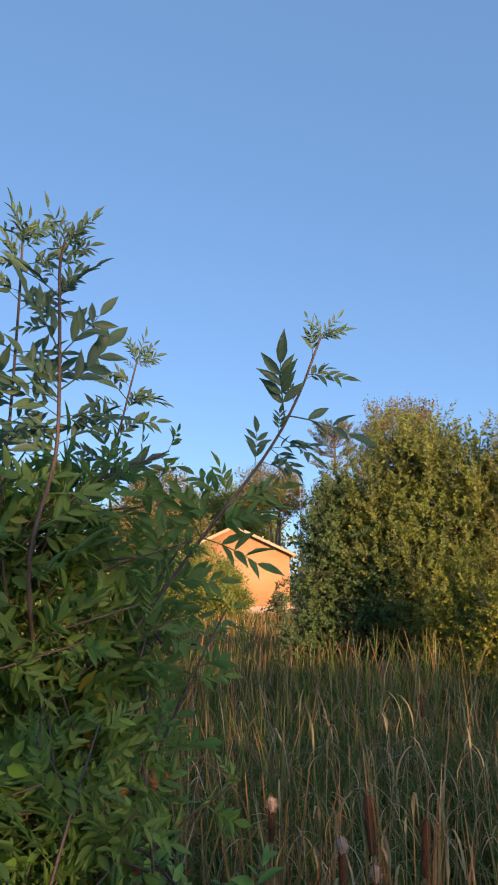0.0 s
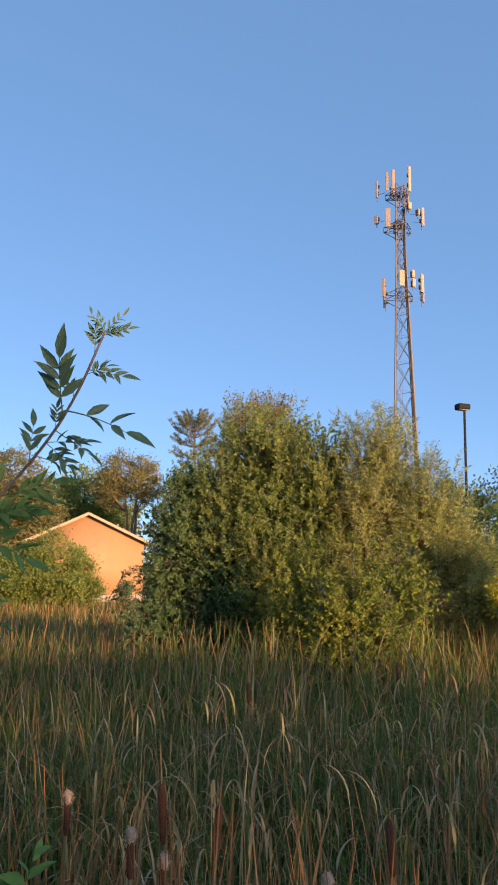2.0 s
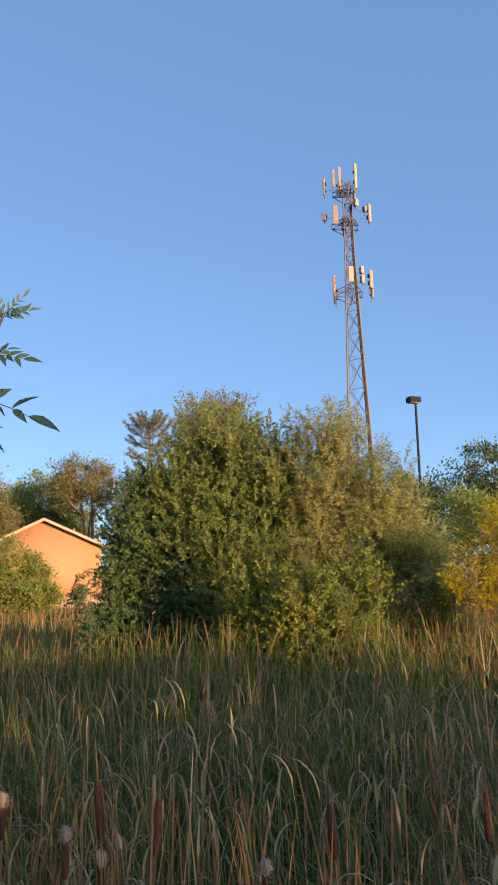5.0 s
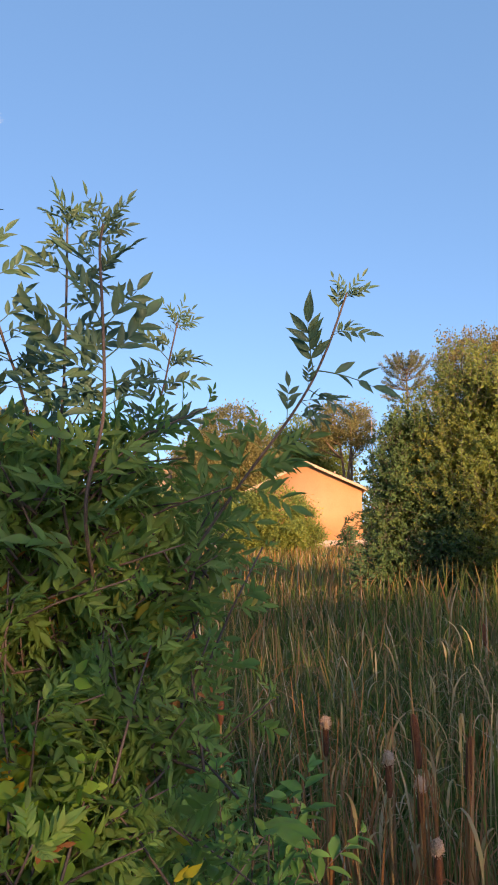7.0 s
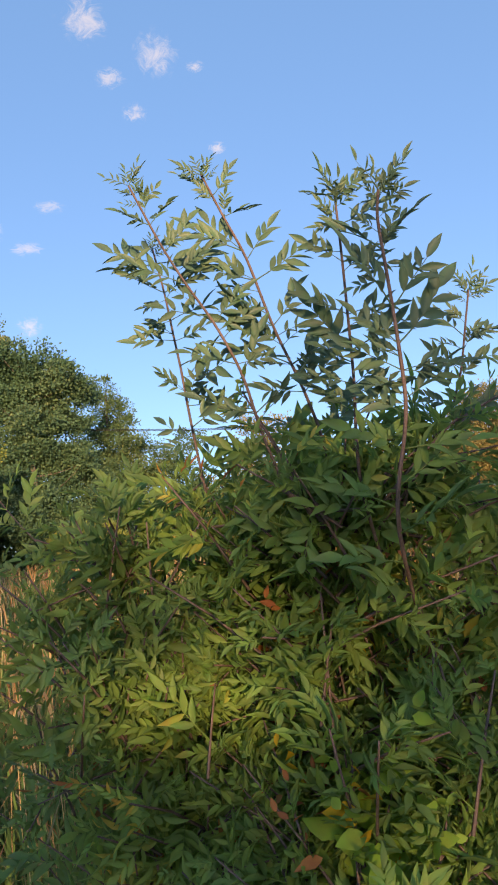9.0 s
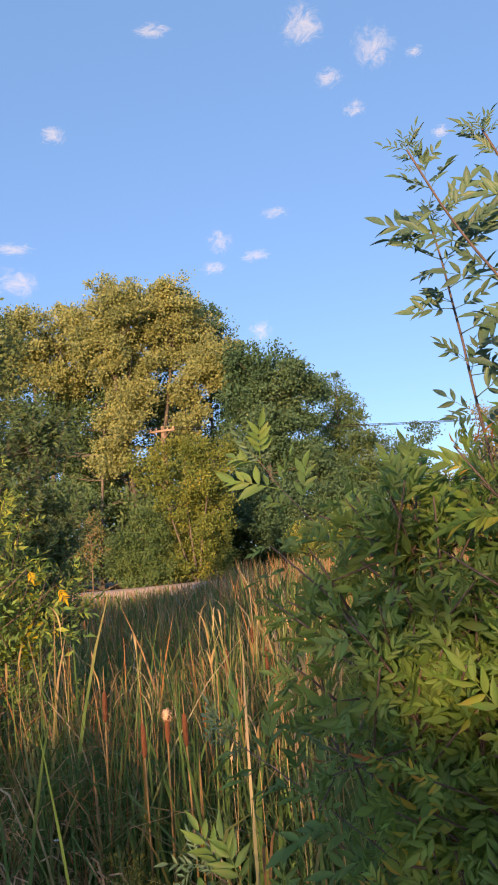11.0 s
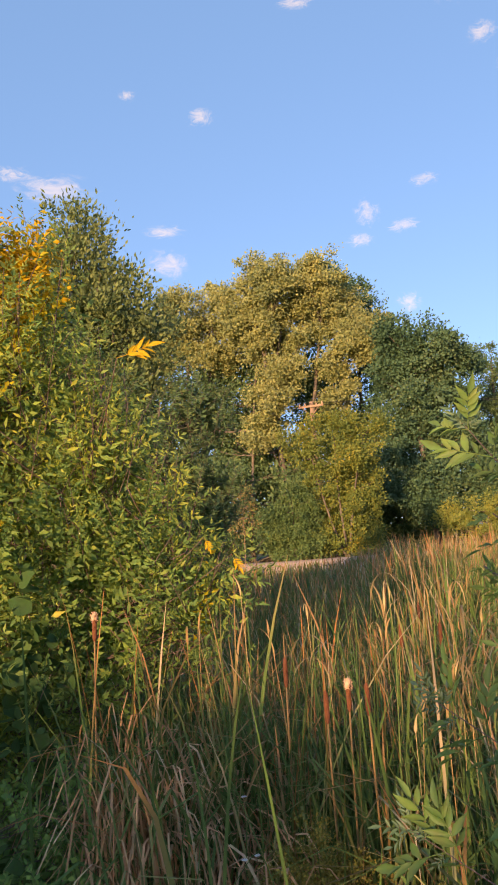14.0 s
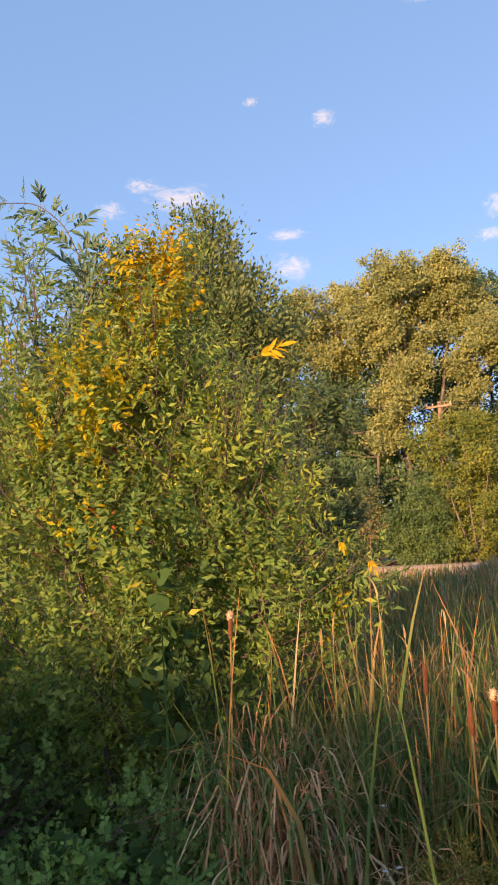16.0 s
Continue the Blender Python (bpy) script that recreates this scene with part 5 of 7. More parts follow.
# ---- trees across the road ----
tree("cottonwood_tree", "tall cottonwood with golden-green leaves and pale limbs", (-46.0, 29.6, 0.7),
     [(-46.2, 26.9, 19.6, 1.8, 1.8, 1.9), (-45.0, 29.0, 19.7, 2.2, 2.2, 2.2), (-44.0, 30.7, 20.1, 1.5, 1.5, 1.8), (-44.3, 32.6, 18.9, 1.4, 1.4, 1.5), (-46.4, 27.4, 16.9, 2.0, 1.8, 1.8), (-44.7, 30.2, 17.1, 2.0, 1.8, 1.8), (-42.5, 32.4, 16.0, 1.6, 1.5, 1.5), (-41.7, 33.8, 15.7, 1.5, 1.5, 1.6),
      (-44.8, 27.3, 12.5, 1.0, 1.0, 2.1), (-45.5, 26.9, 9.6, 1.2, 1.2, 1.4), (-43.4, 31.9, 11.9, 1.0, 1.0, 1.7), (-45.8, 29.0, 14.8, 1.1, 1.1, 1.1), (-43.0, 31.9, 14.0, 0.8, 0.8, 1.0), (-44.9, 28.6, 13.9, 0.8, 0.8, 1.0)],
     L_TALL, stems=[(-46.2, 27.2, 19.0), (-45.2, 29.4, 19.6), (-44.0, 31.4, 17.5)], leaves=(1250, 84), clump=0.5, size=(0.19, 0.15), seed=23, limbs=90, trunk_r=0.3, limb_r=0.045, lumps=(150, 0.7))
# boxelder and maple look shaded through their leaf colour
tree("boxelder_tree", "blue-green tree beside the cottonwood, shade put into its leaf colour", (-47.4, 37.2, 0.7), [(-47.2, 37.3, 20.0, 2.0, 1.7, 1.7), (-48.0, 35.5, 21.5, 1.5, 1.5, 1.6), (-46.8, 38.4, 18.2, 1.5, 1.5, 1.7), (-48.9, 34.5, 19.6, 1.4, 1.4, 1.8), (-46.5, 38.6, 15.4, 1.6, 1.6, 2.0)],
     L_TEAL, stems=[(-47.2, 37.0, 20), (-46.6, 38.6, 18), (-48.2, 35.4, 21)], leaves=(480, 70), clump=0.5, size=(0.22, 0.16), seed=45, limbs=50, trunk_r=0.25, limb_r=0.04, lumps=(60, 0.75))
tree("poplar_tree", "broad tree with gold-green autumn leaves", (-51.6, 24.4, 0.7), [(-51.6, 23.7, 19.2, 1.8, 1.8, 1.9), (-50.4, 25.9, 19.1, 1.7, 1.7, 1.9), (-51.2, 25.0, 17.0, 1.7, 1.5, 1.5), (-52.3, 23.1, 17.0, 1.6, 1.6, 2.0), (-50.4, 26.7, 15.8, 1.2, 1.2, 1.2), (-53.4, 20.6, 16.2, 2.4, 2.4, 3.4), (-54, 18.4, 12.6, 2.6, 2.6, 4.2)],
     L_TALL, stems=[(-51.4, 24.2, 18), (-50.6, 26.0, 17.6), (-53, 21.0, 16)], leaves=(850, 76), clump=0.5, size=(0.21, 0.16), seed=24, limbs=60, trunk_r=0.3, limb_r=0.045, lumps=(100, 0.75))
tree("maple_tree", "dense dark green maple across the road, shade put into its leaf colour", (-37.8, 34.8, 0.7), [(-38.4, 33.9, 14.2, 1.5, 1.5, 1.6), (-37.5, 35.6, 13.7, 1.8, 1.8, 2.0), (-37.1, 36.7, 12.2, 1.5, 1.5, 2.2), (-38.7, 34.1, 11.4, 2.2, 2.0, 2.0), (-37.7, 36.4, 9.4, 2.2, 2.2, 2.2), (-39.0, 34.4, 8.4, 2.2, 2.2, 2.2), (-38.4, 32.1, 5.4, 1.9, 1.9, 2.4), (-37.3, 34.4, 4.8, 2.1, 2.1, 2.4), (-36.7, 37.0, 6.2, 1.7, 1.7, 2.5), (-38.7, 33.1, 15.0, 1.0, 1.0, 1.0), (-36.0, 38.6, 4.0, 1.8, 1.8, 2.6)],
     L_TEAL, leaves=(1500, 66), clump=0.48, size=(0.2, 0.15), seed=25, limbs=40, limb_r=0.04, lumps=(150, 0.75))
tree("small_oak", "small open-crowned dark tree beyond the marsh", (-40.6, 44.6, 0.7), [(-40.6, 44.4, 13.8, 1.4, 1.4, 1.4), (-41.3, 43.7, 11.9, 1.2, 1.2, 1.6), (-40.6, 45.1, 10.9, 1.6, 1.6, 2.4), (-41.5, 44.0, 9.3, 1.6, 1.6, 2.0), (-38.6, 46.2, 8.6, 2.0, 2.0, 2.6), (-36.0, 47, 7.0, 2.2, 2.2, 3.0), (-34.0, 47, 4.2, 2.4, 2.4, 3.4), (-31.0, 48.5, 4.2, 2.4, 2.4, 3.4), (-28, 50, 3.8, 2.4, 2.4, 3.2), (-39.5, 43.6, 8.0, 2.0, 2.0, 2.4), (-37.8, 43.4, 5.2, 2.2, 2.2, 2.6), (-36.5, 44.2, 3.3, 2.2, 2.2, 2.4)],
     L_DARKTREE, leaves=(1250, 56), clump=0.5, size=(0.19, 0.13), seed=26, limbs=50, limb_r=0.035, lumps=(100, 0.8))
tree("far_orange_tree", "distant rounded orange autumn tree", (-37.3, 62.0, 0.7), [(-37.3, 61.6, 9.4, 2.8, 2.8, 4.2), (-33.4, 63, 7.4, 2.8, 2.8, 3.6)], L_ORANGE, leaves=(230, 50), clump=0.8, size=(0.26, 0.18), seed=27)
tree("young_maple", "young tree turning yellow in front of the road trees", (-34.4, 24.8, 0.7), [(-35.1, 23.3, 6.8, 1.1, 1.1, 1.3), (-34.2, 24.8, 7.0, 1.4, 1.4, 1.5), (-33.5, 26.0, 7.2, 1.2, 1.2, 1.6), (-34.9, 24.2, 5.2, 1.8, 1.3, 1.3), (-33.9, 25.9, 5.0, 1.3, 1.3, 1.5), (-34.7, 25.1, 3.0, 1.8, 1.5, 1.5), (-34.8, 23.6, 7.9, 0.7, 0.7, 0.8), (-34.0, 26.5, 2.5, 1.0, 1.0, 1.5), (-34.6, 24.6, 1.7, 1.7, 1.4, 0.9)],
     L_MAPLE, stems=[(-34.4, 24.7, 7.8), (-33.5, 26.0, 7.4), (-35.0, 23.4, 7.0)], leaves=(540, 60), clump=0.34, size=(0.16, 0.09), seed=28, limbs=60, trunk_r=0.08, limb_r=0.02, lumps=(80, 0.5))
tree("roadside_bush", "leafy green bush beside the road", (-35.3, 22.2, 0.7), [(-35.2, 22.1, 3.4, 1.2, 1.2, 1.6), (-35.7, 21.6, 2.0, 1.1, 1.1, 1.1), (-35.0, 22.8, 2.2, 1.3, 1.3, 1.3), (-35.8, 21.1, 2.9, 0.8, 0.8, 1.1)], L_DOGWOOD, category="bush", leaves=(330, 52), clump=0.28, size=(0.14, 0.09), seed=29, limbs=30, trunk_r=0.05, limb_r=0.02, lumps=(30, 0.5))
tree("verge_bush", "low olive bush at the marsh edge below the maple", (-34.0, 34.4, 0.6), [(-34.7, 33.1, 2.6, 1.4, 0.9, 1.1), (-33.9, 34.6, 2.6, 1.4, 1.0, 1.2), (-33.2, 35.8, 2.8, 1.3, 1.0, 1.3)], L_SHRUB, category="bush", leaves=(200, 45), clump=0.3, size=(0.14, 0.08), seed=46, limbs=30, trunk_r=0.05, limb_r=0.02)
# low thicket, plus high dark lobes added to stand for shaded crown interiors
tree("thicket_shade_fill", "dark thicket under the road trees, with added dark leaf masses for shaded crown interiors", (-44.0, 24.5, 0.7), [(-44, 22, 4.0, 3.0, 3.0, 3.8), (-46.5, 18.5, 4.0, 3.2, 3.0, 4.2), (-41.8, 26.5, 3.4, 2.4, 2.4, 3.2), (-50.6, 27.2, 12.4, 2.2, 2.2, 2.8), (-50.7, 28.0, 8.9, 2.4, 2.4, 2.6), (-48.2, 32.8, 12.4, 2.0, 2.0, 2.1), (-49.4, 33.8, 15.4, 1.7, 1.7, 1.7), (-52.0, 24.6, 12.6, 2.1, 2.1, 3.0), (-46, 31.6, 8.4, 2.4, 2.4, 2.6), (-46, 38, 7.0, 3.0, 3.0, 6.0), (-53, 27, 8, 3.2, 3, 6.5), (-42, 42, 5, 3, 3, 5), (-49.5, 36.5, 12.0, 2.4, 2.4, 4.0), (-45.0, 35.5, 6.5, 2.6, 2.6, 5.0), (-42.0, 31.0, 4.0, 2.4, 2.4, 3.6), (-53.0, 21.0, 9.0, 2.6, 2.6, 4.0), (-52.6, 27.6, 15.6, 2.0, 2.0, 2.2), (-51.2, 31.4, 16.2, 1.9, 1.9, 2.0), (-46, 33.5, 3.2, 3, 3, 3.5), (-42.5, 35.5, 3, 2.6, 2.6, 3.2), (-48, 29.5, 4, 2.6, 2.6, 3.6), (-56.5, 22.0, 10.0, 2.8, 2.8, 4.5), (-55.5, 30.0, 10.0, 2.8, 2.8, 3.5), (-51.5, 30.5, 13.4, 2.0, 2.0, 2.4), (-49.5, 31.0, 7.0, 2.4, 2.4, 3.0), (-47.5, 28.0, 6.0, 2.2, 2.2, 3.0), (-47.9, 35.3, 14.4, 1.3, 1.3, 1.5), (-50.0, 29.5, 15.2, 1.4, 1.4, 1.6)],
     L_DARKTREE, category="bush", leaves=(2900, 46), clump=0.75, size=(0.26, 0.17), seed=30, limbs=80, trunk_r=0.15, limb_r=0.05)
tree("red_twig_bush", "small reddish half-bare bush in the shade", (-33.9, 18.3, 0.9), [(-33.9, 18.3, 3.6, 0.7, 0.7, 1.4)], L_BROWN, M_REDBARK, category="bush", leaves=(46, 18), clump=0.3, size=(0.12, 0.06), seed=31, limbs=26, trunk_r=0.03, limb_r=0.012)
tree("crabapple_tree", "tall leafy tree with upright twigs behind the near bushes", (-14.79, 4.42, 0.1), [(-14.88, 4.5, 7.54, 0.77, 0.77, 1.44), (-14.96, 4.17, 6.18, 1.53, 1.53, 2.38), (-14.71, 5.1, 5.84, 1.27, 1.19, 2.21), (-14.88, 2.89, 5.33, 1.53, 1.53, 2.38), (-14.79, 4.42, 3.29, 1.87, 1.87, 2.21)],
     L_FARTREE, stems=[(-14.88, 4.17, 8.22), (-14.71, 5.1, 7.54), (-14.96, 3.06, 7.2), (-14.88, 4.59, 8.39)], leaves=(1150, 64), clump=0.36, size=(0.105, 0.056), seed=32, limbs=120, trunk_r=0.1, limb_r=0.025, upright=0.6)
spray_bush("willow_thicket", "grey-green willow thicket with narrow leaves", (-11.6, 4.3, 0.0), [(-11.4, 4.6, 2.9, 0.9, 0.9, 1.7), (-11.9, 3.4, 3.6, 1.0, 1.0, 2.0), (-11.2, 5.0, 1.7, 0.6, 0.7, 1.0), (-12.2, 2.4, 3.4, 1.1, 1.1, 2.2), (-12.4, 1.0, 3.2, 1.1, 1.1, 2.0), (-11.5, 5.3, 4.3, 0.6, 0.6, 0.7), (-11.2, 5.3, 2.7, 0.6, 0.6, 0.8)],
           L_DARKTREE, M_BARK, [(-11.4, 4.6, 4.4), (-11.9, 3.4, 5.4), (-12.2, 2.4, 5.4), (-11.2, 5.0, 2.6), (-12.4, 1.0, 5.0)], 2200, 34, 0.75, 0.12, 0.04, DIAMOND, None, 1.1, 0.25, 0.04, 0.004, seed=33)

# ---- near bushes on the bank ----
ash_bush = spray_bush("ash_bush", "bushy young ash with leaves turning yellow", (-5.0, 0.8, 0.4), [(-5.25, 0.3, 2.85, 0.65, 0.6, 1.2), (-4.95, 0.95, 2.9, 0.55, 0.5, 1.15), (-4.7, 1.4, 2.4, 0.45, 0.42, 0.95), (-4.5, 1.7, 1.9, 0.35, 0.35, 0.6), (-4.85, 0.9, 1.5, 0.6, 0.5, 0.6), (-5.5, 0.9, 3.45, 0.55, 0.5, 0.7), (-5.2, 0.75, 1.1, 0.55, 0.5, 0.5)],
           L_YGREEN, M_TWIG, [(-5.3, 0.2, 3.7), (-5.0, 0.9, 3.8), (-4.75, 1.4, 3.1), (-4.55, 1.7, 2.4), (-5.45, 0.9, 4.1)], 1050, 8, 0.5, 0.15, 1.0, FOLDED, UNIT_SOUPS, 1.1, 0.15, 0.022, 0.0035, seed=34,
           more=[([(-5.0, 0.7, 2.2, 0.8, 0.8, 1.4), (-4.7, 1.3, 1.9, 0.5, 0.5, 1.0)], L_ASHBUSH, 900, 20, 0.45, 0.065, 0.026, FOLDED),
                 ([(-5.5, 1.0, 3.95, 0.28, 0.25, 0.32), (-5.3, 0.9, 3.5, 0.25, 0.25, 0.35), (-5.1, 0.3, 2.9, 0.35, 0.35, 0.5), (-4.75, 0.5, 2.3, 0.2, 0.3, 0.3), (-4.5, 1.75, 1.75, 0.2, 0.2, 0.25)], L_YELLOW, 60, 12, 0.4, 0.07, 0.03, FOLDED),
                 ([(-5.0, 0.92, 3.74, 0.30, 0.28, 0.36)], L_YLEAF, 130, 12, 0.4, 0.08, 0.036, FOLDED), ([(-4.95, 0.92, 3.6, 0.38, 0.34, 0.5), (-4.8, 0.5, 3.0, 0.3, 0.3, 0.4)], L_YELLOW, 130, 12, 0.4, 0.075, 0.034, FOLDED),
                 ([(-5.3, 0.35, 3.2, 0.2, 0.2, 0.5), (-5.05, 0.75, 2.7, 0.15, 0.2, 0.2), (-4.9, 0.6, 2.3, 0.15, 0.2, 0.15)], L_RED, 20, 10, 0.3, 0.06, 0.02, FOLDED)])
spray_bush("grape_vine_bush", "low green bush hung with broad vine leaves", (-5.6, -0.4, 0.4), [(-5.7, -0.5, 2.0, 0.8, 0.7, 1.3), (-6.0, -1.3, 1.8, 0.8, 0.7, 1.1), (-5.1, -0.2, 1.3, 0.5, 0.45, 0.7), (-5.7, -0.2, 2.9, 0.45, 0.45, 0.8)],
           L_YGREEN, M_TWIG, [(-5.8, -0.5, 3.2), (-6.1, -1.3, 2.8), (-5.2, -0.2, 1.9)], 900, 20, 0.5, 0.062, 0.036, FOLDED, None, 0.8, 0.2, 0.02, 0.003, seed=35,
           more=[([(-4.38, 0.78, 1.45, 0.12, 0.16, 0.5)], L_VINE, 26, 4, 0.3, 0.12, 0.11, OVAL), ([(-5.0, -0.2, 1.2, 0.4, 0.4, 0.5)], L_VINE, 24, 6, 0.3, 0.10, 0.09, OVAL)])
spray_bush("honeysuckle_bush", "small-leaved yellowish green bush on the bank", (-6.9, 0.1, 0.4), [(-7.0, 0.3, 1.5, 0.8, 0.7, 1.1), (-6.5, -0.5, 1.5, 0.8, 0.7, 1.1), (-7.4, 0.3, 2.7, 0.8, 0.7, 1.1), (-6.3, 0.2, 1.1, 0.6, 0.5, 0.7), (-6.6, -0.2, 2.9, 0.7, 0.6, 0.9), (-7.1, 0.35, 3.35, 0.55, 0.45, 0.5)],
           L_YGREEN, M_TWIG, [(-7.1, 0.3, 3.2), (-6.5, -0.5, 3.0), (-7.6, 0.3, 3.4), (-6.3, 0.2, 1.7)], 1100, 18, 0.5, 0.065, 0.038, DIAMOND, None, 0.9, 0.2, 0.02, 0.003, seed=37)
tree("dead_shrub", "bare grey dead twigs above the bank bushes", (-7.0, 0.15, 0.4), [(-7.0, 0.2, 3.9, 0.45, 0.45, 0.35)], L_BROWN, M_DEAD, category="bush", stems=[(-7.2, 0.0, 4.2), (-6.9, 0.3, 4.2), (-7.0, 0.15, 4.0)],
     leaves=(26, 3), clump=0.1, size=(0.03, 0.015), seed=38, limbs=26, trunk_r=0.02, limb_r=0.007)
spray_bush("bank_weeds", "dark low weeds covering the bank", (-4.5, 0.1, 0.4), [(-4.8, -0.2, 0.68, 0.7, 0.6, 0.3), (-4.2, 0.45, 0.62, 0.55, 0.45, 0.28), (-5.4, -0.6, 0.8, 0.7, 0.7, 0.4), (-3.9, 0.1, 0.6, 0.5, 0.5, 0.22), (-3.55, 0.7, 0.5, 0.35, 0.3, 0.25), (-4.4, -0.9, 0.6, 0.6, 0.6, 0.22), (-5.3, 0.35, 1.0, 0.6, 0.5, 0.55), (-5.9, 0.1, 1.0, 0.7, 0.6, 0.6), (-4.7, 0.8, 0.75, 0.5, 0.4, 0.35), (-3.8, 0.85, 0.65, 0.4, 0.3, 0.32), (-4.3, 0.95, 0.8, 0.4, 0.35, 0.4)],
           L_DARKHERB, M_TWIG, [(-4.7, -0.1, 0.8), (-4.2, 0.5, 0.8)], 1900, 14, 0.24, 0.052, 0.034, DIAMOND, None, 1.1, 0.15, 0.005, 0.0016, category="weeds", seed=36,
           more=[([(-4.6, 0.3, 0.6, 0.6, 0.4, 0.2), (-3.9, 0.6, 0.6, 0.3, 0.3, 0.25)], L_VINE, 40, 4, 0.2, 0.12, 0.11, OVAL)])

# unseen trees added behind the viewer to cast shade over the near marsh
for k, (q, top, r) in enumerate(((0.4, 5.0, 1.25), (-3.4, 4.15, 1.0), (2.7, 5.6, 1.5), (4.8, 5.4, 1.4), (6.3, 4.9, 1.1), (-2.2, 4.0, 1.4), (-4.9, 3.5, 1.4), (-7.4, 3.3, 1.4))):
    bx, by = 14 * 0.602 + q * 0.799, -14 * 0.799 + q * 0.602
    tree("shade_tree", "unseen leafy tree added behind the viewer to cast shade", (bx, by, 0.5), [(bx, by, top - r - 0.3, r, r, r + 0.2), (bx + 0.3, by + 0.4, max(1.6, top - 3.2), r, r, 1.5)],
         L_DARKTREE, leaves=(150, 34) if 0 < q < 1 else (190, 34) if q > -1 else (340, 44), clump=0.42, size=(0.16, 0.10), seed=60 + k, limbs=30, trunk_r=0.1, limb_r=0.03, group="shade trees")


# ---- the near ash sapling ----


def leaf_pose(at, along, up, size):
    y = Vector(along).normalized()
    x = y.cross(Vector(up)).normalized()
    z = x.cross(y)
    m = Matrix((x, y, z)).transposed().to_4x4()
    return Matrix.Translation(at) @ m @ Matrix.Scale(size, 4)


def smooth_path(pts, k=6):
    fine = []
    for a, b in zip(pts[:-1], pts[1:]):
        fine += [np.asarray(a) + (np.asarray(b) - np.asarray(a)) * u / k for u in range(k)]
    arr = np.array(fine + [np.asarray(pts[-1])], float)
    for _ in range(4):
        arr[1:-1] = (arr[:-2] + arr[1:-1] * 2 + arr[2:]) / 4
    return arr


def shoot(root, origin, pts, r, rng, leaves, right, meshes=LEAF_MESHES, tuft=0.06):
    """A leafy shoot. leaves: (height, turn from the stem in degrees, + to the left, length); right: the level direction across the spray.
    A tuft of small young leaves ends the shoot."""
    arr = smooth_path(pts)
    s = Soup()
    s.tube(arr - np.array(origin), r * 0.62, r * 0.34, 7)
    part("stem", s.mesh("stem", M_TWIG, True), root)
    right = Vector(right).normalized()
    front = right.cross(Vector((0, 0, 1)))
    for z, turn, length in leaves:
        i = int(np.argmin(np.abs(arr[:, 2] - z)))
        p, axis = arr[i], Vector(unit(arr[min(i + 2, len(arr) - 1)] - arr[max(i - 2, 0)]))
        d = Matrix.Rotation(radians(turn), 3, -front) @ axis
        d = d + front * rng.normal(0, 0.3) + Vector((0, 0, 0.1))
        up = Vector((0, 0, 0.35)) + front * rng.uniform(0.2, 1.2) + right * rng.normal(0, 0.4)
        # lower leaves take the lit copy, brightened by colour
        pick = meshes if z > 2.2 else LIT_MESHES
        part("leaf", pick[rng.integers(len(pick))], root, at=leaf_pose(Vector(p) - origin, d, up + Vector((0, 0, max(0.0, 2.3 - z) * 1.5)), length * rng.uniform(1.08, 1.3)))
    if tuft:
        axis = Vector(unit(arr[-1] - arr[-4]))
        for k, (turn, tip) in enumerate(((4, 1.0), (52, 0.9), (-45, 0.95), (28, 0.7), (-24, 0.75), (70, 0.6), (-65, 0.6))):
            d = Matrix.Rotation(radians(turn + rng.normal() * 10), 3, -front) @ axis + front * rng.normal(0, 0.45)
            part("leaf", SMALL_MESHES[k % 4], root, at=leaf_pose(Vector(arr[-1 - k // 3]) - origin, d, front + Vector((0, 0, 0.5)) + right * rng.normal(0, 0.4), tuft * tip))
    return arr


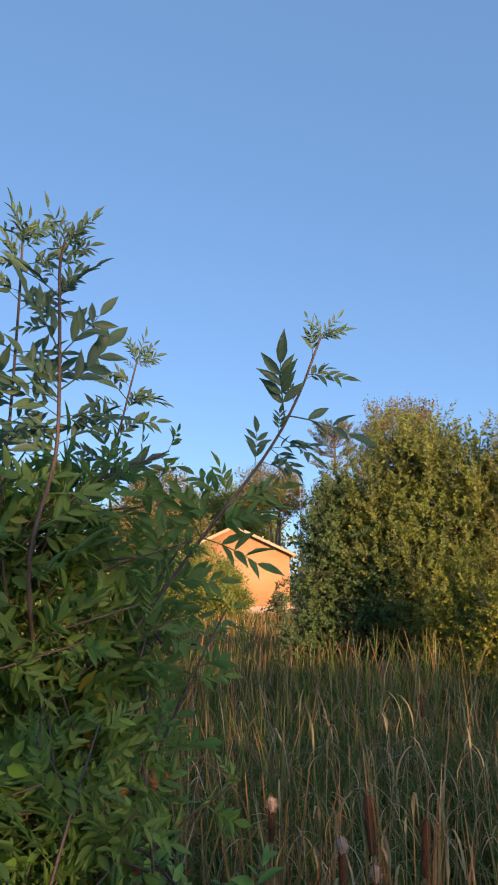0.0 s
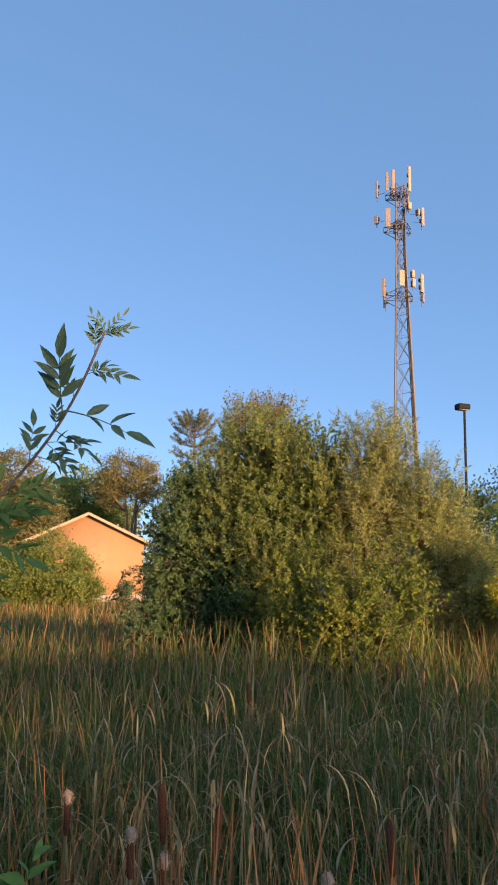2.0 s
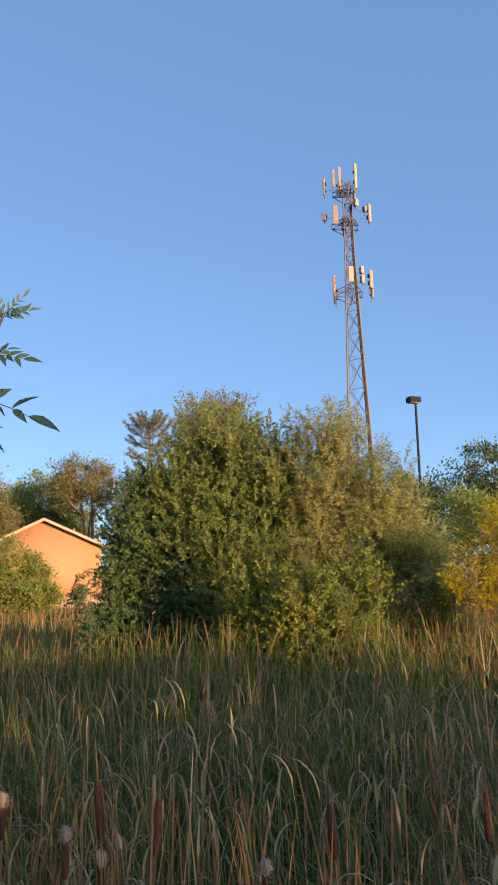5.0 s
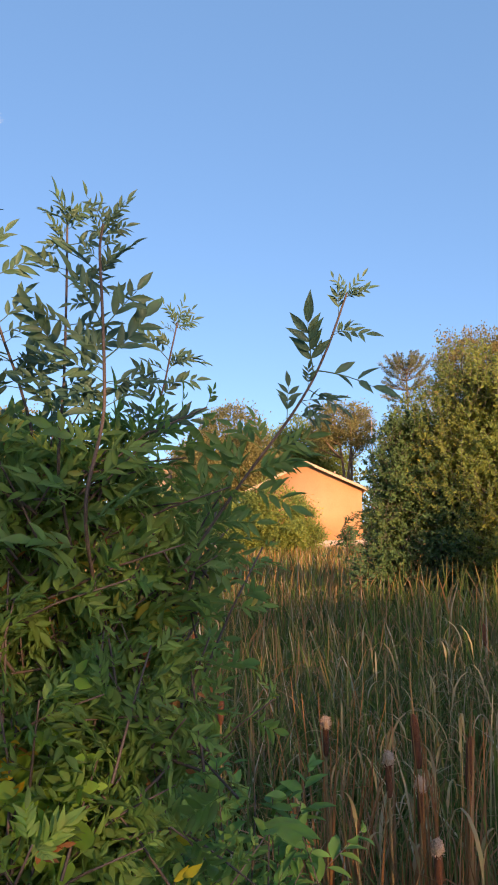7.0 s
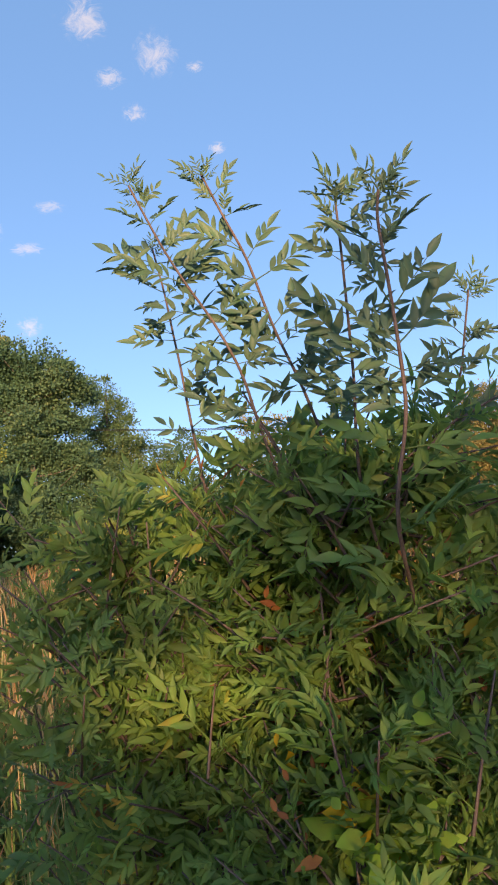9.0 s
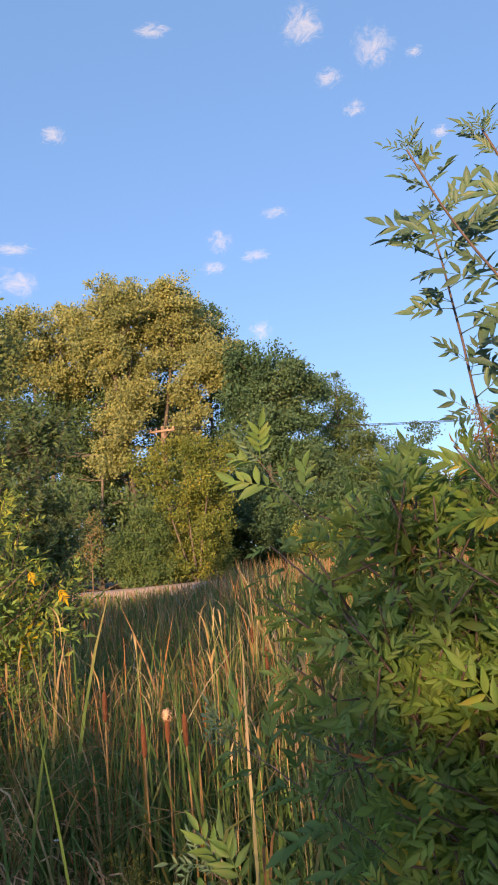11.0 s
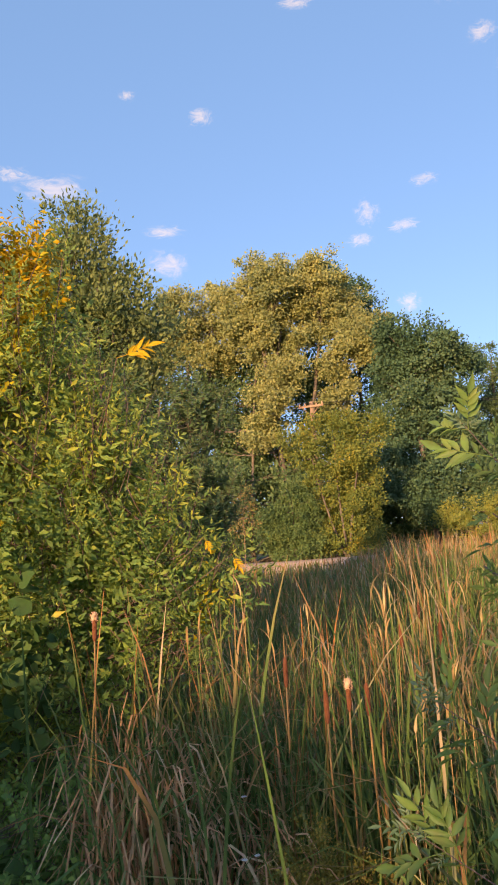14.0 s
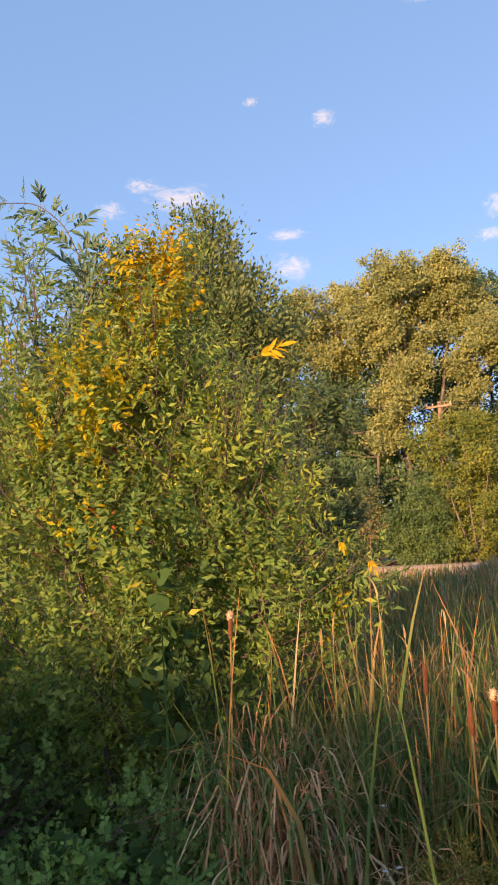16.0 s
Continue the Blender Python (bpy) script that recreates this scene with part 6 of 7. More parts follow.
rng = np.random.default_rng(77)
O = Vector((-0.95, 1.35, 0.2))
sapling = thing("ash_sapling", O, "young multi-stemmed ash sapling with green pinnate leaves", "sapling")
VIEW_R, VIEW_L = (0.975, 0.222, 0), (0.84, 0.54, 0)
SHOOTS = [
    # the lone arching shoot
    ([(-0.95, 1.3, 1.3), (-0.81, 1.30, 1.715), (-0.702, 1.308, 1.851), (-0.597, 1.317, 1.977), (-0.492, 1.325, 2.123), (-0.398, 1.333, 2.241), (-0.355, 1.335, 2.307), (-0.321, 1.335, 2.377), (-0.300, 1.334, 2.432), (-0.284, 1.333, 2.475)], 0.0058, VIEW_R, 0.062,
     [(2.465, 70, 0.075), (2.43, -20, 0.092), (2.40, 88, 0.088), (2.33, 78, 0.118), (2.315, -40, 0.125), (2.30, 100, 0.08), (2.27, 105, 0.07), (2.30, -25, 0.05), (2.245, 72, 0.06), (2.24, -35, 0.075),
      (2.19, 55, 0.09), (2.185, -60, 0.08), (2.13, 75, 0.11), (2.12, -70, 0.12), (2.06, 60, 0.10), (2.05, -55, 0.13), (1.98, 80, 0.12), (1.96, -65, 0.14), (1.90, 50, 0.11), (1.86, -75, 0.13), (1.80, -50, 0.14)]),
    # tall pair in the middle
    ([(-0.85, 1.2, 1.2), (-0.75, 1.08, 1.75), (-0.684, 1.040, 2.064), (-0.639, 1.034, 2.212), (-0.637, 1.022, 2.324), (-0.637, 1.012, 2.411), (-0.638, 1.004, 2.480), (-0.630, 1.001, 2.515)], 0.0058, VIEW_L, 0.075,
     [(2.50, 65, 0.08), (2.505, 40, 0.06), (2.50, -45, 0.06), (2.44, 62, 0.085), (2.435, -32, 0.125), (2.41, 95, 0.075), (2.40, -100, 0.06), (2.35, 45, 0.105), (2.36, -25, 0.105), (2.30, 58, 0.115), (2.30, -42, 0.075), (2.27, 85, 0.09),
      (2.26, -60, 0.085), (2.22, 60, 0.085), (2.215, -62, 0.09), (2.17, 80, 0.10), (2.16, -75, 0.10), (2.10, 55, 0.11), (2.09, -60, 0.11), (2.03, 80, 0.12), (2.02, -70, 0.12), (1.95, 60, 0.12), (1.94, -60, 0.13)]),
    ([(-0.9, 1.25, 1.2), (-0.80, 1.13, 1.75), (-0.745, 1.083, 2.111), (-0.736, 1.073, 2.211), (-0.728, 1.069, 2.266), (-0.721, 1.059, 2.375), (-0.715, 1.049, 2.466), (-0.712, 1.042, 2.545)], 0.0052, VIEW_L, 0.085,
     [(2.54, 62, 0.085), (2.54, -30, 0.10), (2.535, 20, 0.06), (2.50, 85, 0.118), (2.495, -32, 0.075), (2.45, 72, 0.09), (2.445, 100, 0.09), (2.45, -55, 0.08), (2.38, 80, 0.08), (2.375, -70, 0.08), (2.32, 70, 0.105), (2.315, -48, 0.10),
      (2.27, 95, 0.075), (2.27, -80, 0.075), (2.23, 65, 0.085), (2.225, -60, 0.09), (2.17, 80, 0.10), (2.16, -70, 0.10), (2.09, 60, 0.11), (2.08, -60, 0.11), (2.0, 75, 0.12), (1.99, -75, 0.12)]),
    # short shoot between the tall pair and the lone one
    ([(-0.88, 1.3, 1.3), (-0.80, 1.28, 1.85), (-0.750, 1.278, 2.018), (-0.696, 1.276, 2.143), (-0.648, 1.275, 2.248), (-0.627, 1.274, 2.300), (-0.612, 1.270, 2.363), (-0.597, 1.268, 2.425)], 0.0045, VIEW_L, 0.062,
     [(2.41, 62, 0.07), (2.41, -38, 0.06), (2.365, 80, 0.10), (2.35, -50, 0.11), (2.31, 75, 0.085), (2.30, -75, 0.08), (2.26, 85, 0.09), (2.255, -40, 0.07), (2.21, 60, 0.10), (2.20, -65, 0.08), (2.14, 70, 0.11), (2.13, -75, 0.09), (2.07, 60, 0.11), (2.06, -60, 0.12), (1.98, 70, 0.12), (1.97, -70, 0.12)]),
    # three leaning shoots on the other side
    ([(-1.0, 1.3, 1.3), (-1.04, 1.22, 1.8), (-1.06, 1.190, 2.0), (-1.075, 1.160, 2.135), (-1.080, 1.135, 2.299), (-1.080, 1.125, 2.369), (-1.082, 1.113, 2.435), (-1.084, 1.101, 2.511), (-1.090, 1.085, 2.59)], 0.005, VIEW_L, 0.05,
     [(2.585, 88, 0.06), (2.57, 110, 0.10), (2.565, -60, 0.10), (2.56, -95, 0.09), (2.51, 85, 0.09), (2.505, -70, 0.07), (2.46, 80, 0.10), (2.44, -45, 0.055), (2.42, 95, 0.075), (2.42, -80, 0.075), (2.38, 85, 0.10), (2.335, 76, 0.125), (2.33, -40, 0.06),
      (2.31, 100, 0.075), (2.27, 70, 0.09), (2.24, -60, 0.08), (2.18, 75, 0.10), (2.15, -70, 0.11), (2.08, 70, 0.12), (2.05, -65, 0.12)]),
    ([(-0.88, 1.25, 1.3), (-0.85, 1.22, 1.85), (-0.832, 1.189, 2.090), (-0.838, 1.167, 2.220), (-0.854, 1.144, 2.306), (-0.879, 1.114, 2.402), (-0.898, 1.085, 2.520), (-0.920, 1.062, 2.588), (-0.940, 1.038, 2.66)], 0.0055, VIEW_L, 0.06,
     [(2.66, 55, 0.06), (2.655, -50, 0.075), (2.64, -25, 0.08), (2.62, 75, 0.085), (2.61, -30, 0.06), (2.585, 85, 0.09), (2.53, -22, 0.10), (2.525, -55, 0.10), (2.52, 60, 0.08), (2.48, 85, 0.10), (2.475, -75, 0.09), (2.41, 70, 0.09), (2.41, -40, 0.105), (2.40, -70, 0.09),
      (2.34, 90, 0.12), (2.335, -45, 0.10), (2.29, 70, 0.10), (2.285, -75, 0.10), (2.22, 70, 0.10), (2.215, -60, 0.10), (2.15, 75, 0.11), (2.14, -70, 0.11)]),
    ([(-0.9, 1.2, 1.3), (-0.87, 1.14, 1.85), (-0.869, 1.105, 2.095), (-0.895, 1.071, 2.223), (-0.906, 1.049, 2.323), (-0.932, 1.021, 2.406), (-0.960, 0.995, 2.468), (-0.984, 0.970, 2.533), (-1.012, 0.938, 2.63)], 0.005, VIEW_L, 0.06,
     [(2.625, 58, 0.065), (2.62, -45, 0.05), (2.565, 52, 0.105), (2.56, -50, 0.08), (2.53, -70, 0.09), (2.525, 80, 0.09), (2.47, -40, 0.09), (2.465, 70, 0.07), (2.41, -55, 0.10), (2.405, 75, 0.08), (2.33, -65, 0.10), (2.325, 60, 0.09), (2.26, -70, 0.10), (2.255, 70, 0.10), (2.18, -60, 0.11), (2.17, 70, 0.11)]),
]
for pts, r, right, tuft, leaves in SHOOTS:
    grow, small = 1.04 if right is VIEW_R else 1.0, 0.62 if tuft > 0.05 else 1.0
    more = [(rng.uniform(2.2, pts[-1][2] - 0.03), rng.choice((-1, 1)) * rng.uniform(25, 110), rng.uniform(0.05, 0.07)) for _ in range(4 if right is VIEW_R else 12)]
    pts = [(-0.95, 1.42, 0.9), (pts[1][0], pts[1][1] + 0.26, pts[1][2])] + pts[2:]
    if right is VIEW_R:
        more += [(rng.uniform(1.72, 2.2), rng.choice((-1, 1)) * rng.uniform(30, 100), rng.uniform(0.075, 0.11)) for _ in range(16)]
    shoot(sapling, O, pts, r, rng, [(z, a, k * grow * (small + (1 - small) * smooth(0.0, 0.16, pts[-1][2] - z))) for z, a, k in leaves + more], right, LEAF_MESHES, tuft)
s = Soup()
for k in range(8):
    a = rng.uniform(0, 6.28)
    d = np.array((math.cos(a) * 0.10, math.sin(a) * 0.08, 0))
    s.tube(bezier(d, d * 1.2 + (0, 0, 0.5), d * 1.5 + (0, 0, 1.15), 8), 0.013, 0.006, 7)
part("lower_stem", s.mesh("lower_stem", M_TWIG, True), sapling, "brown woody lower stems")
# side sprays with larger leaves, paler from sunlight put into the colour, reaching over the marsh
SPRAYS = [
    [(-1.0, 1.35, 1.2), (-1.2, 1.25, 1.75), (-1.42, 1.18, 2.0), (-1.58, 1.15, 2.16), (-1.66, 1.14, 2.26)],
    [(-1.0, 1.35, 1.0), (-1.25, 1.15, 1.25), (-1.5, 1.0, 1.36), (-1.72, 0.94, 1.44)],
    [(-1.0, 1.3, 1.05), (-1.25, 1.1, 1.45), (-1.48, 1.0, 1.62), (-1.64, 0.96, 1.70)],
    [(-0.95, 1.35, 1.1), (-1.15, 1.25, 1.6), (-1.35, 1.2, 1.85), (-1.46, 1.18, 1.96)],
]
for pts in SPRAYS:
    arr = smooth_path(pts)
    zs = np.linspace(arr[-1, 2] - 0.02, arr[len(arr) // 3, 2], 8)
    shoot(sapling, O, pts, 0.003, rng, [(z, sg * rng.uniform(35, 75), rng.uniform(0.095, 0.135)) for z in zs for sg in (1, -1)], VIEW_L, LIT_MESHES, 0.09)
# a second young ash by the bank bushes, and bright yellow leaves on the ash bush
O2 = Vector((-5.4, 0.35, 0.42))
second = thing("ash_sapling", O2, "slender arching ash sapling with large green leaves among bushes", "sapling")
for pts in ([(-5.4, 0.35, 0.42), (-5.3, 0.42, 2.0), (-5.0, 0.5, 2.98), (-4.9, 0.52, 3.76), (-4.91, 0.41, 4.02), (-4.93, 0.25, 4.15), (-4.94, 0.05, 4.13)], [(-5.1, 0.48, 2.7), (-5.08, 0.4, 3.1), (-5.1, 0.26, 3.5), (-5.13, 0.22, 3.86)],
            [(-4.9, 0.52, 3.5), (-4.88, 0.6, 3.7), (-4.85, 0.66, 3.86)]):
    top, low = pts[-1][2], pts[-1][2] - 0.75
    arch = [(z, sg * rng.uniform(40, 95), rng.uniform(0.10, 0.14)) for z in np.linspace(4.15, 4.0, 6) for sg in (1, -1)] if top > 4 else []
    shoot(second, O2, pts, 0.008, rng, [(z, sg * rng.uniform(40, 80), rng.uniform(0.17, 0.23)) for z in np.linspace(top - 0.03, max(low, pts[0][2]), 7) for sg in (1, -1)] + arch, (0.35, 0.94, 0), LEAF_MESHES, 0.12)
yellow_leaf = ASH_SOUPS[1].mesh("leaf", L_YLEAF)
for at, d, k in (((-4.02, 1.21, 3.0), (0.35, 0.7, 0.2), 1.5), ((-4.35, 0.55, 2.72), (0.4, 0.2, -0.2), 0.7), ((-4.08, 1.82, 1.98), (0.2, 0.4, -0.8), 0.75), ((-4.15, 1.7, 2.08), (0.3, 0.2, -0.8), 0.6)):
    foot = Vector((-4.75, 1.3, at[2] - 0.45)) - ash_bush.location
    s = Soup()
    s.tube(bezier(foot, (foot + Vector(at) - ash_bush.location) / 2 - Vector((0, 0, 0.06)), Vector(at) - ash_bush.location, 7), 0.005, 0.002, 5)
    part("twig", s.mesh("twig", M_TWIG, True), ash_bush)
    part("leaf", yellow_leaf, ash_bush, "bright yellow ash leaf", leaf_pose(Vector(at) - ash_bush.location, d, (0.6, -0.7, 0.4), k * 0.16))
rng = np.random.default_rng(81)
MASS = [(-0.85, 1.2, 2.10, 0.32, 0.2, 0.14), (-0.92, 1.25, 1.95, 0.30, 0.24, 0.24), (-0.9, 1.35, 1.7, 0.32, 0.28, 0.32), (-0.95, 1.35, 1.35, 0.40, 0.32, 0.40), (-1.2, 1.2, 1.7, 0.24, 0.22, 0.36), (-1.2, 1.15, 1.25, 0.34, 0.24, 0.34), (-0.62, 1.3, 1.72, 0.2, 0.2, 0.22), (-0.8, 1.05, 1.55, 0.3, 0.12, 0.4)]
v, f, twigs = sprayed(rng, MASS, 560, 8, 0.28, 0.7, 0.12, 0.125, 1, FOLDED, ASH_SOUPS)
part("foliage", mesh("foliage", v - np.array(O), f, L_UNDER), sapling, "dense lower foliage with some yellow leaves", kind="stuff")
v, f, more_twigs = sprayed(rng, [(-1.25, 1.12, 2.06, 0.2, 0.15, 0.10), (-1.3, 1.1, 1.85, 0.28, 0.2, 0.2), (-0.62, 1.36, 2.0, 0.16, 0.14, 0.14), (-0.85, 1.15, 2.15, 0.3, 0.15, 0.1)], 110, 7, 0.24, 0.8, 0.1, 0.12, 1, FOLDED, ASH_SOUPS)
twigs = twigs + more_twigs
part("foliage", mesh("foliage", v - np.array(O), f, L_LITASH), sapling, "green leaves on the side twigs, sunlight put into their colour", kind="stuff")
s = Soup()
for w in twigs:
    s.tube(w - np.array(O), 0.0028, 0.0014, 4)
part("twigwork", s.mesh("twigwork", M_TWIG), sapling, kind="stuff")
for mat, n, size, label in ((L_YELLOW, 22, 0.05, "yellowing leaves"), (L_RUSTLEAF, 110, 0.034, "shrivelled rust-brown leaves")):
    v, f, _ = sprayed(rng, MASS, n, 5, 0.2, 0.5, 0.3, size, size * 0.42, LANCE)
    part("foliage", mesh("foliage", v - np.array(O), f, mat), sapling, label, kind="stuff")
# one broad lobed leaf held out over the marsh weeds
vine = thing("grape_seedling", (-0.5, 1.4, 0.1), "grape seedling with a broad lime-green lobed leaf", "seedling")
s = Soup()
s.tube(bezier((0, 0, 0), (0.02, 0, 0.9), (0.05, -0.07, 1.4), 8), 0.003, 0.0015, 5)
part("stem", s.mesh("stem", M_TWIG, True), vine)
a = np.linspace(-math.pi, math.pi, 37)
rr = 0.046 * (1 + 0.16 * np.cos(a * 5) + 0.05 * np.cos(a * 15)) * (1 + 0.3 * np.cos(a))
v = np.concatenate([[(0, 0, 0.004)], np.column_stack([rr * np.sin(a) * 1.1, rr * np.cos(a), -0.012 * (rr / 0.05) ** 2 + 0.01 * np.abs(np.sin(a))])])
part("leaf", mesh("leaf", v, [(0, i, i + 1) for i in range(1, 37)], L_LIME), vine, "broad lime-green lobed leaf", leaf_pose(Vector((0.076, -0.08, 1.412)), (0.95, 0.2, 0.02), (0.0, -0.02, 1.0), 0.95))

spray_bush("currant_undergrowth", "leafy green undergrowth with yellow-spotted leaves", (-0.95, 1.15, 0.2), [(-0.85, 1.2, 1.0, 0.34, 0.22, 0.45), (-1.2, 1.1, 0.95, 0.34, 0.22, 0.45), (-0.8, 1.25, 1.35, 0.25, 0.2, 0.25)],
           L_UNDER, M_TWIG, [(-0.8, 1.2, 1.5), (-1.2, 1.1, 1.4), (-0.95, 1.15, 1.3)], 170, 13, 0.26, 0.062, 0.04, OVAL, None, 0.9, 0.1, 0.006, 0.002, seed=82,
           more=[([(-0.76, 1.04, 1.64, 0.12, 0.05, 0.16), (-0.84, 1.1, 1.5, 0.12, 0.06, 0.14)], L_LIME, 34, 6, 0.16, 0.055, 0.036, OVAL), ([(-0.78, 1.03, 1.68, 0.12, 0.05, 0.12)], L_YLEAF, 3, 4, 0.1, 0.045, 0.028, OVAL)])
spray_bush("smartweed_patch", "patch of dark blue-green weeds at the marsh edge", (-0.66, 1.85, 0.05), [(-0.55, 1.75, 1.05, 0.28, 0.2, 0.38), (-0.85, 1.85, 1.1, 0.3, 0.22, 0.42), (-0.3, 1.75, 0.9, 0.25, 0.18, 0.32)],
           L_DARKHERB, M_TWIG, [(-0.58, 1.8, 1.4), (-0.85, 1.9, 1.45), (-0.4, 1.85, 1.1)], 260, 12, 0.28, 0.085, 0.034, OVAL, None, 1.0, 0.15, 0.006, 0.002, category="weeds", seed=83)

# ---- small plants at the marsh edge ----
tree("goldenrod", "feathery dull yellow-green goldenrod plume", (-2.93, 1.45, 0.2), [(-2.93, 1.46, 0.86, 0.13, 0.13, 0.15), (-2.86, 1.55, 0.80, 0.12, 0.12, 0.14), (-2.99, 1.38, 0.76, 0.12, 0.12, 0.14)], L_GOLDENROD, M_STALK, category="wildflower",
     leaves=(240, 34), clump=0.034, size=(0.013, 0.007), seed=84, limbs=110, trunk_r=0.004, limb_r=0.0013)
for x, y, z in ((-3.0, 1.22, 0.94), (-2.96, 1.25, 0.96), (-3.2, 1.34, 1.08)):
    root = thing("aster", (x, y, float(ground_z(x, y)) - 0.02), "small white aster on a thin stem", "wildflower", "asters")
    s = Soup()
    h = z - float(ground_z(x, y))
    s.tube([(0, 0, 0), (0.01, 0, h * 0.5), (0, 0, h)], 0.0025, 0.0015, 5)
    part("stem", s.mesh("stem", M_STALK), root)
    a = np.linspace(0, 2 * math.pi, 12, endpoint=False)
    v, f = scattered(DIAMOND, np.repeat([[0.0, 0, h]], 12, 0), np.column_stack([np.cos(a), np.sin(a), np.full(12, 0.25)]), np.repeat([[0, 0, 1.0]], 12, 0), 0.016, 0.006)
    part("petals", mesh("petals", v, f, M_PETAL), root, "white ray petals")


# dry fallen cattail straw at the foot of the reeds
def straw(seed, n, spots, length, mat):
    rng = np.random.default_rng(seed)
    s = Soup()
    for k in range(n):
        cx, cy, rr, hh = spots[k % len(spots)]
        a = rng.uniform(0, 6.28)
        x, y = cx + rng.normal() * rr, cy + rng.normal() * rr * 0.7
        z = float(ground_z(x, y)) + 0.02
        ln = length * rng.uniform(0.5, 1.2)
        top = z + hh * rng.uniform(0.3, 1.1)
        d = np.array((math.cos(a), math.sin(a), 0))
        p = bezier((x, y, z), np.array((x, y, top * 1.25)) + d * ln * 0.25, np.array((x, y, z + (top - z) * rng.uniform(0.2, 0.9))) + d * ln * 0.7, 7)
        w = np.array((-d[1], d[0], 0.3)) * rng.uniform(0.002, 0.005)
        v = np.concatenate([p - w, p + w])
        q = [(i, i + 1, i + 8, i + 7) for i in range(6)]
        s.add(v, [t for e in q for t in ((e[0], e[1], e[2]), (e[0], e[2], e[3]))])
    return s.mesh("dead_straw", mat)


M_STRAW = leaf_material("bleached_straw", [(0.0, (0.36, 0.185, 0.09)), (0.5, (0.56, 0.315, 0.175)), (1.0, (0.70, 0.50, 0.32))], 0.8, 0.3, 3.0, 1.1)
tagged(new("dead_straw", straw(91, 1700, [(-3.74, 1.15, 0.14, 1.05), (-3.7, 1.2, 0.2, 0.9), (-3.55, 1.3, 0.2, 0.9), (-3.3, 1.4, 0.25, 0.85), (-3.1, 1.6, 0.25, 0.85), (-2.8, 1.7, 0.25, 0.8), (-2.4, 1.55, 0.3, 0.7), (-1.9, 1.45, 0.25, 0.5)], 0.7, M_STRAW)), "tangled bleached fallen cattail straw at the marsh edge", "straw", kind="stuff")
tagged(new("dead_straw", straw(92, 130, [(-0.2, 1.9, 0.3, 0.5), (0.3, 2.0, 0.3, 0.5), (0.9, 2.1, 0.3, 0.5)], 0.7, M_STRAW)), "tangled bleached fallen cattail straw among the reeds", "straw", kind="stuff")


M_DRYTIP = leaf_material("dry_leaf_tip", [(0.0, (0.36, 0.21, 0.085)), (0.5, (0.52, 0.36, 0.17)), (1.0, (0.64, 0.48, 0.27))], 0.8, 0.3, 3.0, 1.0)


# dry leaf tips that hook over among the nearest reeds
def hooks(seed, n, area):
    rng = np.random.default_rng(seed)
    s = Soup()
    for _ in range(n):
        x, y = rng.uniform(area[0], area[1]), rng.uniform(area[2], area[3])
        if math.hypot(x + 1.0, y - 1.5) < 0.75:
            continue
        z, a = float(ground_z(x, y)), rng.uniform(0, 6.28)
        h, rad, turn = float(reed_height(x, y)) + rng.uniform(-0.42, 0.04) - z, rng.uniform(0.04, 0.13), rng.uniform(1.2, 3.2)
        lean = rng.uniform(0.0, 0.12)
        d = np.array((math.cos(a), math.sin(a), 0))
        th = np.linspace(0, turn, 8)
        low = [np.array((x, y, z + h * u)) + d * lean * h * u * u for u in (0.0, 0.4, 0.75, 1.0)]
        top = [low[-1] + d * rad * (1 - math.cos(t)) + np.array((0, 0, rad * math.sin(t) * 1.3)) for t in th[1:]]
        p = np.array(low + top)
        w = np.array((-d[1], d[0], 0)) * np.interp(np.arange(len(p)), [0, 3, 4, len(p) - 1], [0.0010, 0.0014, 0.0060, 0.0014])[:, None]
        k = len(p)
        s.add(np.concatenate([p - w, p + w]), [t for i in range(k - 1) for t in ((i, i + 1, i + k + 1), (i, i + k + 1, i + k))])
    return s.mesh("hooked_leaf_tips", M_DRYTIP)


tagged(new("hooked_leaf_tips", hooks(95, 430, (-0.7, 2.9, 1.8, 5.0))), "pale dry cattail leaf tips hooked over among the reeds", "cattail", kind="stuff")
tagged(new("hooked_leaf_tips", hooks(96, 110, (-4.2, -1.4, 1.5, 3.4))), "pale dry cattail leaf tips hooked over near the bank", "cattail", kind="stuff")


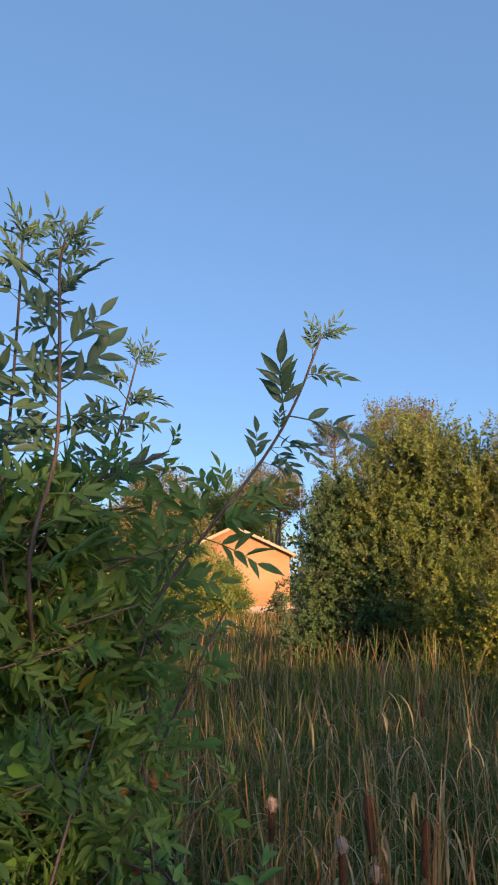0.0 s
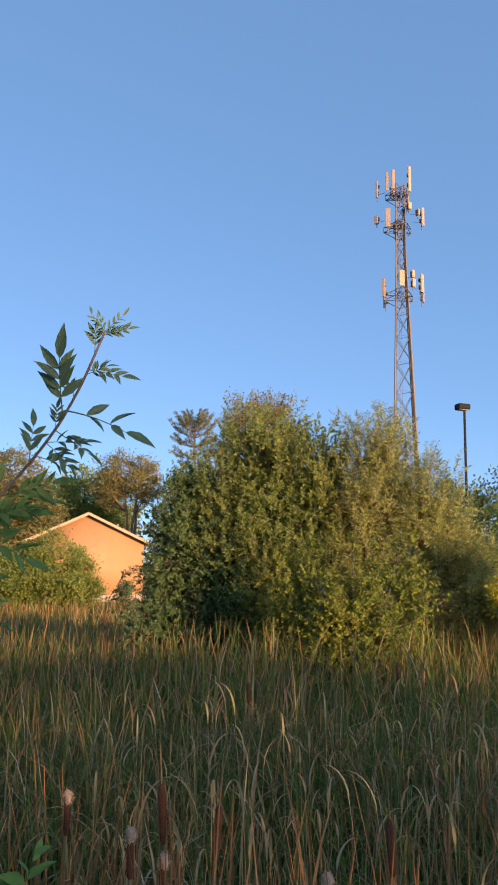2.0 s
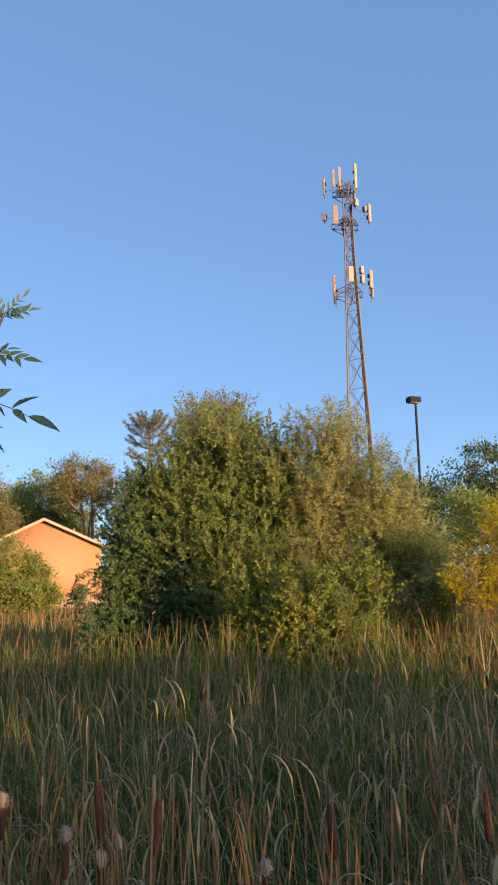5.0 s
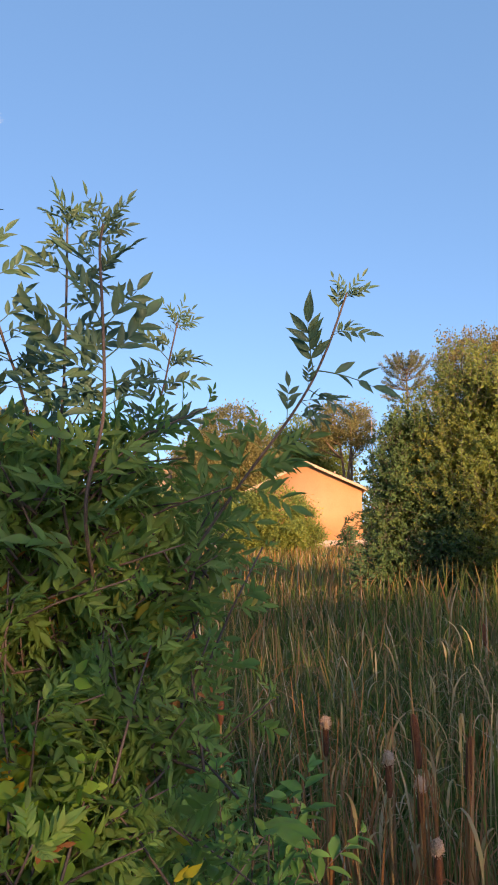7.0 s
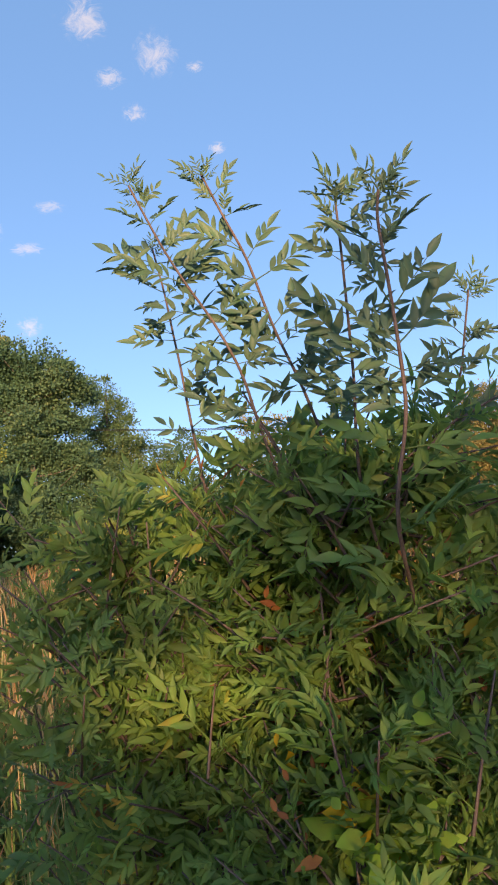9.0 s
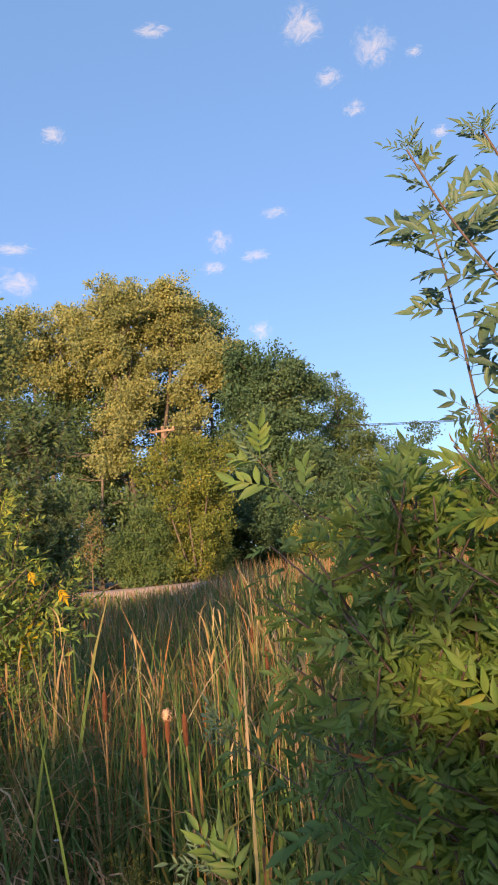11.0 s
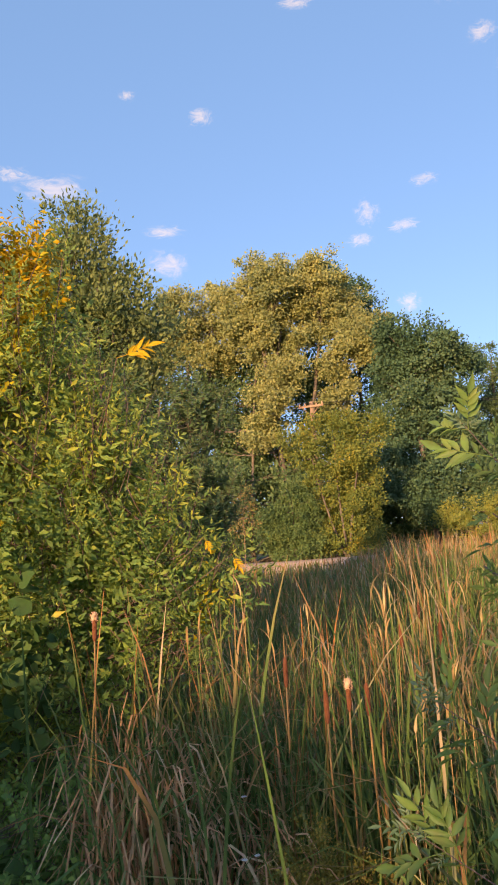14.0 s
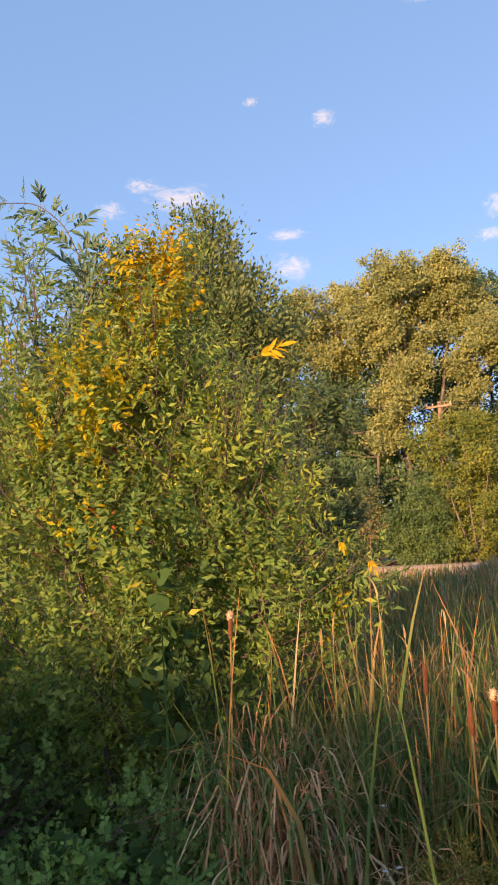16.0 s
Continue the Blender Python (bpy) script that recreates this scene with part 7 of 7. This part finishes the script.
# dry rust-coloured leaves standing round the old seed heads
def dry_clump(seed, n, spots, mat):
    rng = np.random.default_rng(seed)
    s = Soup()
    for k in range(n):
        cx, cy, rr, top = spots[k % len(spots)]
        x, y, a = cx + rng.normal() * rr, cy + rng.normal() * rr, rng.uniform(0, 6.28)
        z = float(ground_z(x, y))
        d = np.array((math.cos(a), math.sin(a), 0))
        h = (top - z) * rng.uniform(0.7, 1.08)
        lean = rng.uniform(0.02, 0.2)
        p = np.array([np.array((x, y, z + h * u)) + d * lean * h * u ** 2.2 for u in np.linspace(0, 1, 7)])
        w = np.array((-d[1], d[0], 0)) * np.interp(np.arange(7), [0, 3, 6], [0.0035, 0.0058, 0.001])[:, None]
        s.add(np.concatenate([p - w, p + w]), [t for i in range(6) for t in ((i, i + 1, i + 8), (i, i + 8, i + 7))])
    me = s.mesh("dry_reed_leaves", mat)
    me.attributes.new("along", "FLOAT", "POINT").data.foreach_set("value", np.tile(np.linspace(0.15, 1.6, 7), 2 * n).astype(np.float32))
    return me


M_RUST = leaf_material("rusty_dry_leaf", [(0.0, (0.26, 0.10, 0.04)), (0.5, (0.44, 0.19, 0.075)), (1.0, (0.58, 0.34, 0.18))], 0.75, 0.3, 3.0, 1.0)
M_RUSTBLADE = blade_material("rusting_cattail_leaf", BANK_GREENS, [(0.0, (0.34, 0.13, 0.05)), (0.5, (0.48, 0.20, 0.08)), (1.0, (0.58, 0.33, 0.17))], 2.2, 2.75)
tagged(new("dry_reed_leaves", dry_clump(97, 330, [(0.25, 2.3, 0.06, 1.38), (0.5, 2.45, 0.07, 1.4), (1.05, 2.5, 0.1, 1.42), (1.3, 2.9, 0.12, 1.45), (-0.35, 2.7, 0.1, 1.4), (-0.498, 2.47, 0.03, 1.44), (-0.2, 2.33, 0.05, 1.42), (-0.07, 2.2, 0.05, 1.45), (0.0, 2.3, 0.1, 1.4), (0.75, 2.2, 0.12, 1.35), (1.6, 3.6, 0.3, 1.4)], M_RUST)), "rust-brown dry leaves standing round old cattail heads", "cattail", kind="stuff")
tagged(new("dry_reed_leaves", dry_clump(98, 170, [(-2.97, 1.75, 0.16, 1.55), (-3.26, 1.65, 0.12, 1.62), (-2.5, 2.1, 0.22, 1.55), (-3.7, 1.1, 0.1, 1.8), (-3.5, 1.9, 0.25, 1.6), (-2.9, 2.6, 0.3, 1.55), (-3.9, 2.4, 0.3, 1.6), (-4.6, 2.9, 0.35, 1.6)], M_RUSTBLADE)), "rust-orange dry leaves standing among the green cattails", "cattail", kind="stuff")
